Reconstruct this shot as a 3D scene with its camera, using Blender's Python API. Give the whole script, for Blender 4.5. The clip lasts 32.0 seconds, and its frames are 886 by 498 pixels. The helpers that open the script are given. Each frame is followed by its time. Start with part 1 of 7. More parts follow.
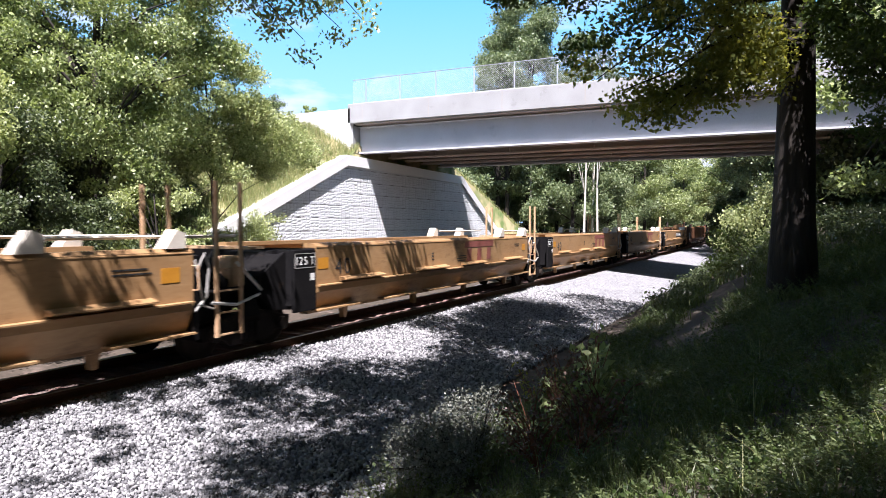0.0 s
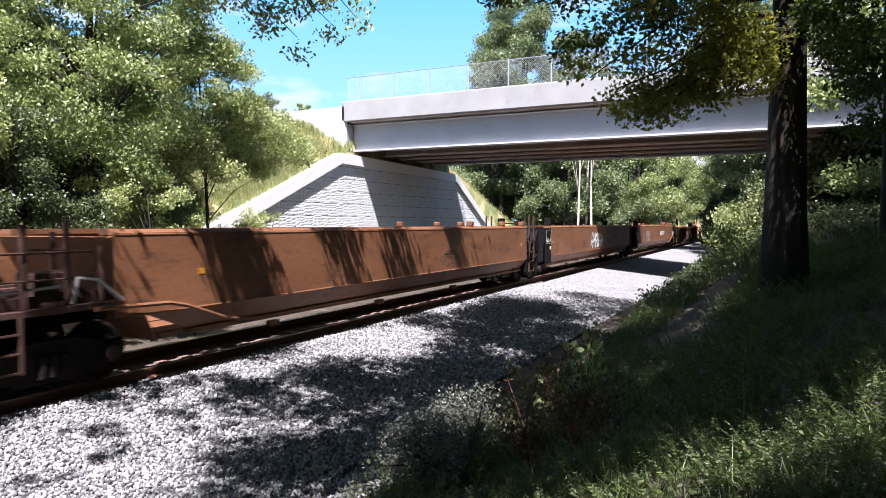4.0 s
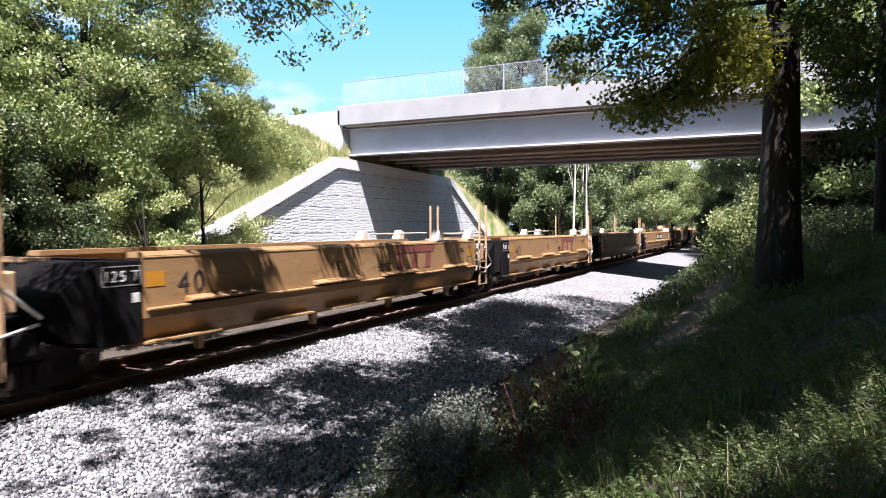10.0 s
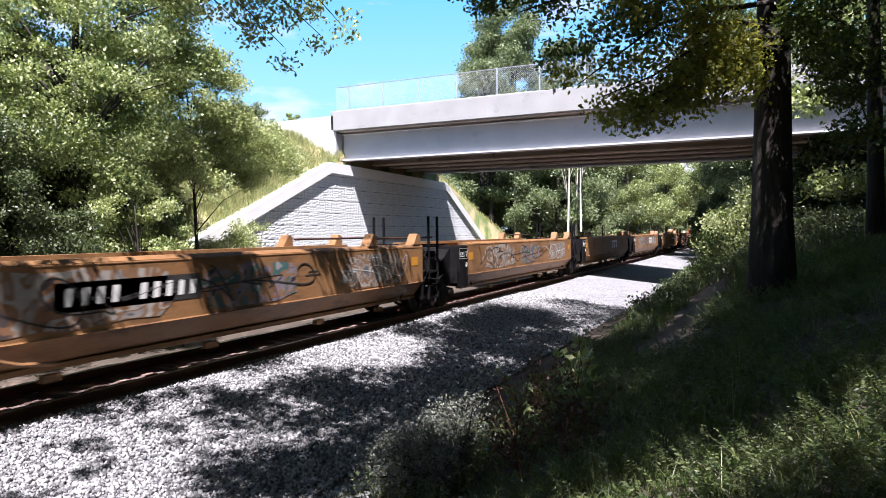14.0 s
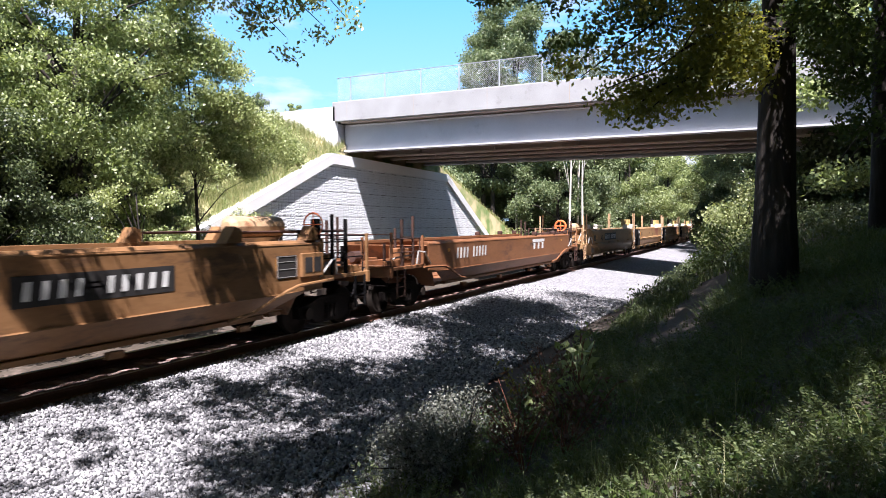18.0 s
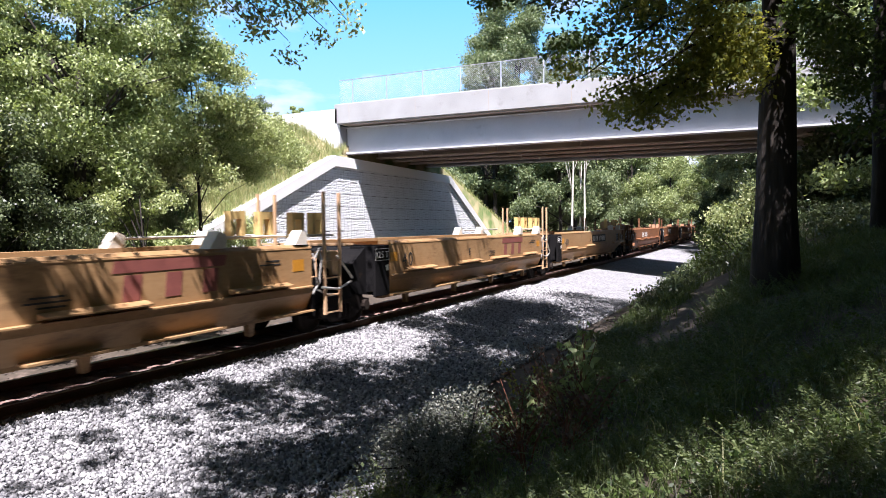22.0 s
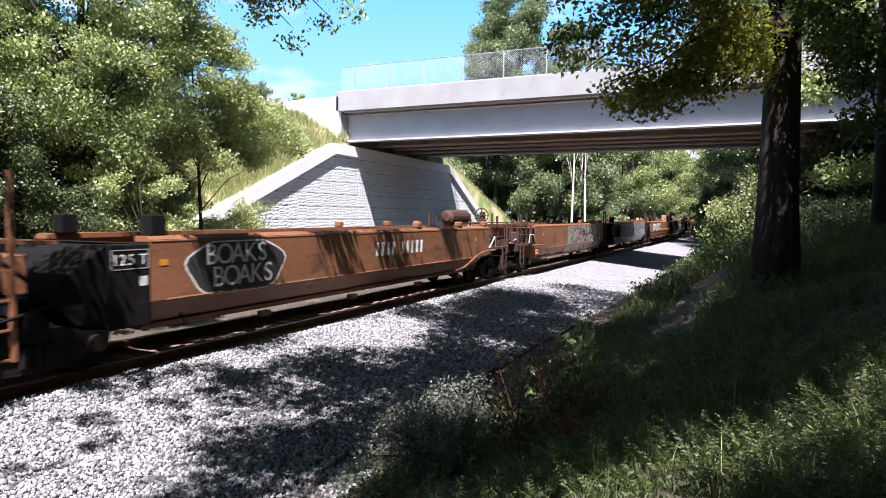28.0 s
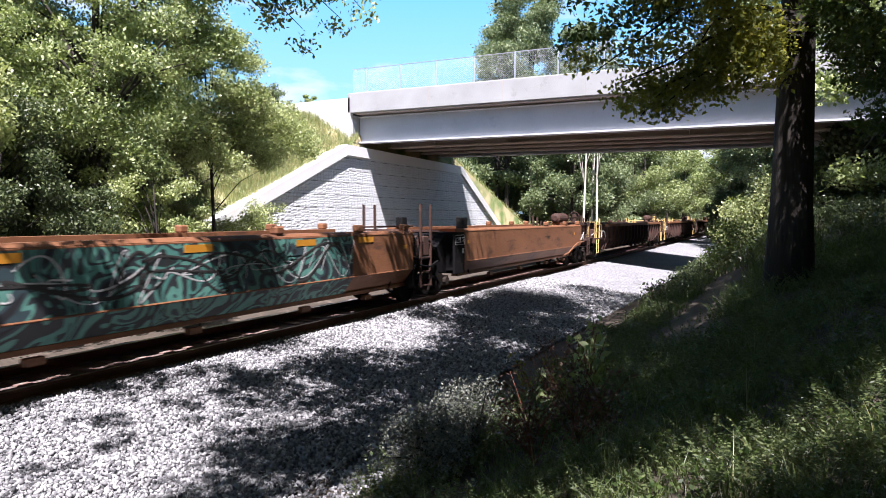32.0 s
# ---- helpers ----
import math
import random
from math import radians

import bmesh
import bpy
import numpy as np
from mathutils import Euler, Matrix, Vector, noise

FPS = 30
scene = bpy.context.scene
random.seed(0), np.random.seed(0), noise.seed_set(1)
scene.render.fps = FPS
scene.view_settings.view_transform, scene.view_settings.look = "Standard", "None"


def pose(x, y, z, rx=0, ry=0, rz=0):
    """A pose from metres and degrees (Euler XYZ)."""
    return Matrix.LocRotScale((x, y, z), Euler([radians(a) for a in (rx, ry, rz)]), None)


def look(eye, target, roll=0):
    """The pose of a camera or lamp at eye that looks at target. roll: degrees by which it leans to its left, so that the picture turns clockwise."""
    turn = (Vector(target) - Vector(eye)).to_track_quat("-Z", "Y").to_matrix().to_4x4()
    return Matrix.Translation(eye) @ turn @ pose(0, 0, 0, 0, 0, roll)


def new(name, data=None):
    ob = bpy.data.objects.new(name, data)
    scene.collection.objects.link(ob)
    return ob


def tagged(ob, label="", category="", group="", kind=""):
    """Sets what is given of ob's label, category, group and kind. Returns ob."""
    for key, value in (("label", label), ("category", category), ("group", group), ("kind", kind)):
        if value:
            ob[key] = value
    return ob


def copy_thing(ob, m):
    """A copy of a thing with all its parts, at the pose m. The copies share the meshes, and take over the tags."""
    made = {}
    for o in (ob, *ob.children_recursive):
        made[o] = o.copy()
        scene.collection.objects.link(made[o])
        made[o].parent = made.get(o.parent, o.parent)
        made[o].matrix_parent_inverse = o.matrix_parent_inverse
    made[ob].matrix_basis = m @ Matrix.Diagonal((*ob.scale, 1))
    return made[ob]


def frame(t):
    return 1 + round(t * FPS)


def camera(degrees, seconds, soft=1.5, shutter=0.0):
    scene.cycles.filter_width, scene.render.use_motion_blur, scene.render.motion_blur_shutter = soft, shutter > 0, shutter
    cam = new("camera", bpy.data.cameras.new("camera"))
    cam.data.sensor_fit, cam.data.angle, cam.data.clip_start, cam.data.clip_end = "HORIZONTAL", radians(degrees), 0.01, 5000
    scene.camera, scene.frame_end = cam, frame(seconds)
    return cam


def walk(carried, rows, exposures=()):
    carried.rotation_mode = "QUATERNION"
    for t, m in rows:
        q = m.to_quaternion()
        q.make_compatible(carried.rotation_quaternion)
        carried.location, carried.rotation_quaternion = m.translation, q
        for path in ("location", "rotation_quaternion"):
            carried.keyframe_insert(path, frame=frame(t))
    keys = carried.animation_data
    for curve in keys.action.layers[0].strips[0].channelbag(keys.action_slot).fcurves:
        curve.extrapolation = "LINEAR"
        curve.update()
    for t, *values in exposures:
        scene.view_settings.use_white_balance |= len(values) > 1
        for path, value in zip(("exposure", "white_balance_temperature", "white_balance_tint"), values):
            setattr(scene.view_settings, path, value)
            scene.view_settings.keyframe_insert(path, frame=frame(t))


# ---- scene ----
# ---- camera ----
cam = camera(68.6, 32.0, soft=0.9, shutter=0.12)
EYE = (0.0, -10.05, 2.39)
TURNS = [
    (0, 88.06, 0.09, -62.91, 0.010, 0.028, -0.005), (0.5, 87.93, 0.19, -62.95, 0.000, 0.020, -0.005), (1, 88.00, 0.41, -63.01, -0.015, 0.006, -0.002),
    (1.5, 88.05, 0.38, -63.03, -0.011, -0.003, -0.014), (2, 88.01, 0.38, -63.20, -0.004, 0.004, -0.009), (2.5, 87.97, 0.42, -63.30, -0.014, 0.001, -0.001),
    (3, 87.82, 0.37, -63.28, 0.010, 0.008, -0.002), (3.5, 87.87, 0.10, -63.39, -0.023, 0.008, -0.001), (5.5, 87.97, 0.51, -63.56, -0.004, 0.007, -0.007),
    (6, 88.16, 0.37, -63.71, -0.012, 0.006, -0.009), (6.5, 88.12, 0.33, -63.65, -0.014, 0.003, -0.004), (7, 88.07, 0.23, -63.73, -0.010, 0.004, -0.007),
    (7.5, 88.07, 0.35, -63.70, -0.020, 0.001, 0.001), (8, 88.37, 0.24, -63.86, -0.031, -0.006, -0.006), (8.5, 88.15, 0.23, -63.69, -0.021, -0.002, -0.004),
    (9, 88.19, 0.26, -63.72, -0.042, -0.002, -0.001), (9.5, 88.16, 0.35, -63.56, 0.012, 0.016, -0.001), (10, 88.22, 0.25, -63.78, -0.017, 0.006, -0.003),
    (10.5, 88.15, 0.24, -63.63, -0.015, -0.000, 0.001), (11, 88.21, 0.33, -63.55, -0.036, -0.000, 0.002), (11.5, 88.34, 0.61, -63.53, -0.006, -0.008, 0.002),
    (12, 88.39, 0.66, -63.61, -0.013, -0.015, -0.003), (12.5, 88.26, 0.63, -63.71, -0.030, -0.020, -0.001), (13, 88.39, 0.62, -63.91, -0.000, -0.017, -0.003),
    (13.5, 88.69, 0.59, -63.81, -0.012, -0.022, -0.000), (14, 88.62, 0.67, -64.23, 0.019, -0.006, -0.003), (14.5, 88.50, 0.57, -64.14, -0.004, -0.012, -0.000),
    (16.5, 88.04, 0.58, -64.63, 0.032, -0.008, -0.003), (17, 87.90, 0.52, -64.46, 0.025, 0.004, -0.003), (17.5, 87.93, 0.55, -64.22, 0.021, 0.013, 0.001),
    (18, 87.88, 0.36, -64.13, 0.029, 0.013, 0.002), (18.5, 87.68, 0.33, -64.00, 0.018, 0.002, 0.012), (19, 87.82, 0.50, -63.78, -0.004, 0.003, 0.017),
    (19.5, 87.90, 0.44, -63.96, -0.005, -0.000, 0.003), (20, 87.78, 0.41, -63.69, 0.017, 0.004, 0.007), (20.5, 87.81, 0.48, -63.79, 0.022, 0.012, 0.007),
    (21, 87.92, 0.53, -63.70, 0.037, 0.005, 0.006), (21.5, 88.13, 0.60, -63.87, -0.024, -0.033, 0.007), (22, 88.01, 0.66, -63.90, -0.010, -0.017, 0.003),
    (22.5, 87.90, 0.77, -64.13, -0.007, -0.021, 0.003), (23, 88.11, 0.91, -64.11, 0.006, -0.034, 0.004), (23.5, 88.13, 0.59, -64.40, 0.035, -0.009, -0.002),
    (24, 88.05, 0.63, -64.25, 0.012, -0.013, 0.003), (24.5, 87.90, 0.60, -64.15, 0.005, -0.011, 0.003), (25, 88.05, 0.45, -64.19, 0.021, -0.004, 0.003),
    (25.5, 87.97, 0.45, -64.34, 0.016, -0.006, 0.002), (27.5, 87.50, -0.05, -63.96, -0.006, -0.003, 0.001), (28, 87.12, -0.32, -63.94, -0.006, 0.006, -0.007),
    (28.5, 86.75, -0.35, -63.85, 0.034, 0.032, -0.008), (29, 86.83, -0.21, -63.62, 0.019, 0.029, -0.003), (29.5, 86.74, -0.20, -63.69, 0.046, 0.025, -0.001),
    (30, 87.03, -0.22, -63.66, 0.022, 0.027, 0.011), (30.5, 87.03, -0.27, -63.49, -0.018, -0.006, 0.002), (31, 87.01, -0.07, -63.12, -0.013, 0.000, 0.004),
    (31.5, 87.15, -0.09, -62.97, -0.013, -0.005, 0.010), (32, 87.18, -0.20, -62.93, -0.013, -0.005, 0.010),
]
walk(cam, [(t, pose(EYE[0] + dx, EYE[1] + dy, EYE[2] + dz, rx, ry, rz)) for t, rx, ry, rz, dx, dy, dz in TURNS], exposures=[(0.0, 1.7, 5900, 20), (32.0, 1.7, 5900, 20)])

# ---- world and sun ----
# the light travels along +x, down, and slightly away from the camera's side
SUN_WAY = Vector((0.53, 0.25, -1.0)).normalized()
world = bpy.data.worlds.new("sky_world")
scene.world = world
world.use_nodes = True
wn, wl = world.node_tree.nodes, world.node_tree.links
sky = wn.new("ShaderNodeTexSky")
sky.sky_type = "NISHITA"
sky.sun_disc = False
sky.sun_elevation = math.asin(-SUN_WAY.z)
sky.sun_rotation = math.atan2(-SUN_WAY.x, -SUN_WAY.y)
sky.air_density, sky.dust_density, sky.ozone_density = 1.2, 0.4, 1.0
# thin white clouds low in the sky
tc = wn.new("ShaderNodeTexCoord")
mp = wn.new("ShaderNodeMapping")
mp.inputs["Scale"].default_value = (3.0, 3.0, 9.0)
cloud = wn.new("ShaderNodeTexNoise")
cloud.inputs["Scale"].default_value = 1.6
cloud.inputs["Detail"].default_value = 7.0
ramp = wn.new("ShaderNodeValToRGB")
ramp.color_ramp.elements[0].position, ramp.color_ramp.elements[1].position = 0.56, 0.75
mix = wn.new("ShaderNodeMixRGB")
mix.inputs[2].default_value = (8.3, 6.9, 7.4, 1)
wl.new(tc.outputs["Generated"], mp.inputs[0])
wl.new(mp.outputs[0], cloud.inputs["Vector"])
wl.new(cloud.outputs["Fac"], ramp.inputs[0])
wl.new(ramp.outputs[0], mix.inputs[0])
# bright haze towards the horizon, the same all round
sepz = wn.new("ShaderNodeSeparateXYZ")
wl.new(tc.outputs["Generated"], sepz.inputs[0])
haze = wn.new("ShaderNodeValToRGB")
haze.color_ramp.elements[0].position, haze.color_ramp.elements[0].color = 0.0, (0.60, 0.80, 0.95, 1)
haze.color_ramp.elements[1].position, haze.color_ramp.elements[1].color = 0.36, (0.17, 0.52, 0.95, 1)
mid = haze.color_ramp.elements.new(0.17)
mid.color = (0.38, 0.68, 0.95, 1)
wl.new(sepz.outputs["Z"], haze.inputs[0])
amount = wn.new("ShaderNodeMapRange")
amount.inputs["From Min"].default_value, amount.inputs["From Max"].default_value = 0.34, 0.6
amount.inputs["To Min"].default_value, amount.inputs["To Max"].default_value = 1.0, 0.0
wl.new(sepz.outputs["Z"], amount.inputs[0])
bright = wn.new("ShaderNodeMixRGB")
bright.blend_type = "MULTIPLY"
bright.inputs[0].default_value = 1.0
bright.inputs[2].default_value = (8.7, 8.7, 8.7, 1)
wl.new(haze.outputs[0], bright.inputs[1])
low = wn.new("ShaderNodeMixRGB")
wl.new(amount.outputs[0], low.inputs[0])
deep = wn.new("ShaderNodeMixRGB")
deep.blend_type = "MULTIPLY"
deep.inputs[0].default_value = 1.0
deep.inputs[2].default_value = (0.24, 0.24, 0.24, 1)
wl.new(sky.outputs[0], deep.inputs[1])
wl.new(deep.outputs[0], low.inputs[1])
wl.new(bright.outputs[0], low.inputs[2])
wl.new(low.outputs[0], mix.inputs[1])
tint = wn.new("ShaderNodeMixRGB")
tint.blend_type = "MULTIPLY"
tint.inputs[0].default_value = 1.0
tint.inputs[2].default_value = (0.95, 1.0, 1.0, 1)
wl.new(mix.outputs[0], tint.inputs[1])
wl.new(tint.outputs[0], wn["Background"].inputs[0])
wn["Background"].inputs[1].default_value = 0.052
sun = new("sun", bpy.data.lights.new("sun", "SUN"))
sun.data.energy, sun.data.angle, sun.data.color = 5.0, radians(0.55), (1.0, 0.93, 0.84)
sun.matrix_world = look((0, 0, 60), Vector((0, 0, 60)) + SUN_WAY)


# ---- materials ----
def nodes_of(name):
    m = bpy.data.materials.new(name)
    m.use_nodes = True
    n, l = m.node_tree.nodes, m.node_tree.links
    return m, n, l, n["Principled BSDF"]


def surface(name, dark, light, rough=0.7, metal=0.0, scale=3.0, bump=0.15, fine=40.0, stain=None, stain_at=0.62,
            per_piece=0.0, stretch=(1, 1, 1), spec=0.4):
    """Two scales of variation between a dark and a light colour, stains of a third one, fine relief."""
    m, n, l, b = nodes_of(name)
    co = n.new("ShaderNodeTexCoord")
    ma = n.new("ShaderNodeMapping")
    ma.inputs["Scale"].default_value = stretch
    l.new(co.outputs["Object"], ma.inputs[0])
    big, small = n.new("ShaderNodeTexNoise"), n.new("ShaderNodeTexNoise")
    big.inputs["Scale"].default_value, big.inputs["Detail"].default_value = scale, 5
    small.inputs["Scale"].default_value, small.inputs["Detail"].default_value = fine, 4
    for t in (big, small):
        l.new(ma.outputs[0], t.inputs["Vector"])
    add = n.new("ShaderNodeMath")
    add.operation = "MULTIPLY_ADD"
    add.inputs[1].default_value = 0.45
    l.new(small.outputs["Fac"], add.inputs[0])
    half = n.new("ShaderNodeMath")
    half.operation = "MULTIPLY"
    half.inputs[1].default_value = 0.6
    l.new(big.outputs["Fac"], half.inputs[0])
    l.new(half.outputs[0], add.inputs[2])
    last = add
    if per_piece:
        info = n.new("ShaderNodeObjectInfo")
        pp = n.new("ShaderNodeMath")
        pp.operation = "MULTIPLY_ADD"
        pp.inputs[1].default_value = per_piece
        l.new(info.outputs["Random"], pp.inputs[0])
        l.new(add.outputs[0], pp.inputs[2])
        last = pp
    r = n.new("ShaderNodeValToRGB")
    r.color_ramp.elements[0].position, r.color_ramp.elements[1].position = 0.35, 0.75 + per_piece * 0.6
    r.color_ramp.elements[0].color, r.color_ramp.elements[1].color = (*dark, 1), (*light, 1)
    l.new(last.outputs[0], r.inputs[0])
    out = r.outputs[0]
    if stain:
        sn = n.new("ShaderNodeTexNoise")
        sn.inputs["Scale"].default_value, sn.inputs["Detail"].default_value = scale * 1.7, 8
        sn.inputs["Roughness"].default_value = 0.7
        mo = n.new("ShaderNodeMapping")
        mo.inputs["Location"].default_value = (7.3, 1.1, 4.7)
        mo.inputs["Scale"].default_value = stretch
        l.new(co.outputs["Object"], mo.inputs[0])
        l.new(mo.outputs[0], sn.inputs["Vector"])
        sr = n.new("ShaderNodeValToRGB")
        sr.color_ramp.elements[0].position, sr.color_ramp.elements[1].position = stain_at - 0.05, stain_at + 0.08
        l.new(sn.outputs["Fac"], sr.inputs[0])
        mx = n.new("ShaderNodeMixRGB")
        mx.inputs[2].default_value = (*stain, 1)
        l.new(sr.outputs[0], mx.inputs[0])
        l.new(out, mx.inputs[1])
        out = mx.outputs[0]
    l.new(out, b.inputs["Base Color"])
    b.inputs["Roughness"].default_value, b.inputs["Metallic"].default_value = rough, metal
    b.inputs["Specular IOR Level"].default_value = spec
    if bump:
        bp = n.new("ShaderNodeBump")
        bp.inputs["Strength"].default_value, bp.inputs["Distance"].default_value = bump, 0.02
        l.new(small.outputs["Fac"], bp.inputs["Height"])
        l.new(bp.outputs[0], b.inputs["Normal"])
    return m


def foliage(name, dark, light, through_col=None, amount=0.35):
    """Leaves: colour by leaf, some light let through."""
    m, n, l, b = nodes_of(name)
    geo = n.new("ShaderNodeNewGeometry")
    r = n.new("ShaderNodeValToRGB")
    r.color_ramp.elements[0].color, r.color_ramp.elements[1].color = (*dark, 1), (*light, 1)
    l.new(geo.outputs["Random Per Island"], r.inputs[0])
    l.new(r.outputs[0], b.inputs["Base Color"])
    b.inputs["Roughness"].default_value = 0.45
    b.inputs["Specular IOR Level"].default_value = 0.45
    tr = n.new("ShaderNodeBsdfTranslucent")
    tr.inputs[0].default_value = (*(through_col or (light[0] * 1.5, light[1] * 1.5, light[2] * 0.6)), 1)
    ms = n.new("ShaderNodeMixShader")
    ms.inputs[0].default_value = amount
    l.new(b.outputs[0], ms.inputs[1])
    l.new(tr.outputs[0], ms.inputs[2])
    l.new(ms.outputs[0], n["Material Output"].inputs[0])
    return m


def swirls(name, colours, scale=1.1, seed=0.0, distort=6.0):
    """Sprayed paint: curling fields of a few colours with soft-edged lines."""
    m, n, l, b = nodes_of(name)
    co = n.new("ShaderNodeTexCoord")
    ma = n.new("ShaderNodeMapping")
    ma.inputs["Location"].default_value = (seed, seed * 0.37, seed * 1.3)
    l.new(co.outputs["Object"], ma.inputs[0])
    w = n.new("ShaderNodeTexNoise")
    w.inputs["Scale"].default_value, w.inputs["Detail"].default_value = scale, 1.0
    w.inputs["Distortion"].default_value = distort * 0.35
    l.new(ma.outputs[0], w.inputs["Vector"])
    r = n.new("ShaderNodeValToRGB")
    r.color_ramp.interpolation = "CONSTANT"
    els = r.color_ramp.elements
    k = len(colours)
    while len(els) < k:
        els.new(0.5)
    for i, c in enumerate(colours):
        els[i].position = 0.0 if i == 0 else 0.34 + 0.32 * (i - 1) / max(1, k - 2)
        els[i].color = (*c, 1)
    l.new(w.outputs["Fac"], r.inputs[0])
    dirt = n.new("ShaderNodeTexNoise")
    dirt.inputs["Scale"].default_value = 9
    l.new(co.outputs["Object"], dirt.inputs["Vector"])
    mx = n.new("ShaderNodeMixRGB")
    mx.blend_type = "MULTIPLY"
    mx.inputs[0].default_value = 0.45
    l.new(r.outputs[0], mx.inputs[1])
    l.new(dirt.outputs["Fac"], mx.inputs[2])
    l.new(mx.outputs[0], b.inputs["Base Color"])
    b.inputs["Roughness"].default_value = 0.6
    return m


YELLOW = surface("yellow_car_paint", (0.275, 0.158, 0.068), (0.385, 0.24, 0.115), 0.55, 0, 0.9, 0.08, 12, (0.17, 0.095, 0.045), 0.60, stretch=(0.5, 1, 1.6))
ORANGE = surface("orange_car_paint", (0.20, 0.098, 0.039), (0.285, 0.152, 0.064), 0.55, 0, 1.1, 0.08, 12, (0.11, 0.058, 0.03), 0.58, stretch=(0.5, 1, 1.6))
BROWN = surface("brown_car_paint", (0.15, 0.062, 0.028), (0.235, 0.105, 0.05), 0.6, 0, 1.2, 0.08, 14, (0.085, 0.04, 0.024), 0.58, stretch=(0.5, 1, 1.6))
RUST = surface("rusty_dark_car_paint", (0.032, 0.016, 0.012), (0.082, 0.038, 0.027), 0.8, 0, 1.5, 0.2, 18, (0.022, 0.013, 0.01), 0.6)
OXIDE = surface("red_brown_car_paint", (0.175, 0.072, 0.03), (0.265, 0.116, 0.048), 0.6, 0, 1.0, 0.06, 12, (0.11, 0.048, 0.028), 0.6, stretch=(0.5, 1, 1.6))
LEMON = surface("pale_yellow_frame_paint", (0.52, 0.36, 0.13), (0.66, 0.48, 0.21), 0.5, 0, 2.0, 0.06, 16, (0.4, 0.24, 0.1), 0.68)
TAN = surface("faded_tan_paint", (0.42, 0.26, 0.14), (0.60, 0.40, 0.24), 0.6, 0, 2.0, 0.1, 16, (0.25, 0.12, 0.06), 0.62)
PALE = surface("pale_guide_paint", (0.55, 0.50, 0.42), (0.72, 0.67, 0.58), 0.6, 0, 3, 0.1, 20, (0.35, 0.2, 0.1), 0.64)
BLACK = surface("black_end_paint", (0.006, 0.006, 0.007), (0.014, 0.013, 0.013), 0.8, 0, 2, 0.1, 20, (0.035, 0.024, 0.016), 0.65, spec=0.06)
STEEL = surface("dark_truck_steel", (0.006, 0.005, 0.005), (0.018, 0.013, 0.011), 0.8, 0.0, 3, 0.25, 25, (0.05, 0.028, 0.018), 0.65, spec=0.12)
WHEEL = surface("worn_wheel_steel", (0.012, 0.01, 0.008), (0.034, 0.024, 0.019), 0.75, 0.0, 4, 0.1, 30, spec=0.15)
HOSE = surface("grey_hose", (0.35, 0.34, 0.32), (0.5, 0.48, 0.45), 0.5, 0.3, 5, 0.05, 30)
WHITE = surface("white_marking", (0.62, 0.62, 0.60), (0.78, 0.78, 0.75), 0.6, 0, 4, 0.0, 30, (0.45, 0.4, 0.34), 0.66)
INK = surface("black_marking", (0.02, 0.02, 0.02), (0.045, 0.04, 0.038), 0.6, 0, 4, 0.0, 30)
RED = surface("faded_red_marking", (0.19, 0.06, 0.05), (0.27, 0.09, 0.07), 0.6, 0, 4, 0.0, 30)
SAFETY = surface("orange_reflector", (0.46, 0.20, 0.02), (0.58, 0.27, 0.03), 0.4, 0, 4, 0.0, 30)
BRAKE = surface("orange_brake_wheel", (0.75, 0.16, 0.05), (0.85, 0.24, 0.08), 0.5, 0, 4, 0.0, 30)
RAIL = surface("rusty_rail", (0.10, 0.05, 0.035), (0.20, 0.10, 0.065), 0.6, 0.3, 2, 0.15, 30)
RAILHEAD = surface("worn_rail_head", (0.30, 0.22, 0.18), (0.42, 0.34, 0.29), 0.35, 0.7, 2, 0.02, 30)
TIE = surface("weathered_tie_wood", (0.09, 0.055, 0.045), (0.22, 0.14, 0.12), 0.9, 0, 2, 0.5, 22, (0.4, 0.33, 0.3), 0.63, per_piece=0.25, stretch=(1, 0.2, 1))
# inner girders in a brown copy: bounce light from the ground put into colour
GIRDER_IN = surface("bounce_tinted_inner_girder", (0.33, 0.265, 0.21), (0.44, 0.365, 0.30), 0.75, 0, 0.9, 0.05, 20)
STONE = surface("ballast_stone", (0.085, 0.085, 0.092), (0.285, 0.285, 0.30), 0.9, 0, 6, 0.6, 45)
CONCRETE = surface("pale_concrete", (0.28, 0.28, 0.28), (0.37, 0.37, 0.375), 0.85, 0, 0.8, 0.15, 25, (0.24, 0.235, 0.23), 0.64)
COPING = surface("white_new_concrete", (0.74, 0.74, 0.73), (0.82, 0.82, 0.81), 0.85, 0, 0.8, 0.12, 25, (0.66, 0.65, 0.63), 0.68)
BLOCK = surface("split_face_wall_block", (0.60, 0.615, 0.635), (0.77, 0.785, 0.80), 0.9, 0, 2.0, 0.5, 14, per_piece=0.12)
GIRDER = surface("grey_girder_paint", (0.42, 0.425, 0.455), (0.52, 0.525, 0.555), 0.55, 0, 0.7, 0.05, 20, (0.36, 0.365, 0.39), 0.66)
SOFFIT = surface("underdeck_concrete", (0.31, 0.25, 0.20), (0.42, 0.35, 0.29), 0.9, 0, 1.0, 0.1, 20)
FENCE = surface("galvanised_fence", (0.45, 0.46, 0.47), (0.6, 0.61, 0.62), 0.4, 0.6, 4, 0.0, 30)
BARK = surface("dark_tree_bark", (0.016, 0.013, 0.011), (0.05, 0.041, 0.034), 0.95, 0, 4, 1.0, 16, (0.085, 0.08, 0.065), 0.66, stretch=(1, 1, 0.2))
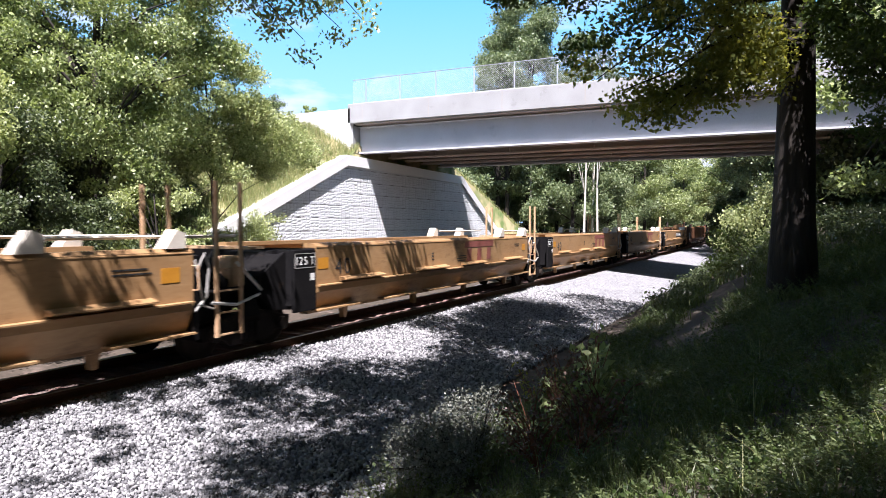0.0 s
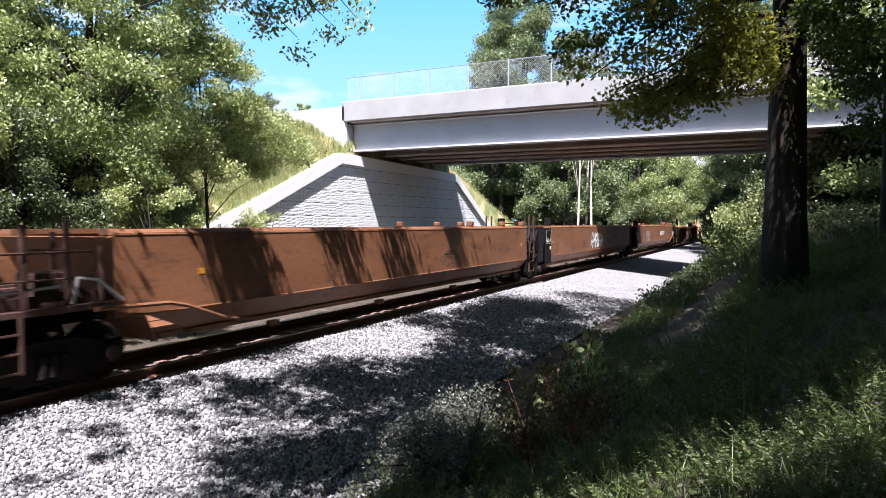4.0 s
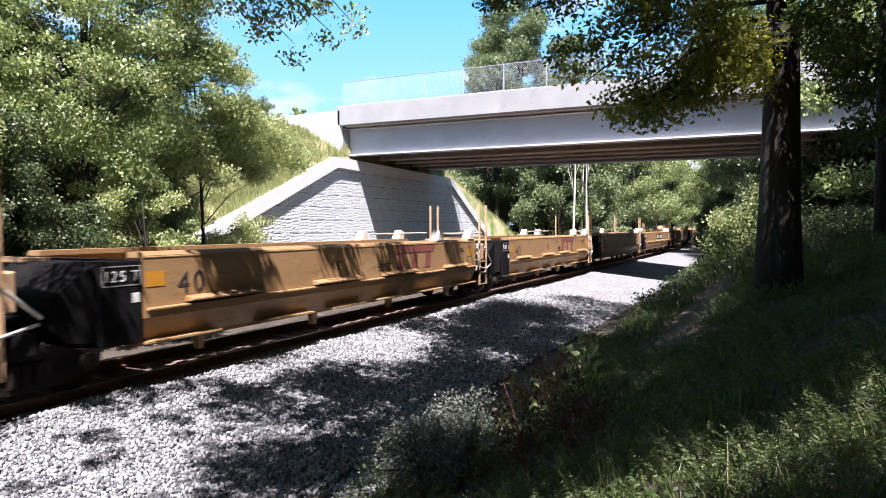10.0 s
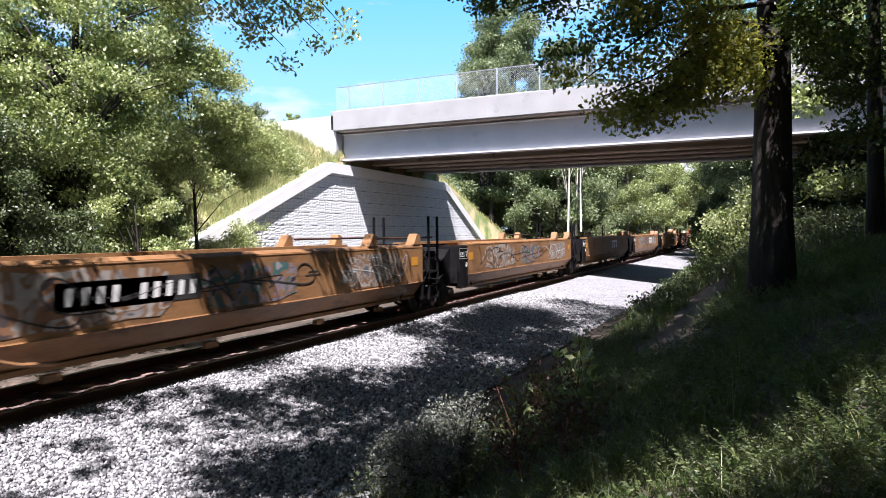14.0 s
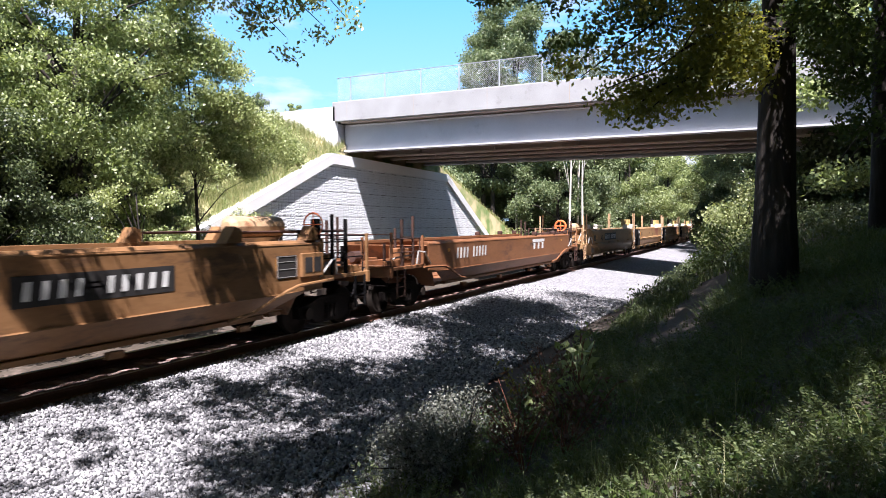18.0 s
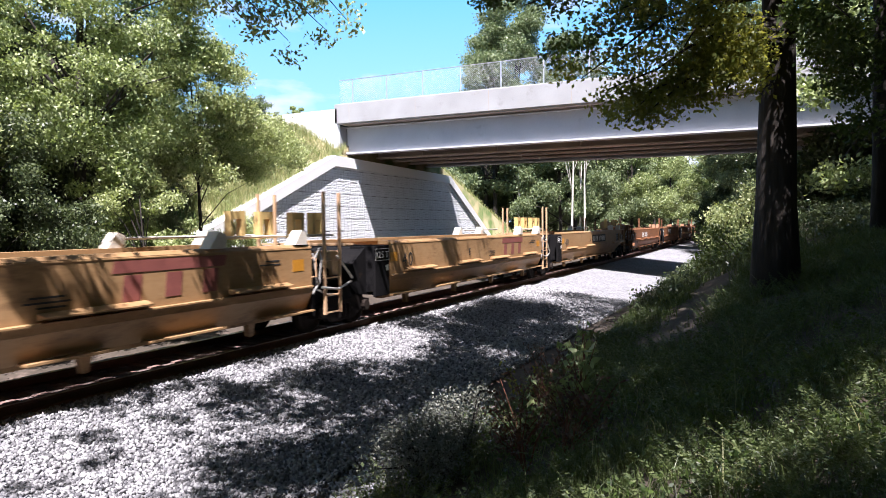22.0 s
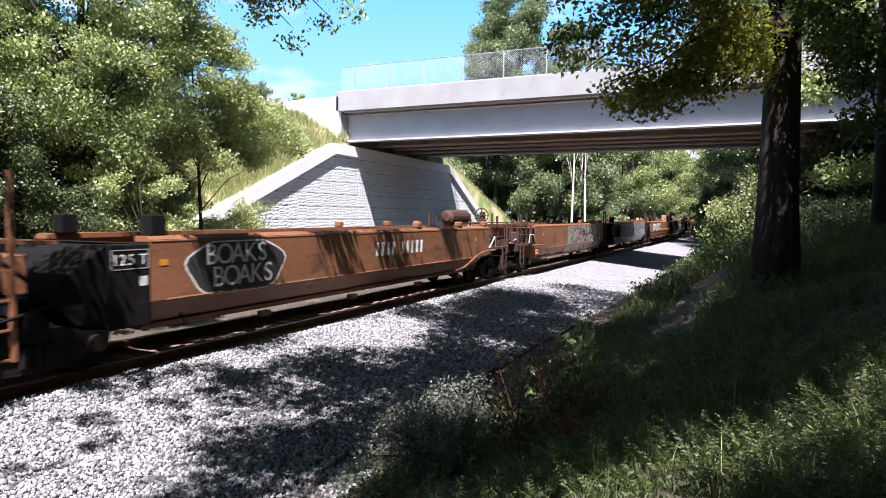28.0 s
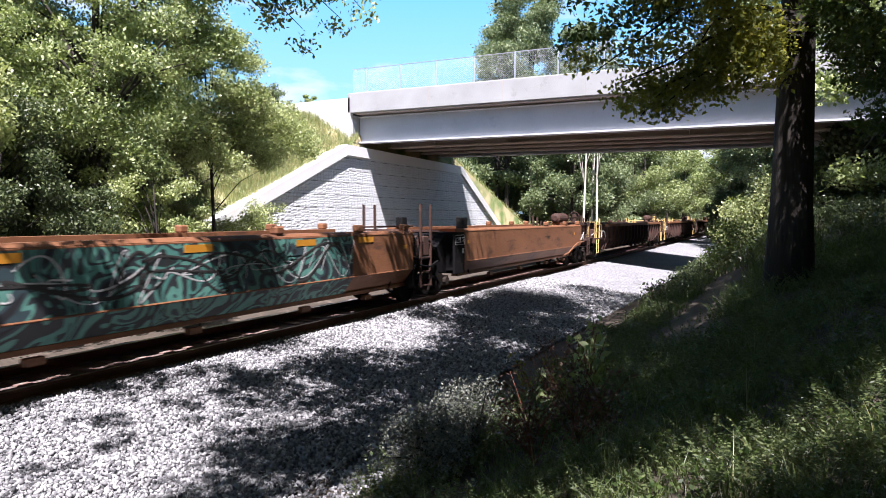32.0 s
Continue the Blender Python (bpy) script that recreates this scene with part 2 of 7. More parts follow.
BIRCH = surface("pale_tree_bark", (0.42, 0.38, 0.33), (0.66, 0.62, 0.56), 0.9, 0, 3, 0.4, 16, (0.15, 0.12, 0.1), 0.64, stretch=(1, 1, 2.5))
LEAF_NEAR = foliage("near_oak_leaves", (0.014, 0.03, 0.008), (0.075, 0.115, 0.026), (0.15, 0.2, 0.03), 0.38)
# yellow-green tone paints sunlight coming through the leaves
LEAF_YELLOW = foliage("sun_toned_leaves", (0.05, 0.075, 0.015), (0.19, 0.20, 0.035), (0.40, 0.39, 0.05), 0.45)
# broad leaves in lit and shaded tones, the trees' light put into colour
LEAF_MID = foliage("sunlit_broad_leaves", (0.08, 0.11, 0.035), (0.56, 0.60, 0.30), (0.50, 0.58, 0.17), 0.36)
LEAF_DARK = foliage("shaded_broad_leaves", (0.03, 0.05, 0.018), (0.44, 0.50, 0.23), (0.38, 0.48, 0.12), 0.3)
# darkest tone paints the deep shade inside the wood and under trees
LEAF_SHADE = foliage("shade_toned_leaves", (0.02, 0.035, 0.014), (0.13, 0.16, 0.07), (0.12, 0.17, 0.04), 0.2)
LEAF_FAR = foliage("distant_leaves", (0.06, 0.09, 0.04), (0.25, 0.30, 0.15), (0.26, 0.34, 0.11), 0.22)
LEAF_PALE = foliage("pale_silver_leaves", (0.14, 0.19, 0.07), (0.36, 0.41, 0.20))
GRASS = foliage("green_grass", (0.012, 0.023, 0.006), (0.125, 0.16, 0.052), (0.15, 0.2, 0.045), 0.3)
SPRIG = foliage("fine_leaved_weed", (0.025, 0.042, 0.013), (0.135, 0.165, 0.065), (0.16, 0.21, 0.06), 0.3)
GRASS_DRY = foliage("dry_embankment_grass", (0.09, 0.15, 0.035), (0.38, 0.35, 0.16), (0.34, 0.36, 0.12), 0.22)
WEED_GREY = foliage("grey_seeding_weed", (0.06, 0.065, 0.05), (0.21, 0.22, 0.18), (0.2, 0.22, 0.16), 0.2)
WEED_RED = foliage("withered_red_weed", (0.03, 0.018, 0.012), (0.13, 0.07, 0.045), (0.16, 0.07, 0.04), 0.2)
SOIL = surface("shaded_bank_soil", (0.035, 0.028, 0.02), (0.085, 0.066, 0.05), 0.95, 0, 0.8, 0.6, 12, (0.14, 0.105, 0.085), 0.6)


# ---- mesh helpers ----
def np_mesh(name, verts, faces, mat, smooth=False):
    me = bpy.data.meshes.new(name)
    verts, faces = np.asarray(verts, dtype=np.float32), np.asarray(faces, dtype=np.int32)
    k = faces.shape[1]
    me.vertices.add(len(verts))
    me.vertices.foreach_set("co", verts.ravel())
    me.loops.add(faces.size)
    me.loops.foreach_set("vertex_index", faces.ravel())
    me.polygons.add(len(faces))
    me.polygons.foreach_set("loop_start", np.arange(0, faces.size, k, dtype=np.int32))
    me.polygons.foreach_set("loop_total", np.full(len(faces), k, dtype=np.int32))
    if smooth:
        me.polygons.foreach_set("use_smooth", np.ones(len(faces), dtype=bool))
    me.materials.append(mat)
    me.update(calc_edges=True)
    return me


def under(ob, parent):
    if parent is not None:
        ob.parent = parent
    return ob


def part(name, bm, mat, parent=None, label="", smooth=False):
    me = bpy.data.meshes.new(name)
    bmesh.ops.recalc_face_normals(bm, faces=bm.faces)
    if smooth:
        for f in bm.faces:
            f.smooth = True
    bm.to_mesh(me)
    bm.free()
    me.materials.append(mat)
    ob = under(new(name, me), parent)
    return tagged(ob, label) if label else ob


def same(name, me, parent, m=None):
    ob = under(new(name, me), parent)
    if m is not None:
        ob.matrix_basis = m
    return ob


def box(bm, x0, x1, y0, y1, z0, z1, bevel=0.0):
    v = [bm.verts.new((x, y, z)) for x in (x0, x1) for y in (y0, y1) for z in (z0, z1)]
    fs = [bm.faces.new([v[i] for i in q]) for q in ((0, 1, 3, 2), (4, 6, 7, 5), (0, 4, 5, 1), (2, 3, 7, 6), (0, 2, 6, 4), (1, 5, 7, 3))]
    if bevel:
        es = list({e for f in fs for e in f.edges})
        bmesh.ops.bevel(bm, geom=es, offset=bevel, segments=1, affect="EDGES")
    return bm


def prism(bm, outline, axis, a, b):
    """An outline of (u, v) pushed from a to b along an axis: x takes (y, z), y takes (x, z), z takes (x, y)."""
    def at(u, v, w):
        return {"x": (w, u, v), "y": (u, w, v), "z": (u, v, w)}[axis]
    lo = [bm.verts.new(at(u, v, a)) for u, v in outline]
    hi = [bm.verts.new(at(u, v, b)) for u, v in outline]
    bm.faces.new(lo)
    bm.faces.new(hi[::-1])
    for i in range(len(outline)):
        j = (i + 1) % len(outline)
        bm.faces.new((lo[i], hi[i], hi[j], lo[j]))
    return bm


def tube(bm, pts, radii, n=6):
    pts = [Vector(p) for p in pts]
    if not hasattr(radii, "__len__"):
        radii = [radii] * len(pts)
    rings = []
    for i, p in enumerate(pts):
        d = (pts[min(i + 1, len(pts) - 1)] - pts[max(i - 1, 0)]).normalized()
        u = d.orthogonal().normalized() if i == 0 else (u - d * u.dot(d)).normalized()
        w = d.cross(u)
        rings.append([bm.verts.new(p + (u * math.cos(2 * math.pi * k / n) + w * math.sin(2 * math.pi * k / n)) * radii[i]) for k in range(n)])
    for a, b in zip(rings, rings[1:]):
        for k in range(n):
            bm.faces.new((a[k], a[(k + 1) % n], b[(k + 1) % n], b[k]))
    bm.faces.new(rings[0][::-1])
    bm.faces.new(rings[-1])
    return bm


def B():
    return bmesh.new()


LETTERS = {}


def lettering(text, size, mat):
    """A flat mesh of the built-in font, 3 mm thick, centred, in the x-z plane facing -y."""
    key = (text, size, mat.name)
    if key not in LETTERS:
        cu = bpy.data.curves.new("lettering", "FONT")
        cu.body, cu.size, cu.extrude = text, size, 0.003
        cu.align_x, cu.align_y = "CENTER", "CENTER"
        ob = bpy.data.objects.new("lettering", cu)
        me = bpy.data.meshes.new_from_object(ob)
        bpy.data.objects.remove(ob)
        bpy.data.curves.remove(cu)
        me.transform(Matrix.Rotation(radians(90), 4, "X"))
        me.materials.clear()
        me.materials.append(mat)
        LETTERS[key] = me
    return LETTERS[key]


# ---- ground ----
def lerp_rows(v, rows):
    return np.interp(v, [r[0] for r in rows], [r[1] for r in rows])


BANK = [(-400, 9), (-60, 5.5), (-30, 3.4), (-16, 2.2), (-12, 1.5), (-10, 0.85), (-8.6, 0.32), (-7.2, -0.15), (-6.2, -0.5), (-5.4, -0.68), (-4.4, -0.9), (-3.0, -1.1),
        (3.0, -1.35), (4.6, -1.3), (7, -0.9), (12, -0.3), (22, 0.3), (60, 1.5), (400, 8)]


def rough_noise(x, y, s):
    return (np.sin(x * 0.9 * s + 1.3) * np.cos(y * 1.1 * s + 0.4) + 0.6 * np.sin(x * 2.3 * s + y * 1.7 * s) + 0.3 * np.sin(x * 5.1 * s - y * 4.3 * s + 2)) / 1.9


def ground_z(x, y):
    x, y = np.asarray(x, float), np.asarray(y, float)
    z = lerp_rows(y, BANK)
    z = z + np.clip((-y - 6.0) / 4, 0, 1) * (0.035 * np.clip(x - 2, 0, 30) - 0.02 * np.clip(x - 40, 0, 60))
    z = z + np.clip((np.abs(y + 0.5) - 4.2) / 2.5, 0, 1) * 0.09 * rough_noise(x, y, 1.0)
    # the road's embankment behind both abutments
    side = np.where(x < 40.5, 6.75 + 0.43 * (x - 33.0), 6.75 - 0.33 * (x - 48.3))
    fill = np.minimum(side + 0.55 * np.minimum(y - 13.0, 4.6), 8.75)
    z = np.where(y > 13.2, np.maximum(z, fill), z)
    near = np.minimum(side + 0.55 * np.minimum(-17.3 - y, 4.6), 8.5)
    z = np.where(y < -17.3, np.maximum(z, near), z)
    return z


def axis_steps(fine0, fine1, step, far, extra=()):
    a = list(np.arange(fine0, fine1 + 1e-6, step))
    out, d = [fine1], step
    while out[-1] < far:
        d *= 1.35
        out.append(out[-1] + d)
    lo, d = [fine0], step
    while lo[-1] > -far:
        d *= 1.35
        lo.append(lo[-1] - d)
    return np.array(sorted(set(np.round(lo + a + out + list(extra), 4))))


def slope_cover(m):
    """Dry straw and green turf cover the raised embankment, dark soil the rest."""
    n, l = m.node_tree.nodes, m.node_tree.links
    b = n["Principled BSDF"]
    was = b.inputs["Base Color"].links[0].from_socket
    co, sp = n.new("ShaderNodeTexCoord"), n.new("ShaderNodeSeparateXYZ")
    l.new(co.outputs["Object"], sp.inputs[0])
    no, r = n.new("ShaderNodeTexNoise"), n.new("ShaderNodeValToRGB")
    no.inputs["Scale"].default_value, no.inputs["Detail"].default_value = 0.6, 6
    l.new(co.outputs["Object"], no.inputs["Vector"])
    r.color_ramp.elements[0].position, r.color_ramp.elements[1].position = 0.4, 0.62
    r.color_ramp.elements[0].color, r.color_ramp.elements[1].color = (0.10, 0.15, 0.04, 1), (0.36, 0.30, 0.17, 1)
    l.new(no.outputs["Fac"], r.inputs[0])
    gt = n.new("ShaderNodeMath")
    gt.operation = "GREATER_THAN"
    gt.inputs[1].default_value = 13.15
    l.new(sp.outputs["Y"], gt.inputs[0])
    beyond = n.new("ShaderNodeMath")
    beyond.operation = "GREATER_THAN"
    beyond.inputs[1].default_value = 19.0
    l.new(sp.outputs["X"], beyond.inputs[0])
    both = n.new("ShaderNodeMath")
    both.operation = "MULTIPLY"
    l.new(gt.outputs[0], both.inputs[0])
    l.new(beyond.outputs[0], both.inputs[1])
    mx = n.new("ShaderNodeMixRGB")
    l.new(both.outputs[0], mx.inputs[0])
    l.new(was, mx.inputs[1])
    l.new(r.outputs[0], mx.inputs[2])
    l.new(mx.outputs[0], b.inputs["Base Color"])


slope_cover(SOIL)


def ground_sheet():
    xs = axis_steps(-12, 90, 0.6, 1800)
    ys = axis_steps(-24, 26, 0.5, 1800, (13.1, 13.3, -17.2, -17.4))
    gx, gy = np.meshgrid(xs, ys, indexing="ij")
    verts = np.stack([gx, gy, ground_z(gx, gy)], -1).reshape(-1, 3)
    a = np.arange(len(xs) * len(ys)).reshape(len(xs), len(ys))
    faces = np.stack([a[:-1, :-1], a[1:, :-1], a[1:, 1:], a[:-1, 1:]], -1).reshape(-1, 4)
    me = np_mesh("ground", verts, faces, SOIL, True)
    ob = new("ground", me)
    tagged(ob, "uneven grassy bank and embankment beside the track", "ground", kind="structure")


ground_sheet()


def toe(x):
    return 5.3 + 0.3 * np.clip((np.asarray(x, float) - 14) / 20, 0, 1)


def ballast_profile(x, y):
    """Height of the stone bed at a place."""
    t = np.where(np.asarray(y) < 0, toe(x), 4.5)
    ay = np.abs(y)
    shoulder = np.interp(ay, [0.66, 0.84, 1.0, 1.3, 1.75], [-0.195, -0.18, -0.158, -0.145, -0.19])
    near = np.asarray(y) < 0
    return np.where(near & (ay < 1.75), shoulder, np.where(ay < 1.3, -0.195, np.where(ay < 1.75, -0.185, np.where(ay < t, -0.2 - (ay - 1.75) / (t - 1.75) * np.where(np.asarray(y) < 0, 0.42, 1.07), np.where(np.asarray(y) < 0, -0.64, -1.29)))))


BED_X0, BED_X1 = -700.0, 820.0


def ballast_bed():
    xs = np.unique(np.concatenate([np.linspace(BED_X0, -12, 30), np.arange(-12, 60, 0.4), np.linspace(60, BED_X1, 60)]))
    ys = np.array([-6.2, -5.6, -5, -4.5, -4, -3.5, -3, -2.5, -2, -1.75, -1.5, -1.3, -1.12, -1.0, -0.84, -0.66, 0, 1.26, 1.38, 1.75, 2.6, 3.6, 4.5])
    gx, gy = np.meshgrid(xs, ys, indexing="ij")
    gy = np.where(gy < -4.4, np.maximum(gy, -toe(gx) - 0.001), gy)
    gz = ballast_profile(gx, gy) + np.where(np.abs(gy) > 1.5, 0.025 * rough_noise(gx, gy, 2.0), 0)
    verts = np.stack([gx, gy, gz], -1).reshape(-1, 3)
    a = np.arange(len(xs) * len(ys)).reshape(len(xs), len(ys))
    faces = np.stack([a[:-1, :-1], a[1:, :-1], a[1:, 1:], a[:-1, 1:]], -1).reshape(-1, 4)
    m, n, l, b = nodes_of("crushed_stone_bed")
    co = n.new("ShaderNodeTexCoord")
    vo = n.new("ShaderNodeTexVoronoi")
    vo.inputs["Scale"].default_value = 17
    l.new(co.outputs["Object"], vo.inputs["Vector"])
    no = n.new("ShaderNodeTexNoise")
    no.inputs["Scale"].default_value, no.inputs["Detail"].default_value = 0.5, 6
    l.new(co.outputs["Object"], no.inputs["Vector"])
    r = n.new("ShaderNodeValToRGB")
    r.color_ramp.elements[0].color, r.color_ramp.elements[1].color = (0.15, 0.15, 0.165, 1), (0.40, 0.40, 0.415, 1)
    sep = n.new("ShaderNodeSeparateColor")
    l.new(vo.outputs["Color"], sep.inputs[0])
    l.new(sep.outputs[0], r.inputs[0])
    mx = n.new("ShaderNodeMixRGB")
    mx.blend_type = "MULTIPLY"
    mx.inputs[0].default_value = 0.4
    l.new(r.outputs[0], mx.inputs[1])
    l.new(no.outputs["Fac"], mx.inputs[2])
    # the stones turn dark brown along the rails, with an uneven edge
    sp, ab, wob, edge = n.new("ShaderNodeSeparateXYZ"), n.new("ShaderNodeMath"), n.new("ShaderNodeTexNoise"), n.new("ShaderNodeMath")
    ab.operation, edge.operation = "ABSOLUTE", "MULTIPLY_ADD"
    wob.inputs["Scale"].default_value, wob.inputs["Detail"].default_value = 3.0, 5
    edge.inputs[1].default_value = 0.7
    l.new(co.outputs["Object"], sp.inputs[0])
    l.new(co.outputs["Object"], wob.inputs["Vector"])
    l.new(sp.outputs["Y"], ab.inputs[0])
    l.new(wob.outputs["Fac"], edge.inputs[0])
    l.new(ab.outputs[0], edge.inputs[2])
    mr = n.new("ShaderNodeMapRange")
    mr.inputs["From Min"].default_value, mr.inputs["From Max"].default_value = 1.2, 1.55
    mr.inputs["To Min"].default_value, mr.inputs["To Max"].default_value = 0.9, 0.0
    l.new(edge.outputs[0], mr.inputs[0])
    rail_band = n.new("ShaderNodeMixRGB")
    rail_band.inputs[2].default_value = (0.13, 0.09, 0.075, 1)
    l.new(mr.outputs[0], rail_band.inputs[0])
    l.new(mx.outputs[0], rail_band.inputs[1])
    l.new(rail_band.outputs[0], b.inputs["Base Color"])
    b.inputs["Roughness"].default_value = 0.95
    bp = n.new("ShaderNodeBump")
    bp.inputs["Strength"].default_value, bp.inputs["Distance"].default_value = 1.0, 0.04
    bp.invert = True
    l.new(vo.outputs["Distance"], bp.inputs["Height"])
    l.new(bp.outputs[0], b.inputs["Normal"])
    tagged(new("ballast_bed", np_mesh("ballast_bed", verts, faces, m, True)), "sloping bed of pale grey crushed stone under the track", "ballast", kind="structure")


ballast_bed()


def track():
    for y, nm in ((-0.7525, "rail"), (0.7525, "rail")):
        root = tagged(new("rail"), "long rusty steel rail spiked to wooden ties", "rail", "rails of the track", "structure")
        foot, web = -0.168, 0.018
        prof = [(-0.07, foot), (0.07, foot), (0.07, foot + 0.012), (0.012, foot + 0.03), (0.01, -0.045), (0.036, -0.035), (0.036, -0.004),
                (-0.036, -0.004), (-0.036, -0.035), (-0.01, -0.045), (-0.012, foot + 0.03), (-0.07, foot + 0.012)]
        part("rail_body", prism(B(), [(y + u, v) for u, v in prof], "x", BED_X0, BED_X1), RAIL, root)
        part("rail_head", box(B(), BED_X0, BED_X1, y - 0.033, y + 0.033, -0.004, 0.0), RAILHEAD, root, "worn shiny running surface")
    rng = random.Random(4)
    mats = []
    for k in range(4):
        bm = B()
        box(bm, -0.115, 0.115, -1.3 + 0.02 * k, 1.3 - 0.015 * k, -0.34, -0.172, 0.012)
        me = bpy.data.meshes.new("tie")
        bmesh.ops.recalc_face_normals(bm, faces=bm.faces)
        bm.to_mesh(me)
        bm.free()
        me.materials.append(TIE)
        mats.append(me)
    ties = tagged(new("tie_row"), "row of weathered reddish wooden ties under the rails", "track ties", kind="structure")
    plates = B()
    for i in range(-14, 230):
        x = i * 0.53
        same("tie", mats[rng.randrange(4)], ties, pose(x + rng.uniform(-0.03, 0.03), rng.uniform(-0.05, 0.05), rng.uniform(-0.01, 0.01), 0, 0, rng.uniform(-1.2, 1.2)))
        if i < 120:
            for y in (-0.7525, 0.7525):
                box(plates, x - 0.1, x + 0.1, y - 0.19, y - 0.075, -0.172, -0.158)
                box(plates, x - 0.1, x + 0.1, y + 0.075, y + 0.19, -0.172, -0.158)
    tagged(part("tie_plates", plates, RAIL, ties), kind="stuff")
    rest = B()
    for i in list(range(-200, -14)) + list(range(230, 420)):
        box(rest, i * 0.53 - 0.115, i * 0.53 + 0.115, -1.3, 1.3, -0.34, -0.172)
    tagged(part("far_ties", rest, TIE, ties), kind="stuff")


track()


# ---- bridge ----
GRADE = 0.009          # the road falls gently towards the camera's side
FACE = 33.4            # the bridge's near edge along the track
WIDE = 12.6
Y0, Y1 = -17.2, 13.2


def sheared(bm):
    for v in bm.verts:
        v.co.z += GRADE * (v.co.y + 10.0)
    return bm


def long_box(x0, x1, z0, z1, ya=Y0, yb=Y1, bevel=0.0):
    return sheared(box(B(), x0, x1, ya, yb, z0, z1, bevel))


def bridge():
    root = tagged(new("road_bridge"), "concrete road bridge on grey steel girders over the track", "bridge")
    part("deck", long_box(FACE + 0.35, FACE + WIDE - 0.35, 8.5, 8.78), SOFFIT, root)
    for x0, x1 in ((FACE, FACE + 0.36), (FACE + WIDE - 0.36, FACE + WIDE)):
        part("parapet", long_box(x0, x1, 8.58, 9.78, Y0, Y1 + 0.5, 0.03), CONCRETE, root, "pale weathered concrete parapet")
        part("deck_edge", long_box(x0 + 0.1 if x0 == FACE else x0 - 0.5, x1 + 0.5 if x0 == FACE else x1 - 0.1, 8.5, 8.576), SOFFIT, root)
    lines = [FACE + q for q in (0.95, 4.4, 6.6, 8.9, WIDE - 0.95)]
    for i, x in enumerate(lines):
        prof = [(-0.34, 6.78), (0.28, 6.78), (0.28, 6.87), (0.015, 6.875), (0.015, 8.4), (0.22, 8.405), (0.22, 8.45), (-0.22, 8.45), (-0.22, 8.405), (-0.015, 8.4), (-0.015, 6.875), (-0.34, 6.87)]
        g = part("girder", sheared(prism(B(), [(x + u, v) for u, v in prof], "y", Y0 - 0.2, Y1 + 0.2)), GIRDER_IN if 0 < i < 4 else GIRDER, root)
        if i:
            for y in np.arange(Y0 + 1, Y1, 5.2):
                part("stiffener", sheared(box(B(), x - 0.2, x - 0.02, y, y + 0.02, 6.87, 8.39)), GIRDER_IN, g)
    # cross frames between the girders
    for y in np.arange(-14, 13, 5.4):
        bm = B()
        for x, x2 in zip(lines, lines[1:]):
            box(bm, x + 0.03, x2 - 0.03, y, y + 0.08, 7.9, 8.0)
            box(bm, x + 0.03, x2 - 0.03, y, y + 0.08, 8.2, 8.3)
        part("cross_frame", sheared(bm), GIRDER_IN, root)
    # parapet joints
    for y in np.arange(-15, 13, 4.6):
        part("parapet_joint", sheared(box(B(), FACE - 0.004, FACE + 0.1, y, y + 0.025, 8.6, 9.74)), SOFFIT, root, "dark joint in the concrete")

    # chain-link fences on the parapets
    for x in (FACE + 0.18, FACE + WIDE - 0.18):
        fence = tagged(new("bridge_fence"), "tall galvanised chain-link fence on a bridge parapet", "fence", "fences of the bridge")
        for y in np.arange(Y0 + 0.6, Y1 + 0.3, 2.42):
            part("post", sheared(tube(B(), [(x, y, 9.77), (x, y, 11.27)], 0.04, 6)), FENCE, fence)
        for z in (9.82, 11.25):
            part("fence_rail", sheared(tube(B(), [(x, Y0 + 0.5, z), (x, Y1 + 0.2, z)], 0.022, 6)), FENCE, fence)
        # diamond mesh of thin wires
        vs, fs = [], []
        zlo, zhi, pitch, w = 9.83, 11.25, 0.115, 0.005
        h = zhi - zlo
        for dirn in (1, -1):
            for y in np.arange(Y0 + 0.5 - h, Y1 + 0.2, pitch):
                ya, yb = y, y + h
                za, zb = (zlo, zhi) if dirn > 0 else (zhi, zlo)
                if ya < Y0 + 0.5:
                    za += (zb - za) * (Y0 + 0.5 - ya) / h
                    ya = Y0 + 0.5
                if yb > Y1 + 0.2:
                    zb += (za - zb) * (yb - Y1 - 0.2) / h
                    yb = Y1 + 0.2
                if yb - ya < 0.02:
                    continue
                k = len(vs)
                for dx, dz in ((-w, 0), (w, 0), (0, w * 1.6)):
                    vs.append((x + dx, ya, za + dz + GRADE * (ya + 10)))
                    vs.append((x + dx, yb, zb + dz + GRADE * (yb + 10)))
                for a, b in ((0, 1), (1, 2), (2, 0)):
                    fs.append((k + 2 * a, k + 2 * a + 1, k + 2 * b + 1, k + 2 * b))
        under(new("wire_mesh", np_mesh("wire_mesh", vs, fs, FENCE)), fence)


bridge()


def wall_top(x):
    """Upper edge of the abutment wall along the track, under the coping."""
    if x < 32.2:
        return 6.55 - (32.2 - x) * 0.43
    if x > 48.2:
        return 6.35 - (x - 48.2) * 0.565
    return 6.55 - (x - 32.2) * 0.2 / 16.0


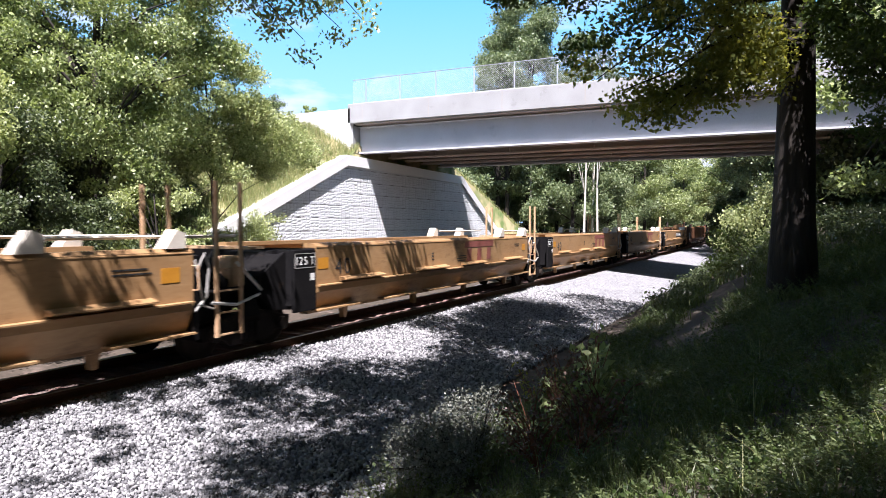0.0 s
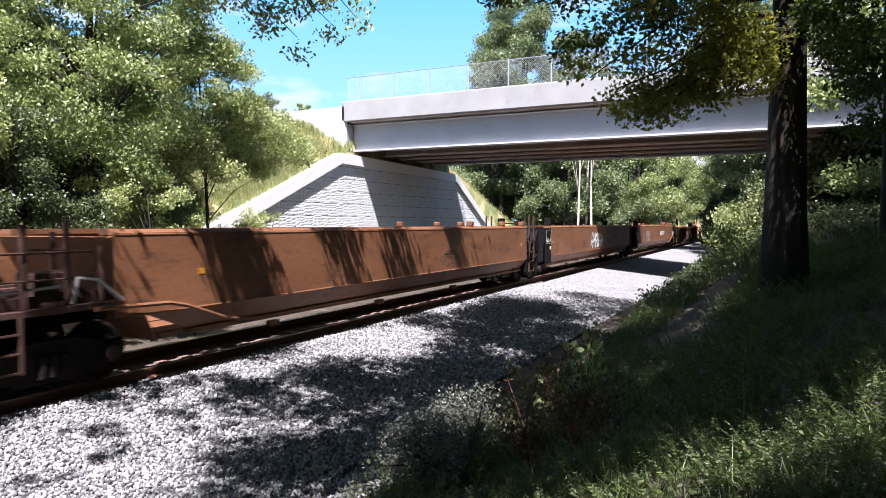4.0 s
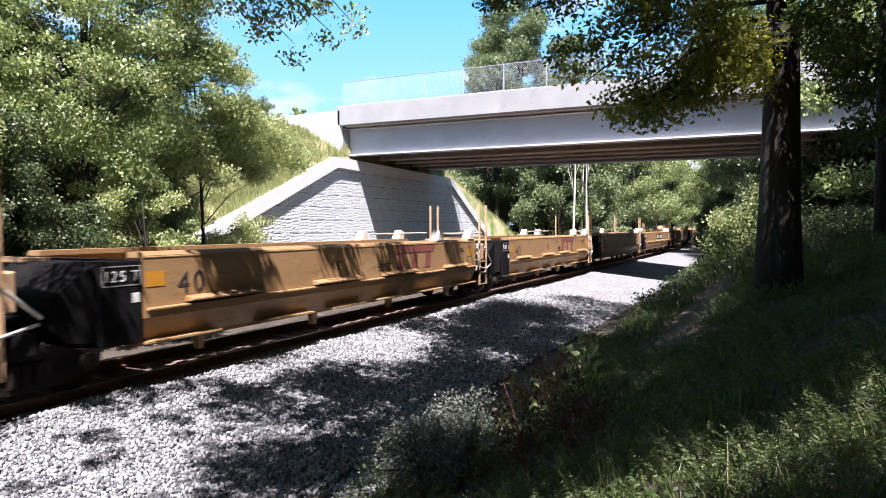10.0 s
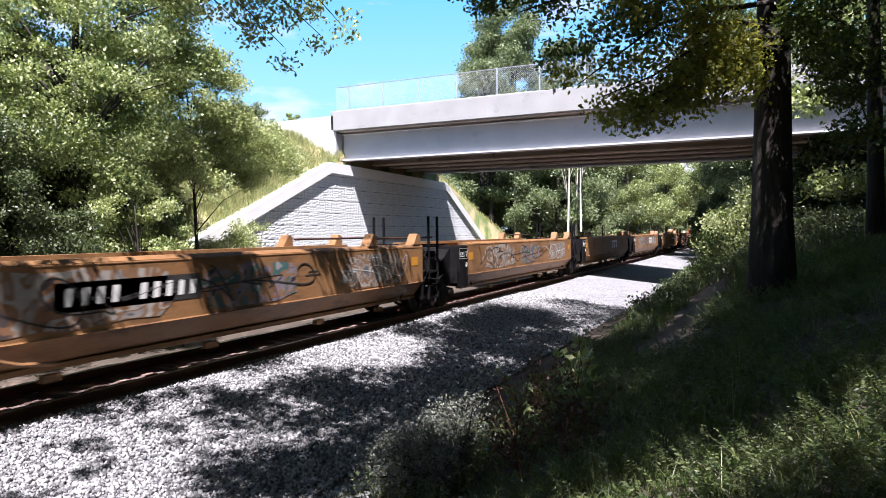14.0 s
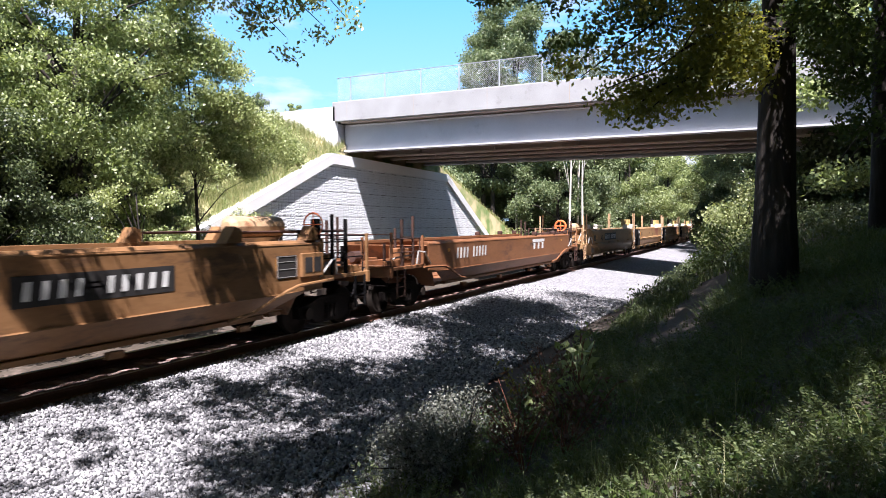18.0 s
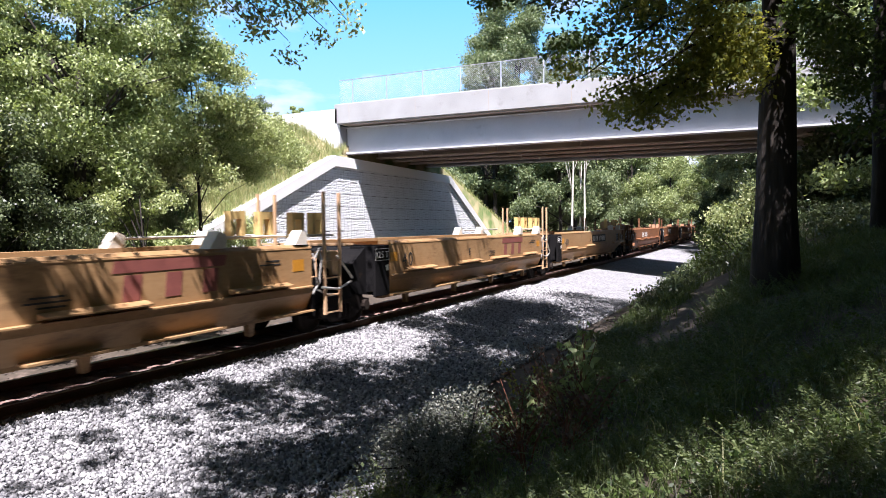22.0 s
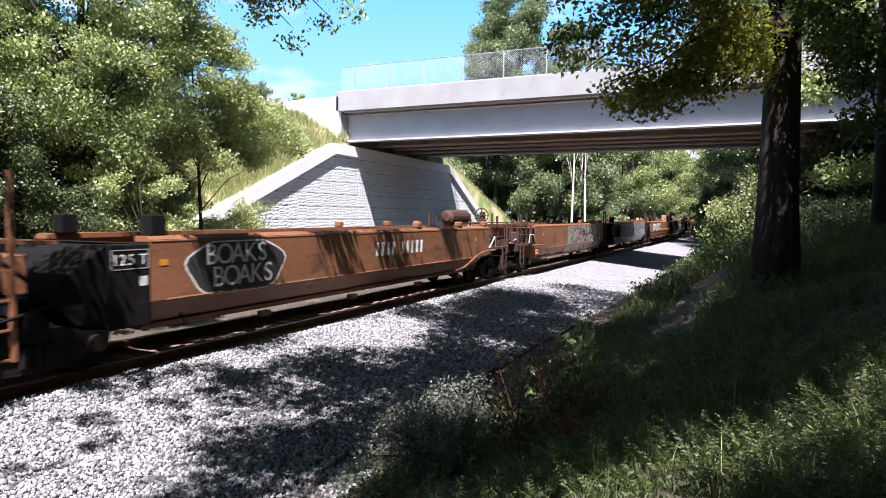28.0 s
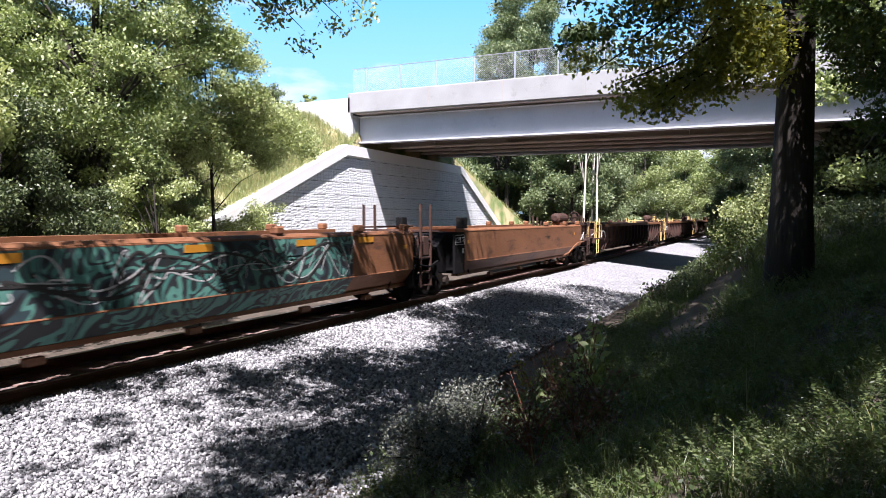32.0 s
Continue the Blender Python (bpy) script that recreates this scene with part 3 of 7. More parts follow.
def abutment():
    y = 13.0
    wall = tagged(new("wall_abutment"), "pale split-face block abutment wall with sloping wings", "wall", kind="structure")
    xa, xb = 20.5, 60.5
    out = [(xa, -1.6), (xb, -1.6), (xb, wall_top(xb)), (48.2, 6.35), (32.2, 6.55), (xa, wall_top(xa))]
    part("wall_core", prism(B(), out, "y", y + 0.03, y + 0.45), CONCRETE, wall)
    # coping in three runs, standing proud of the blocks
    for nm, p0, p1 in (("coping", (xa, wall_top(xa)), (32.2, 6.55)), ("coping", (32.2, 6.55), (48.2, 6.35)), ("coping", (48.2, 6.35), (xb, wall_top(xb)))):
        o = [(p0[0], p0[1] - 0.47), (p1[0], p1[1] - 0.47), (p1[0], p1[1] + 0.16), (p0[0], p0[1] + 0.16)]
        part(nm, prism(B(), o, "y", y - 0.2, y + 0.75), COPING, wall, "smooth white concrete coping")
    # bearing seat and end wall above the coping
    part("seat_wall", sheared(box(B(), FACE + 0.3, FACE + WIDE - 0.3, y + 0.5, y + 1.0, 5.5, 8.5)), CONCRETE, wall)
    # side wing walls along the road, bottom hidden in the fill
    for x0, x1 in ((FACE, FACE + 0.36), (FACE + WIDE - 0.36, FACE + WIDE)):
        o = [(y + 0.52, 6.2), (19.0, 8.4), (19.0, 9.72), (y + 0.52, 9.72)]
        part("wing_wall", prism(B(), o, "x", x0, x1), COPING, wall, "white sunlit concrete wing wall")
    # split-face blocks
    rng = random.Random(11)
    shapes = {}

    def block_mesh(w, h):
        key = (round(w, 2), round(h, 2), rng.randrange(3))
        if key not in shapes:
            bm = B()
            r = random.Random(hash(key) % 9973)
            nx = 3
            g = [[None] * 3 for _ in range(nx + 1)]
            back = []
            for i in range(nx + 1):
                for k in range(3):
                    edge = i in (0, nx) or k in (0, 2)
                    d = -r.uniform(0.0, 0.008) if edge else -r.uniform(0.008, 0.03)
                    g[i][k] = bm.verts.new(((w - 0.014) * (i / nx - 0.5), d - 0.012, (h - 0.014) * (k / 2 - 0.5)))
            for i in range(nx):
                for k in range(2):
                    bm.faces.new((g[i][k], g[i + 1][k], g[i + 1][k + 1], g[i][k + 1]))
            b0 = [bm.verts.new((v.co.x, 0.04, v.co.z)) for v in (g[0][0], g[nx][0], g[nx][2], g[0][2])]
            bm.faces.new((g[0][0], *[g[i][0] for i in range(1, nx + 1)], b0[1], b0[0]))
            bm.faces.new((g[0][2], *[g[i][2] for i in range(1, nx + 1)], b0[2], b0[3]))
            bm.faces.new((g[0][0], g[0][1], g[0][2], b0[3], b0[0]))
            bm.faces.new((g[nx][0], g[nx][1], g[nx][2], b0[2], b0[1]))
            bmesh.ops.recalc_face_normals(bm, faces=bm.faces)
            me = bpy.data.meshes.new("block")
            bm.to_mesh(me)
            bm.free()
            me.materials.append(BLOCK)
            shapes[key] = me
        return shapes[key]

    single, rest = 0, []

    def ashlar(x0, z0, w, h, out):
        """Split a panel's face into stones of uneven size."""
        if w > 0.5 and (w > h * 1.5 or h < 0.24):
            q = round(w * rng.uniform(0.35, 0.65), 2)
            ashlar(x0, z0, q, h, out)
            ashlar(x0 + q, z0, w - q, h, out)
        elif h > 0.24:
            q = round(h * rng.uniform(0.36, 0.64), 2)
            ashlar(x0, z0, w, q, out)
            ashlar(x0, z0 + q, w, h - q, out)
        else:
            out.append((x0, z0, w, h))

    PANEL_W, PANEL_H = 1.5, 0.75
    for row in range(12):
        for col in range(-1, 28):
            px, pz = xa + col * PANEL_W + (row % 2) * 0.75, -1.6 + row * PANEL_H
            cells = []
            # the joint at the panel's foot stays open over part of its length
            ashlar(px, pz + 0.05, PANEL_W, PANEL_H - 0.05, cells)
            cells.append((px, pz + 0.002, PANEL_W * 0.62, 0.046))
            for cx, cz, w, h in cells:
                if cx < xa + 0.05 or cx + w > xb - 0.05 or min(wall_top(cx), wall_top(cx + w)) - 0.03 < cz + h:
                    continue
                me = block_mesh(w, h)
                if cz > 2.6 and 23 < cx < 36 and single < 300 and h > 0.1:
                    same("block", me, wall, pose(cx + w / 2, y, cz + h / 2))
                    single += 1
                else:
                    rest.append((me, cx + w / 2, cz + h / 2))
    bm = B()
    for me, x, z in rest:
        k = len(bm.verts)
        bm.from_mesh(me)
        bm.verts.ensure_lookup_table()
        for v in bm.verts[k:]:
            v.co += Vector((x, y, z))
    tagged(part("further_blocks", bm, BLOCK, wall), kind="stuff")

    # the abutment on the camera's side, plain
    w2 = tagged(new("wall_abutment_near"), "pale concrete abutment wall under the bridge end", "wall", kind="structure")
    o = [(22, -1), (60, -1), (58, 1.0), (48.6, 6.2), (32.2, 6.2), (23, 2.0)]
    part("wall_core", prism(B(), o, "y", -17.45, -17.0), CONCRETE, w2)
    part("coping", box(B(), 32.2, 48.6, -17.6, -16.8, 6.2, 6.5), CONCRETE, w2)

    # steel guard rail along the road beyond the wing wall
    gr = tagged(new("guard_rail"), "galvanised steel guard rail beside the raised road", "guard rail")
    part("beam", box(B(), FACE + 0.1, FACE + 0.16, 19.2, 46, 9.35, 9.66, 0.02), FENCE, gr)
    for yy in np.arange(19.6, 46, 1.9):
        part("post", box(B(), FACE + 0.17, FACE + 0.3, yy, yy + 0.12, 8.5, 9.6), FENCE, gr)
    road = part("road", sheared(box(B(), FACE + 0.4, FACE + WIDE - 0.4, -120, 120, 8.79, 8.83)), surface("grey_asphalt", (0.05, 0.05, 0.052), (0.09, 0.09, 0.09), 0.9, 0, 1, 0.3, 40))
    tagged(road, "grey asphalt road crossing the bridge", "road", kind="structure")


abutment()


# ---- railcars ----
def truck_mesh():
    """Side frame outline, wheels and axle, built once."""
    bm = B()
    o = [(-1.12, 0.36), (-0.72, 0.36), (-0.5, 0.2), (0.5, 0.2), (0.72, 0.36), (1.12, 0.36), (1.15, 0.6), (0.75, 0.66), (0.4, 0.78), (-0.4, 0.78), (-0.75, 0.66), (-1.15, 0.6)]
    prism(bm, o, "y", -0.09, 0.09)
    frame_me = bpy.data.meshes.new("side_frame")
    bmesh.ops.recalc_face_normals(bm, faces=bm.faces)
    bm.to_mesh(frame_me)
    bm.free()
    frame_me.materials.append(STEEL)
    bm = B()
    for s in (-1, 1):
        # tread, flange and dished plate, turned about the axle
        prof = [(0.09, -0.03), (0.09, 0.09), (0.16, 0.05), (0.37, 0.02), (0.40, 0.065), (0.455, 0.065), (0.46, -0.03), (0.485, -0.055), (0.485, -0.07), (0.40, -0.07), (0.37, -0.02), (0.16, -0.0)]
        n = 28
        rings = []
        for k in range(n):
            a = 2 * math.pi * k / n
            rings.append([bm.verts.new((r * math.cos(a), s * (0.745 + u), r * math.sin(a))) for r, u in prof])
        for k in range(n):
            p, q = rings[k], rings[(k + 1) % n]
            for j in range(len(prof)):
                bm.faces.new((p[j], p[(j + 1) % len(prof)], q[(j + 1) % len(prof)], q[j]))
    tube(bm, [(0, -0.95, 0), (0, 0.95, 0)], 0.085, 10)
    wheel_me = bpy.data.meshes.new("wheelset")
    bmesh.ops.recalc_face_normals(bm, faces=bm.faces)
    for f in bm.faces:
        f.smooth = True
    bm.to_mesh(wheel_me)
    bm.free()
    wheel_me.materials.append(WHEEL)
    bm = B()
    box(bm, -0.22, 0.22, -1.12, 1.12, 0.46, 0.72, 0.03)
    tube(bm, [(0, 0, 0.7), (0, 0, 0.86)], 0.28, 12)
    bol = bpy.data.meshes.new("bolster")
    bm.to_mesh(bol)
    bm.free()
    bol.materials.append(STEEL)
    bm = B()
    tube(bm, [(0, -0.1, 0.46), (0, 0.1, 0.46)], 0.13, 10)
    cap = bpy.data.meshes.new("bearing_cap")
    bm.to_mesh(cap)
    bm.free()
    cap.materials.append(WHEEL)
    bm = B()
    tube(bm, [(0, 0, 0.28), (0, 0, 0.58)], 0.065, 8)
    spr = bpy.data.meshes.new("spring")
    bm.to_mesh(spr)
    bm.free()
    spr.materials.append(STEEL)
    return frame_me, wheel_me, bol, cap, spr


SPRAY_CHALK = surface("pale_sprayed_paint", (0.42, 0.42, 0.42), (0.58, 0.58, 0.57), 0.7, 0, 3.0, 0.03, 20, (0.3, 0.28, 0.27), 0.64)
TRUCK = truck_mesh()
WHEELSETS = []


def truck(parent, x):
    t = same("truck", TRUCK[2], parent, pose(x, 0, 0))
    for y in (-1.02, 1.02):
        same("side_frame", TRUCK[0], t, pose(0, y, 0))
        for u in (-0.89, 0.89):
            same("bearing_cap", TRUCK[3], t, pose(u, y * 1.09, 0))
        for k in (-0.16, 0.0, 0.16):
            same("spring", TRUCK[4], t, pose(k, y * 1.1, 0))
    for u in (-0.89, 0.89):
        WHEELSETS.append((same("wheelset", TRUCK[1], t, pose(u, 0, 0.46)), u, CARS[-1][1] + x + u))


def slab(bm, corners, thick):
    """A flat plate on four or more corners, thickened along its normal."""
    lo = [Vector(c) for c in corners]
    nrm = (lo[1] - lo[0]).cross(lo[2] - lo[0]).normalized() * thick
    a = [bm.verts.new(c) for c in lo]
    b = [bm.verts.new(c + nrm) for c in lo]
    bm.faces.new(a)
    bm.faces.new(b[::-1])
    for i in range(len(a)):
        j = (i + 1) % len(a)
        bm.faces.new((a[i], b[i], b[j], a[j]))
    return bm


TOP = 1.99
LOWEST = 0.62
ART, CPL = 1.62, 2.55     # from joint to side plate: at a shared truck, at a coupler
CARS = []


def plate(parent, x, z, w, h, mat, name="marking", y=-1.452, label=""):
    """A thin painted patch on the side that faces the camera."""
    return part(name, box(B(), x - w / 2, x + w / 2, y - 0.004, y, z - h / 2, z + h / 2), mat, parent, label)


def words(parent, text, x, z, size, mat, y=-1.454):
    # one piece for each character
    wide = {"1": 0.46, "I": 0.3, "T": 0.58, " ": 0.3}
    steps = [size * wide.get(c, 0.62) for c in text]
    at = x - sum(steps) / 2
    for c, w in zip(text, steps):
        if c != " ":
            same("lettering", lettering(c, size, mat), parent, pose(at + w / 2, y, z))
        at += w


def marking_board(parent, x, z, w=3.5, h=0.44, framed=True):
    """Black board with plain white bars."""
    b = plate(parent, x, z, w, h, INK, "marking_board", label="black board with white bars")
    k = 9
    step = w / (k + 1.6)
    for i in range(k + 1):
        if i == 4:
            continue
        cx = x - w / 2 + step * (i + 0.8)
        part("bar", slab(B(), [(cx - step * 0.26, -1.458, z - h * 0.3), (cx + step * 0.2, -1.458, z - h * 0.3), (cx + step * 0.34, -1.458, z + h * 0.3), (cx - step * 0.12, -1.458, z + h * 0.3)], 0.003), WHITE, b)


def logo_bars(parent, x, z, mat, h=0.62, w=2.3):
    """A worn mark of plain blocks: one long bar over three short ones."""
    m = part("mark", slab(B(), [(x - w * 0.5, -1.455, z + h * 0.2), (x + w * 0.48, -1.455, z + h * 0.2), (x + w * 0.5, -1.455, z + h * 0.5), (x - w * 0.48, -1.455, z + h * 0.5)], 0.003), mat, parent)
    for i in range(3):
        cx = x + (i - 1) * w * 0.34
        part("block_mark", slab(B(), [(cx - w * 0.09, -1.455, z - h * 0.5), (cx + w * 0.05, -1.455, z - h * 0.5), (cx + w * 0.07, -1.455, z + h * 0.14), (cx - w * 0.07, -1.455, z + h * 0.14)], 0.003), mat, m)


def small_print(parent, x, z, seed, n=3):
    r = random.Random(seed)
    for i in range(n):
        plate(parent, x + r.uniform(-0.1, 0.1), z - i * 0.07, r.uniform(0.35, 0.7), 0.028, INK, "small_print")


def spray_blob(parent, x, z, w, h, mat, seed, label=""):
    """A sprayed field with an uneven outline."""
    g = random.Random(seed)
    pts = []
    for i in range(30):
        a = 2 * math.pi * i / 30
        c, q = math.cos(a), math.sin(a)
        k = (abs(c) ** 5 + abs(q) ** 5) ** -0.2 * g.uniform(0.88, 1.05)
        pts.append((x + c * k * w / 2, min(z + h * 0.52, max(z - h * 0.52, z + q * k * h / 2))))
    part("sprayed_patch", prism(B(), pts, "y", -1.456, -1.452), mat, parent, label)


def loops(parent, x, z, mat, seed, w, h, n=6, r=0.014):
    """Long curling sprayed lines."""
    g = random.Random(seed)
    for k in range(n):
        cx, a0, a1, p0, p1 = x + w * ((k + 0.5) / n - 0.5), g.uniform(2, 5), g.uniform(3, 7), g.uniform(0, 6), g.uniform(0, 6)
        pts = []
        for i in range(40):
            u = i / 39
            pts.append((cx + w / n * (1.6 * (u - 0.5) + 0.55 * math.sin(a0 * 2 * u + p0)), -1.459, z + h * 0.46 * math.sin(a1 * 1.7 * u + p1) * (0.55 + 0.45 * math.cos(3 * u + p0))))
        bm = tube(B(), pts, r * g.uniform(0.7, 1.3), 5)
        for v in bm.verts:
            v.co.y = -1.459 + (v.co.y + 1.459) * 0.15
        part("paint_line", bm, mat, parent)


def tag_strokes(parent, x, z, mat, seed, w=1.4, h=0.8, n=7, r=0.022):
    """A sprayed scrawl of curling lines."""
    g = random.Random(seed)
    for k in range(n):
        px = x - w / 2 + w * (k + 0.5) / n
        pts = []
        for i in range(9):
            a = i / 8
            pts.append((px + w / n * 0.75 * math.sin(a * g.uniform(4, 8) + k), -1.456, z + h * (0.5 - a) + 0.12 * math.sin(a * 9 + g.uniform(0, 3))))
        bm = tube(B(), pts, r * g.uniform(0.7, 1.2), 5)
        for v in bm.verts:
            v.co.y = -1.456 + (v.co.y + 1.456) * 0.15
        part("paint_line", bm, mat, parent)


def fat_words(parent, text, x, z, size, step):
    """Swollen pale sprayed letters with a dark rim."""
    for i, c in enumerate(text):
        px = x + (i - (len(text) - 1) / 2) * step
        for grow, mat, y in ((0.12, INK, -1.4575), (0.065, SPRAY_CHALK, -1.4625)):
            key = (c, size, grow)
            if key not in LETTERS:
                cu = bpy.data.curves.new("lettering", "FONT")
                cu.body, cu.size, cu.extrude, cu.offset = c, size, 0.002, grow * size
                cu.align_x, cu.align_y = "CENTER", "CENTER"
                ob = bpy.data.objects.new("lettering", cu)
                me = bpy.data.meshes.new_from_object(ob)
                bpy.data.objects.remove(ob)
                bpy.data.curves.remove(cu)
                me.transform(Matrix.Rotation(radians(90), 4, "X"))
                me.materials.clear()
                me.materials.append(mat)
                LETTERS[key] = me
            same("sprayed_letter", LETTERS[key], parent, pose(px, y, z + 0.02 * (-1) ** i, 0, 4 * (-1) ** i))


STYLE = {
    "yellow": dict(mat=YELLOW, ledge=True, stake=3.2, stake_mat=TAN, guide=PALE, end=BLACK, word="golden yellow"),
    "orange": dict(mat=ORANGE, ledge=False, stake=2.9, stake_mat=BLACK, guide=ORANGE, end=BLACK, word="faded orange"),
    "brown": dict(mat=BROWN, ledge=False, stake=2.75, stake_mat=RUST, guide=BROWN, end=BLACK, deck=RUST, word="rusty brown"),
    "copper": dict(mat=OXIDE, ledge=True, stake=2.95, stake_mat=BROWN, guide=OXIDE, end=BLACK, deck=RUST, word="red-brown"),
    "ribbed": dict(mat=RUST, ledge=False, stake=2.6, stake_mat=LEMON, guide=RUST, end=RUST, word="dark rusty ribbed"),
    "low": dict(mat=OXIDE, ledge=False, stake=2.9, stake_mat=RUST, guide=RUST, end=RUST, word="low red-brown"),
}


def well_unit(s0, s1, lend, rend, style, note="", letter="", extra=None, top=TOP):
    """One unit of a well car between the joints s0 and s1. lend, rend: 'a' shared truck, 'c' coupler."""
    st = STYLE[style]
    mat = st["mat"]
    deck = st.get("deck", mat)
    L = s1 - s0
    root = tagged(new("well_car"), "empty %s container well car %s" % (st["word"], note or "on the track"), "railcar", "well cars of the train")
    CARS.append((root, (s0 + s1) / 2))
    xa = -L / 2 + (ART if lend == "a" else CPL)
    xb = L / 2 - (ART if rend == "a" else CPL)
    inner = 1.27 if st["ledge"] else 1.14
    for sgn in (-1, 1):
        def Y(v):
            return v * -sgn
        # upper plate with slanted feet over a truck at a coupler end
        up = B()
        slab(up, [(xa, sgn * 1.45, 1.02), (xb, sgn * 1.45, 1.02), (xb, sgn * 1.45, top), (xa, sgn * 1.45, top)], 0.02 * sgn)
        side = part("side_plate", up, mat, root)
        lo = B()
        la = xa + (1.6 if lend == "c" else 0.0)
        lb = xb - (1.6 if rend == "c" else 0.0)
        slab(lo, [(la, sgn * inner, LOWEST), (lb, sgn * inner, LOWEST), (xb - (0.5 if rend == "c" else 0.0), sgn * 1.45, 1.018), (xa + (0.5 if lend == "c" else 0.0), sgn * 1.45, 1.018)], 0.02 * sgn)
        part("lower_side_plate", lo, mat, root)
        ch = B()
        prism(ch, [(sgn * 1.457, top - 0.035), (sgn * 1.457, top - 0.02), (sgn * 1.38, top + 0.055), (sgn * 1.1, top + 0.055), (sgn * 1.1, top - 0.035)], "x", xa, xb)
        part("top_chord", ch, mat, root)
        bc = B()
        box(bc, la, lb, min(sgn * 0.98, sgn * 1.2), max(sgn * 0.98, sgn * 1.2), LOWEST - 0.08, LOWEST + 0.01, 0.01)
        part("bottom_chord", bc, mat, root)
        if st["ledge"]:
            W = (xb - xa)
            low = B()
            prism(low, [(sgn * 1.452, 1.175), (sgn * 1.535, 1.165), (sgn * 1.535, 1.14), (sgn * 1.452, 1.13)], "x", xa + 0.05, xb - 0.05)
            part("ledge", low, mat, root)
            for fr, wd in ((0.0, 0.12), (0.2, 0.125), (0.375, 0.1), (0.525, 0.1), (0.675, 0.125), (0.88, 0.12)):
                part("bottom_flange", box(B(), max(la, xa + W * fr), min(lb, xa + W * (fr + wd)), min(sgn * 1.3, sgn * 1.52), max(sgn * 1.3, sgn * 1.52), LOWEST, LOWEST + 0.03), mat, root)
            for fr, wd in ((0.063, 0.127), (0.326, 0.134), (0.54, 0.134), (0.81, 0.127)):
                rl = B()
                xx = xa + W * fr
                o = [(sgn * 1.452, 1.30), (sgn * 1.63, 1.25), (sgn * 1.63, 1.225), (sgn * 1.452, 1.20)]
                prism(rl, o, "x", xx, xx + W * wd)
                part("saddle_ledge", rl, mat, root)
            # feet of the side posts below the lower edge
            for fr in (0.1, 0.35, 0.6, 0.87):
                part("foot", prism(B(), [(xa + W * fr, 0.56), (xa + W * fr + 0.2, 0.56), (xa + W * fr + 0.14, 0.3), (xa + W * fr + 0.05, 0.3)], "y", min(sgn * 1.05, sgn * 1.18), max(sgn * 1.05, sgn * 1.18)), mat, root)
        elif style == "ribbed":
            k = int((xb - xa) / 1.12)
            for i in range(k + 1):
                xx = xa + 0.1 + i * (xb - xa - 0.3) / k
                part("rib", prism(B(), [(sgn * 1.452, top - 0.02), (sgn * 1.60, top - 0.02), (sgn * 1.60, 1.05), (sgn * 1.42, 0.6), (sgn * 1.18, 0.6), (sgn * 1.452, 1.0)], "x", xx, xx + 0.11), mat, root)
            # lighter rim colour paints the sun on the upper edge above the unlit side
            rim = B()
            box(rim, xa, xb, min(sgn * 1.452, sgn * 1.62), max(sgn * 1.452, sgn * 1.62), top - 0.1, top + 0.06, 0.012)
            part("rim", rim, OXIDE, root, "red-brown upper rim toned as sunlit")
        else:
            # folded edge between the upright and the sloping plates, small lugs
            fo = B()
            tube(fo, [(xa + 0.3, sgn * 1.452, 1.02), (xb - 0.3, sgn * 1.452, 1.02)], 0.02, 5)
            part("fold", fo, mat, root)
            for fr in (0.2, 0.42, 0.66, 0.85):
                part("lug", box(B(), xa + (xb - xa) * fr, xa + (xb - xa) * fr + 0.28, min(sgn * 1.04, sgn * 1.16), max(sgn * 1.04, sgn * 1.16), 0.36, 0.47), mat, root)
    # well floor of cross beams and a centre sill at each end
    nb = max(5, int((xb - xa) / 2.2))
    for i in range(nb):
        xx = xa + 1.2 + (xb - xa - 2.4) * i / (nb - 1)
        part("floor_beam", box(B(), xx - 0.18, xx + 0.18, -1.14, 1.14, LOWEST - 0.07, LOWEST), mat, root)
    # floor plates with a slot between them
    for ya, yb in ((-1.12, -0.1), (0.02, 1.12)):
        part("floor_plate", box(B(), xa + 0.9, xb - 0.9, ya, yb, LOWEST + 0.005, LOWEST + 0.03), mat, root)
    for end, x, d, joint in ((lend, xa, -1, -L / 2), (rend, xb, 1, L / 2)):
        # sloped bulkhead closing the well
        bm = slab(B(), [(x - d * 0.9, -1.2, 0.55), (x - d * 0.9, 1.2, 0.55), (x, 1.42, top - 0.05), (x, -1.42, top - 0.05)], 0.03 * d)
        part("bulkhead", bm, st["end"] if end == "a" else mat, root)
        reach = joint - d * (0.12 if end == "a" else 0.45)
        part("end_sill", box(B(), min(x - d * 0.6, reach), max(x - d * 0.6, reach), -0.42, 0.42, 0.88, 1.16, 0.03), st["end"], root)
        if end == "a":
            # folded end plates that narrow towards the joint
            for sgn in (-1, 1):
                e = B()
                o = [(x, sgn * 1.44), (x + d * 0.16, sgn * 1.40), (x + d * 0.55, sgn * 0.9), (x + d * 0.55, sgn * 0.6), (x, sgn * 0.6)]
                prism(e, o, "z", 0.5 if d > 0 else 0.75, top - 0.08)
                part("end_plate", e, st["end"], root, "dark end plate")
            part("end_frame", prism(B(), [(x, 0.62), (x + d * 0.95, 0.74), (x + d * 1.2, 1.0), (x + d * 1.2, 1.42), (x + d * 0.5, top - 0.12), (x, top - 0.1)], "y", -1.02, 1.02), st["end"], root)
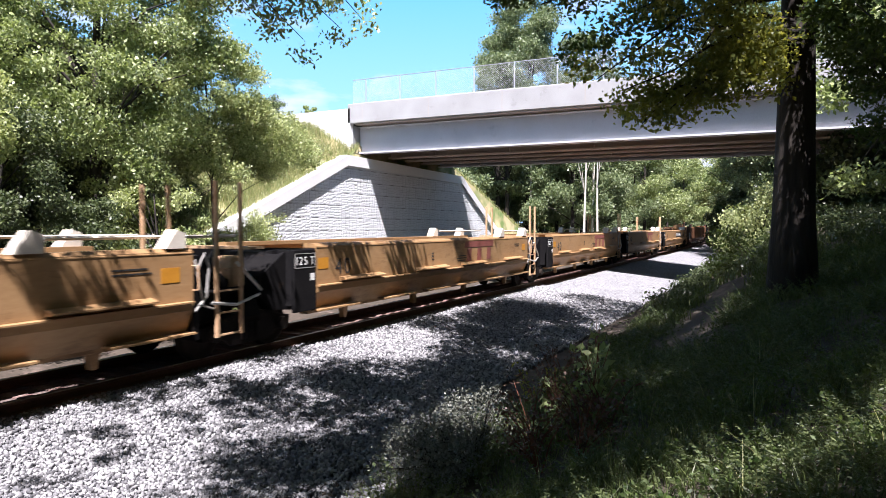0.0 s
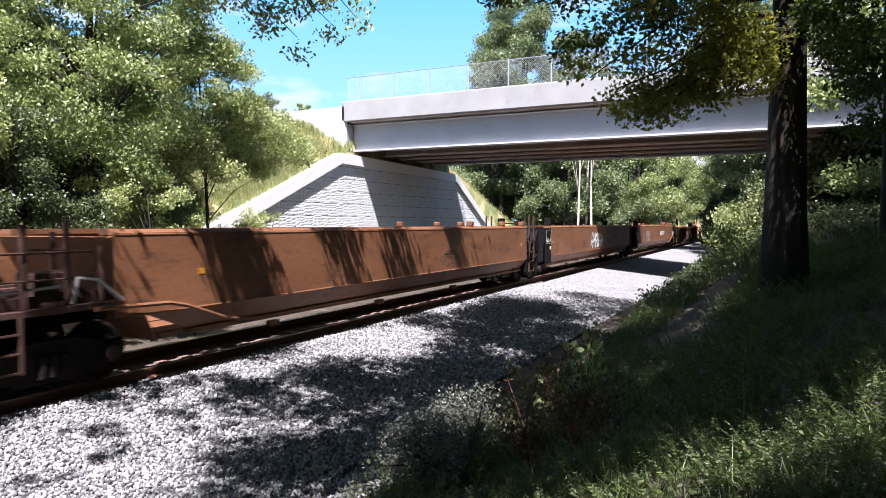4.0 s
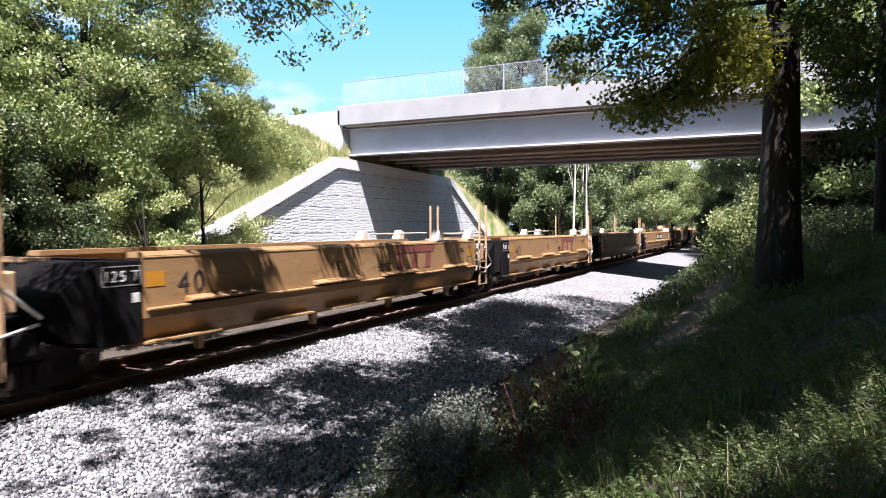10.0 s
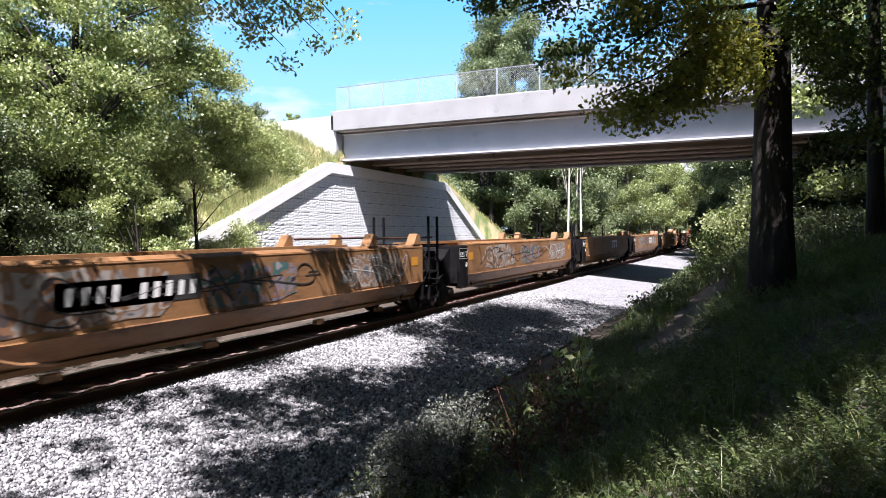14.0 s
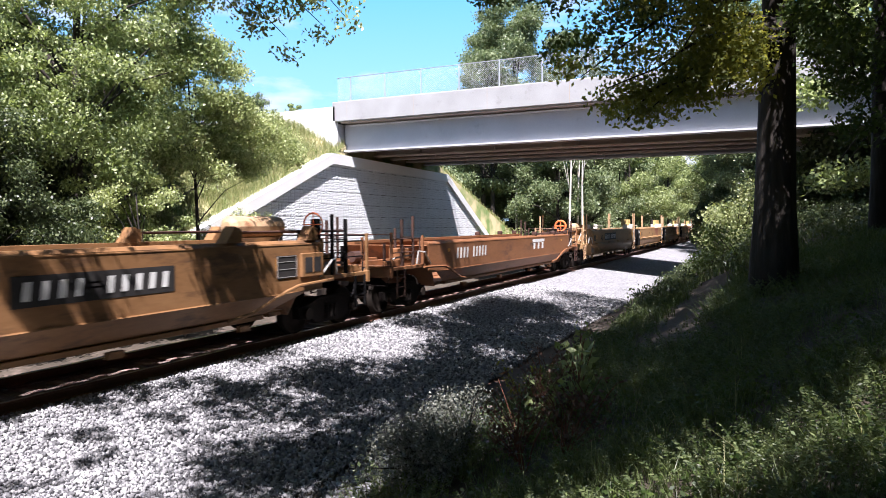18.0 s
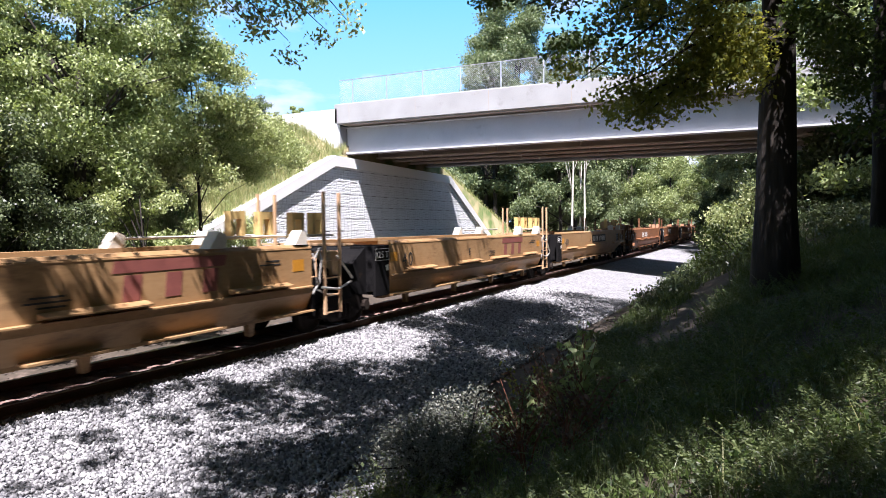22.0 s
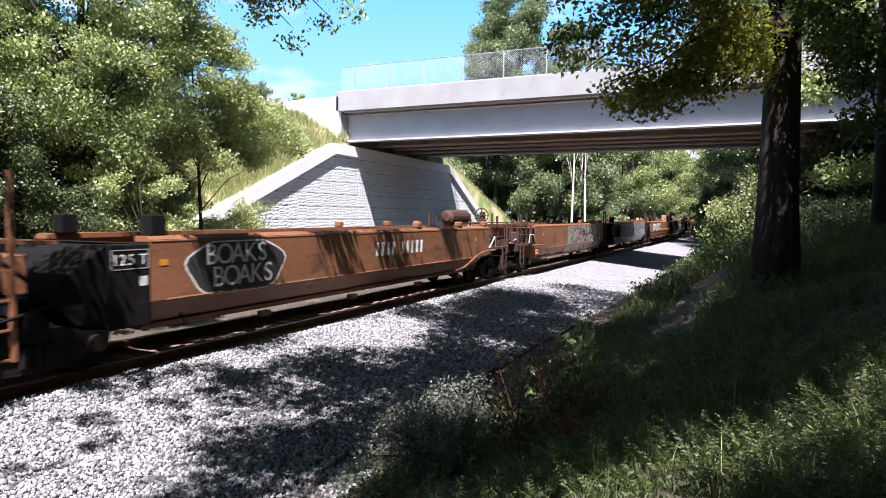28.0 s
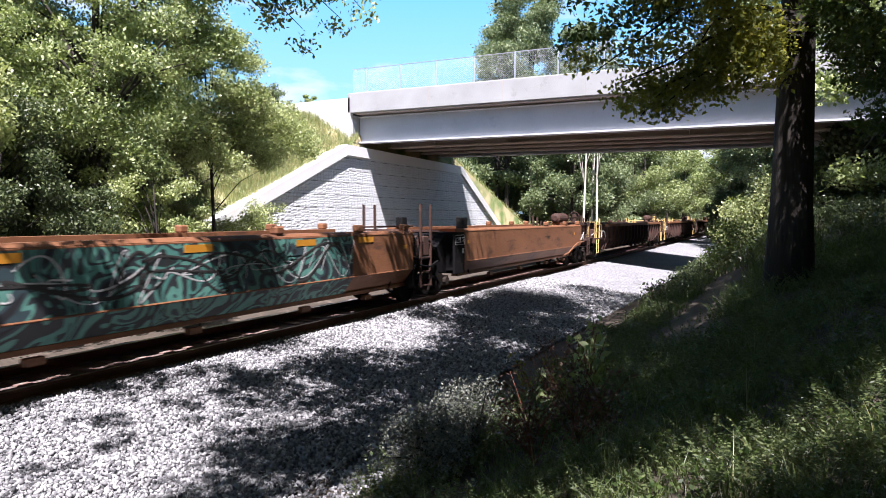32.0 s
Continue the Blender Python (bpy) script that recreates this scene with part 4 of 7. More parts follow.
            if d < 0:
                # lettered black board
                for sgn in (-1, 1):
                    bd = part("truck_board", box(B(), x - 0.72, x - 0.02, min(sgn * 1.38, sgn * 1.46), max(sgn * 1.38, sgn * 1.46), 0.66, top - 0.06, 0.015), st["end"], root)
                    if sgn < 0:
                        for q in ((x - 0.7, x - 0.04, top - 0.15, top - 0.135), (x - 0.7, x - 0.04, 1.55, 1.565), (x - 0.7, x - 0.685, 1.55, top - 0.135), (x - 0.055, x - 0.04, 1.55, top - 0.135)):
                            part("border", box(B(), q[0], q[1], -1.466, -1.46, q[2], q[3]), HOSE, bd)
                        words(bd, "125 T", x - 0.38, 1.69, 0.235, WHITE, -1.464)
                        plate(bd, x - 0.14, 1.36, 0.13, 0.15, WHITE, "notice", -1.46)
        else:
            # end platform over the truck
            pl = part("end_platform", box(B(), min(x, x + d * 2.0), max(x, x + d * 2.0), -1.36, 1.36, 1.18, 1.27, 0.01), deck, root)
            part("end_beam", box(B(), min(x + d * 1.9, x + d * 2.04), max(x + d * 1.9, x + d * 2.04), -1.4, 1.4, 1.0, 1.3, 0.02), deck, root)
            part("coupler", prism(B(), [(reach, -0.1), (joint + d * 0.02, -0.16), (joint + d * 0.04, 0.02), (joint - d * 0.02, 0.16), (reach, 0.12)], "z", 0.78, 1.02), STEEL, root)
            for sgn in (-1, 1):
                rl = B()
                tube(rl, [(x + d * 0.25, sgn * 1.3, 1.27), (x + d * 0.25, sgn * 1.3, 2.02), (x + d * 1.85, sgn * 1.3, 2.02), (x + d * 1.85, sgn * 1.3, 1.27)], 0.02, 5)
                tube(rl, [(x + d * 0.25, sgn * 1.3, 1.65), (x + d * 1.85, sgn * 1.3, 1.65)], 0.016, 5)
                part("handrail", rl, st["stake_mat"], root)
            for sgn in (-1, 1):
                ld = B()
                lx = x + d * 1.75
                for k in (0, 0.4):
                    box(ld, lx - d * k - 0.02, lx - d * k + 0.02, sgn * 1.42 - 0.02, sgn * 1.42 + 0.02, 0.45, 1.2)
                for z in (0.47, 0.72, 0.97):
                    box(ld, min(lx, lx - d * 0.4), max(lx, lx - d * 0.4), sgn * 1.42 - 0.014, sgn * 1.42 + 0.014, z, z + 0.028)
                part("ladder", ld, st["stake_mat"], root)
                part("stake", box(B(), x + d * 1.2 - 0.035, x + d * 1.2 + 0.035, sgn * 1.25 - 0.035, sgn * 1.25 + 0.035, 1.27, st["stake"] - 0.35), st["stake_mat"], root)
            # deck beams, a grab pipe along the slanted side, a second stake
            for yy in (-1.12, -0.45, 0.45, 1.12):
                part("deck_beam", box(B(), min(x - d * 0.2, x + d * 1.88), max(x - d * 0.2, x + d * 1.88), yy - 0.06, yy + 0.06, 1.27, 1.43, 0.01), deck, root)
            for sgn in (-1, 1):
                part("grab_pipe", tube(B(), [(x - d * 2.75, sgn * 1.40, 0.66), (x - d * 2.2, sgn * 1.46, 0.74), (x - d * 1.25, sgn * 1.52, 1.08), (x - d * 0.9, sgn * 1.53, 1.16), (x + d * 0.35, sgn * 1.5, 1.2)], 0.035, 7), mat, root)
                part("stake", box(B(), x + d * 0.62 - 0.03, x + d * 0.62 + 0.03, sgn * 1.28 - 0.03, sgn * 1.28 + 0.03, 1.27, st["stake"] - 0.25), st["stake_mat"], root)
                for z in (1.75, 2.05):
                    part("rung", box(B(), min(x + d * 0.62, x + d * 1.2), max(x + d * 0.62, x + d * 1.2), sgn * 1.27 - 0.014, sgn * 1.27 + 0.014, z, z + 0.028), st["stake_mat"], root)
            if style in ("yellow", "orange", "copper"):
                fx = x - d * 0.42
                bx = part("end_box", box(B(), fx - 0.36, fx + 0.36, -1.53, -1.452, 1.32, 1.82, 0.012), mat, root)
                # black plate paints the darkness inside an opening; the box stays solid
                part("opening", box(B(), fx - 0.27, fx + 0.27, -1.536, -1.5305, 1.41, 1.73), INK, bx, "black plate painted as a dark opening")
                part("bar", box(B(), fx - 0.015, fx + 0.015, -1.548, -1.5365, 1.41, 1.73), mat, bx)
            if d > 0 and style in ("yellow", "orange", "copper"):
                # notice board beside it
                nx = x - d * 1.18
                nb2 = plate(root, nx, 1.56, 0.62, 0.46, INK, "notice_board", -1.456, "dark notice board with pale rules")
                for q in (-0.21, -0.05, 0.1, 0.21):
                    part("rule", box(B(), nx - 0.3, nx + 0.3, -1.4675, -1.4605, 1.56 + q, 1.572 + q), HOSE, nb2)
                for q in (-0.3, 0.288):
                    part("rule", box(B(), nx + q, nx + q + 0.012, -1.4675, -1.4605, 1.35, 1.782), HOSE, nb2)
            for k, (u, yy, zt) in enumerate(((0.15, -1.34, 2.1), (0.35, -0.55, 2.3), (0.95, 0.2, 2.05), (1.55, -0.9, 1.9), (1.95, -1.36, 2.2), (1.95, 1.3, 2.2))):
                part("post", box(B(), x + d * u - 0.03, x + d * u + 0.03, yy - 0.03, yy + 0.03, 1.26, zt), st["stake_mat"] if k % 2 else deck, root)
            part("cross_step", box(B(), min(x + d * 1.93, x + d * 2.2), max(x + d * 1.93, x + d * 2.2), -1.3, 1.3, 1.3, 1.33), deck, root)
            part("end_rail", tube(B(), [(x + d * 1.97, -1.36, 1.3), (x + d * 1.97, -1.36, 2.15), (x + d * 1.97, 1.3, 2.15), (x + d * 1.97, 1.3, 1.3)], 0.02, 5), st["stake_mat"], root)
            part("slack_hose", tube(B(), [(x + d * 2.05, -0.3, 1.0), (x + d * 2.2, -0.32, 0.6), (x + d * 2.4, -0.3, 0.45), (x + d * 2.55, -0.25, 0.55)], 0.028, 6), BLACK, root)
            part("release_arm", tube(B(), [(x - d * 0.1, -1.47, 1.28), (x + d * 0.3, -1.5, 1.62), (x + d * 0.55, -1.42, 1.66), (x + d * 0.62, -1.4, 1.3)], 0.026, 6), HOSE, root)
            part("brake_cylinder", tube(B(), [(x + d * 0.75, 0.35, 1.5), (x + d * 1.3, 0.35, 1.5)], [0.16, 0.16], 12), st["stake_mat"], root)
            part("brake_rod", tube(B(), [(x - d * 0.5, -0.9, 0.62), (x + d * 0.4, -1.0, 0.55), (x + d * 1.5, -0.9, 0.62)], 0.03, 6), STEEL, root)
            part("brake_valve", box(B(), min(x + d * 0.5, x + d * 1.0), max(x + d * 0.5, x + d * 1.0), -1.1, -0.7, 1.27, 1.75, 0.03), deck, root)
            part("brake_pipe", tube(B(), [(x + d * 0.3, -1.15, 1.3), (x + d * 0.5, -1.2, 1.55), (x + d * 1.4, -1.15, 1.5), (x + d * 1.8, -0.7, 1.1)], 0.025, 6), HOSE, root)
            part("cut_lever", tube(B(), [(x + d * 2.06, -1.35, 1.05), (x + d * 2.1, -1.3, 0.8), (x + d * 2.15, -0.4, 0.82)], 0.016, 5), STEEL, root)
            truck(root, x + d * 0.75)
    if lend == "c" and style in ("yellow", "copper", "orange"):
        # reservoir and valve stand above the leading platform
        part("air_tank", tube(B(), [(xa - 1.65, -0.7, 2.2), (xa - 1.57, -0.7, 2.2), (xa - 0.45, -0.7, 2.2), (xa - 0.37, -0.7, 2.2)], [0.12, 0.24, 0.24, 0.12], 14), mat if style != "yellow" else TAN, root, "round-ended air tank")
        for q in (-1.4, -0.6):
            part("tank_leg", box(B(), xa + q - 0.05, xa + q + 0.05, -0.85, -0.55, 1.43, 2.0), mat, root)
        part("valve_stand", box(B(), xa - 0.3, xa - 0.02, -1.2, -0.8, 1.43, 2.35, 0.03), mat, root)
        part("brake_pipe", tube(B(), [(xa - 1.7, -1.1, 1.5), (xa - 1.5, -1.2, 1.9), (xa - 0.9, -1.2, 1.7), (xa - 0.3, -1.25, 1.95), (xa + 0.1, -1.3, 1.5)], 0.025, 6), HOSE, root)
    if rend == "c" and style == "low":
        # low rack of dark pipes and a brake wheel on its stand
        part("pipe_rack", box(B(), xb - 3.0, xb - 0.4, -1.3, -0.5, top + 0.055, top + 0.13), RUST, root)
        for q in (-2.7, -1.9, -1.2, -0.6):
            part("rack_post", box(B(), xb + q - 0.03, xb + q + 0.03, -1.2, -1.14, top + 0.13, top + 0.3), RUST, root)
        part("rack_rail", tube(B(), [(xb - 2.9, -1.17, top + 0.3), (xb - 0.5, -1.17, top + 0.3)], 0.025, 6), RUST, root)
        ring = tube(B(), [(xb + 0.1, -1.0 + 0.27 * math.cos(a), 2.3 + 0.27 * math.sin(a)) for a in np.linspace(0, 2 * math.pi, 17)], 0.05, 6)
        bw = part("brake_wheel", ring, BRAKE, root, "round orange hand-brake wheel")
        sp = B()
        for a in (0, 1.57, 3.14, 4.71):
            tube(sp, [(xb + 0.1, -1.0, 2.3), (xb + 0.1, -1.0 + 0.26 * math.cos(a), 2.3 + 0.26 * math.sin(a))], 0.03, 5)
        part("brake_spokes", sp, BRAKE, bw)
        part("brake_stand", box(B(), xb + 0.13, xb + 0.27, -1.1, -0.9, 1.27, 2.3, 0.02), st["stake_mat"], root)
    elif rend == "c":
        # air reservoir and brake wheel above the outer end
        bm = tube(B(), [(xb - 2.1, -0.75, 2.36), (xb - 2.02, -0.75, 2.36), (xb - 0.65, -0.75, 2.36), (xb - 0.57, -0.75, 2.36)], [0.12, 0.24, 0.24, 0.12], 14)
        tk = part("air_tank", bm, {"orange": TAN, "ribbed": RUST}.get(style, st["stake_mat"]), root, "painted round-ended air tank")
        part("tank_saddle", box(B(), xb - 1.9, xb - 0.8, -0.95, -0.55, top + 0.055, 2.16), mat, root)
        bm = tube(B(), [(xb + 0.3 + 0.0, -1.0 + 0.26 * math.cos(a), 2.42 + 0.26 * math.sin(a)) for a in np.linspace(0, 2 * math.pi, 17)], 0.022, 5)
        bw = part("brake_wheel", bm, BRAKE if style in ("orange", "low", "yellow") else RUST, root, "round hand-brake wheel")
        sp = B()
        for a in (0, 1.57, 3.14, 4.71):
            tube(sp, [(xb + 0.3, -1.0, 2.42), (xb + 0.3, -1.0 + 0.26 * math.cos(a), 2.42 + 0.26 * math.sin(a))], 0.014, 5)
        part("brake_spokes", sp, BRAKE if style in ("orange", "low", "yellow") else RUST, bw)
        part("brake_stand", box(B(), xb + 0.32, xb + 0.46, -1.1, -0.9, 1.27, 2.55, 0.02), st["stake_mat"], root)
    else:
        hose = HOSE if style == "yellow" else BLACK
        truck(root, L / 2)
        # guide stakes with rungs, hoses and guide wedges at the shared end
        for yy in (-1.33, 0.55):
            for dx in (0.62, 1.2):
                part("stake", box(B(), xb + dx - 0.03, xb + dx + 0.03, yy - 0.03, yy + 0.03, 0.45, st["stake"]), st["stake_mat"], root)
            for z in (0.47, 0.86, 1.25, 1.64):
                part("rung", box(B(), xb + 0.62, xb + 1.2, yy - 0.015, yy + 0.015, z, z + 0.03), st["stake_mat"], root)
        part("stake_frame", box(B(), xb + 0.3, xb + 1.3, -1.3, 1.3, 1.2, 1.28, 0.01), st["end"], root)
        part("brace", tube(B(), [(xb + 1.1, -1.33, 1.75), (xb + 1.75, -1.3, 1.2)], 0.03, 6), PALE if style == "yellow" else BLACK, root)
        part("brake_hose", tube(B(), [(xb + 0.12, -1.43, 1.7), (xb + 0.2, -1.5, 1.95), (xb + 0.34, -1.45, 1.7), (xb + 0.3, -1.42, 1.2), (xb + 0.05, -1.42, 0.98)], 0.024, 6), hose, root)
        part("brake_hose", tube(B(), [(xb + 0.02, -1.47, 1.85), (xb + 0.1, -1.5, 1.4), (xb + 0.3, -1.35, 1.05), (xb + 0.8, -1.2, 0.9)], 0.02, 6), hose, root)
        part("cross_pipe", tube(B(), [(xb + 0.45, -1.38, 1.08), (xb + 1.0, -1.42, 1.0), (xb + 1.7, -1.3, 1.12)], 0.028, 6), hose, root)
        part("angle_bracket", prism(B(), [(xb + 1.3, 0.72), (xb + 1.75, 0.72), (xb + 1.62, 1.02), (xb + 1.38, 1.02)], "y", -1.3, -1.22), st["end"], root)
        part("brake_cylinder", tube(B(), [(xb + 0.75, -0.5, 1.5), (xb + 1.15, -0.5, 1.5)], [0.15, 0.15], 12), st["stake_mat"], root)
        part("hand_grip", tube(B(), [(xb - 0.03, -1.47, 1.35), (xb + 0.02, -1.55, 1.35), (xb + 0.02, -1.55, 1.75), (xb - 0.03, -1.47, 1.75)], 0.014, 5), st["stake_mat"], root)
        part("valve_box", box(B(), xb + 1.2, xb + 1.55, -1.1, -0.6, 1.28, 1.85, 0.03), st["stake_mat"], root)
        part("cross_walk", box(B(), xb + 1.5, xb + 1.9, -1.25, 1.25, top - 0.02, top + 0.03), st["stake_mat"], root)
    wedge = [(xb - 0.55, top + 0.055), (xb - 0.15, top + 0.055), (xb - 0.15, top + 0.3), (xb - 0.32, top + 0.36)]
    if style in ("yellow", "copper", "orange"):
        for sgn in (-1, 1):
            for dx in (0, -2.3):
                w = [(u + dx, v) for u, v in wedge]
                part("guide_wedge", prism(B(), w, "y", min(sgn * 1.2, sgn * 1.46), max(sgn * 1.2, sgn * 1.46)), st["guide"], root, "pale container guide")
            part("guide_rail", tube(B(), [(xb - 2.5, sgn * 1.1, top + 0.24), (xb + 1.3, sgn * 1.1, top + 0.24)], 0.03, 6), PALE if style == "yellow" else RUST, root)
    else:
        for dx in (-5.2, -2.4, -0.3):
            for sgn in (-1, 1):
                part("guide_lug", box(B(), xb + dx - 0.12, xb + dx + 0.12, sgn * 1.33 - 0.1, sgn * 1.33 + 0.1, top + 0.055, top + 0.22, 0.03), st["guide"], root)
        part("guide_rail", tube(B(), [(xb - 2.2, -1.1, top + 0.16), (xb + 0.6, -1.1, top + 0.16)], 0.025, 6), RUST, root)
    if style == "brown" and lend == "a":
        # black guide boxes above the joint
        for yy in (-1.22, 1.0):
            part("guide_box", box(B(), xa + 0.1, xa + 0.42, yy - 0.13, yy + 0.13, top + 0.055, top + 0.4, 0.02), BLACK, root, "black guide box")
    # reflectors and markings on the near side
    for fr in (0.018 if lend == "a" else 0.09, 0.965 if rend == "a" else 0.91):
        plate(root, xa + (xb - xa) * fr, 1.62, 0.36 if style in ("yellow", "orange") else 0.16, 0.24 if style in ("yellow", "orange") else 0.1, SAFETY, "reflector")
    if style == "yellow":
        words(root, "40", xa + (0.95 if lend == "a" else 2.7), 1.5, 0.52, INK)
        if letter:
            words(root, letter, xa + (xb - xa) * 0.4, 1.55, 0.3, INK)
        small_print(root, xa + (xb - xa) * 0.55, 1.5, int(s0))
        small_print(root, xb - 1.2, 1.75, int(s0) + 1, 2)
    else:
        small_print(root, xa + (xb - xa) * 0.62, 1.6, int(s0), 2)
    if extra:
        extra(root, xa, xb)
    return root


# ---- plants ----
def leaves(centres, size, rng, droop=0.3, aspect=0.55):
    """One bent four-cornered leaf at each centre."""
    n = len(centres)
    d = rng.normal(size=(n, 3))
    d[:, 2] -= droop
    d /= np.linalg.norm(d, axis=1)[:, None]
    r = rng.normal(size=(n, 3))
    w = np.cross(d, r)
    w /= np.linalg.norm(w, axis=1)[:, None]
    nrm = np.cross(d, w)
    s = size * rng.uniform(0.6, 1.3, size=(n, 1))
    tip, tail = centres + d * s * 0.5, centres - d * s * 0.5
    a = centres + w * s * 0.5 * aspect + nrm * s * 0.08
    b = centres - w * s * 0.5 * aspect + nrm * s * 0.08
    verts = np.stack([tail, a, tip, b], 1).reshape(-1, 3)
    faces = np.arange(4 * n).reshape(n, 4)
    return verts, faces


def clumps(blobs, per, rng, shell=0.55):
    """Leaf centres round blobs (x, y, z, radius); denser towards each blob's outside."""
    out = []
    for bx, by, bz, r in blobs:
        k = max(4, int(per * r * r))
        v = rng.normal(size=(k, 3))
        v /= np.linalg.norm(v, axis=1)[:, None]
        q = r * rng.uniform(0.15, 1.0, size=(k, 1)) ** shell
        out.append(np.array([bx, by, bz]) + v * q * np.array([1.05, 1.05, 0.68]) + rng.normal(size=(k, 3)) * np.array([0.2, 0.2, 0.16]) * r)
    return np.concatenate(out)


def limbs(bm, base, top, r0, tips, rng, lean=(0, 0), n=10):
    """Trunk with a root flare and a limb to each tip."""
    base, top = Vector(base), Vector(top)
    pts, rad = [], []
    for i in range(9):
        a = i / 8
        p = base.lerp(top, a) + Vector((math.sin(a * 5 + lean[0]) * 0.12, math.cos(a * 4 + lean[1]) * 0.12, 0)) * a
        pts.append(p)
        rad.append(r0 * (1.22 if i == 0 else 1.0 - 0.72 * a))
    pts[0].z -= 0.3
    tube(bm, pts, rad, n)
    for t in tips:
        t = Vector(t)
        h = min(0.92, max(0.3, (t.z - base.z) / (top.z - base.z) * rng.uniform(0.5, 0.8)))
        s = base.lerp(top, h)
        mid = s.lerp(t, 0.5) + Vector((0, 0, (t - s).length * 0.12))
        r1 = max(0.025, r0 * 0.36 * (1 - h * 0.5))
        tube(bm, [s, s.lerp(mid, 0.5), mid, mid.lerp(t, 0.5), t], [r1, r1 * 0.8, r1 * 0.6, r1 * 0.4, r1 * 0.15], 6)


def tree(label, base, height, radius, crown_from, per, size, leaf, bark=BARK, seed=1, trunk_r=0.22, nblob=26, lean=(0.0, 0.0), group="", squash=1.0, name="tree", blob=(0.16, 0.30), gap=None, more=()):
    rng = np.random.default_rng(seed)
    root = tagged(new(name), label, "tree", group)
    root.location = base
    blobs = []
    for i in range(nblob):
        a, h = rng.uniform(0, 2 * math.pi), rng.uniform(0, 1)
        z = crown_from + (height - crown_from) * h
        env = radius * (0.35 + 0.95 * math.sin(math.pi * min(1.0, (h * 0.8 + 0.18))) ** 0.8) * squash
        q = env * math.sqrt(rng.uniform(0.05, 1)) * 0.82
        b = (q * math.cos(a) + lean[0] * h, q * math.sin(a) + lean[1] * h, z, radius * rng.uniform(*blob))
        if gap is None or not gap(base[0] + b[0], base[1] + b[1], base[2] + z, b[3]):
            blobs.append(b)
    blobs += [(x - base[0], y - base[1], z - base[2], r) for x, y, z, r in more if gap is None or not gap(x, y, z, r)]
    bm = B()
    r2 = random.Random(seed)
    limbs(bm, (0, 0, 0), (lean[0] * 0.8, lean[1] * 0.8, height * 0.9), trunk_r, [b[:3] for b in blobs[: 3 if bark is BIRCH else 14]], r2, (seed, seed * 2))
    part("trunk", bm, bark, root, smooth=True)
    v, f = leaves(clumps(blobs, per, rng), size, rng)
    under(new("crown", np_mesh("crown", v, f, leaf)), root)
    return root


def on_ground(x, y, dz=-0.05):
    return (x, y, float(ground_z(x, y)) + dz)


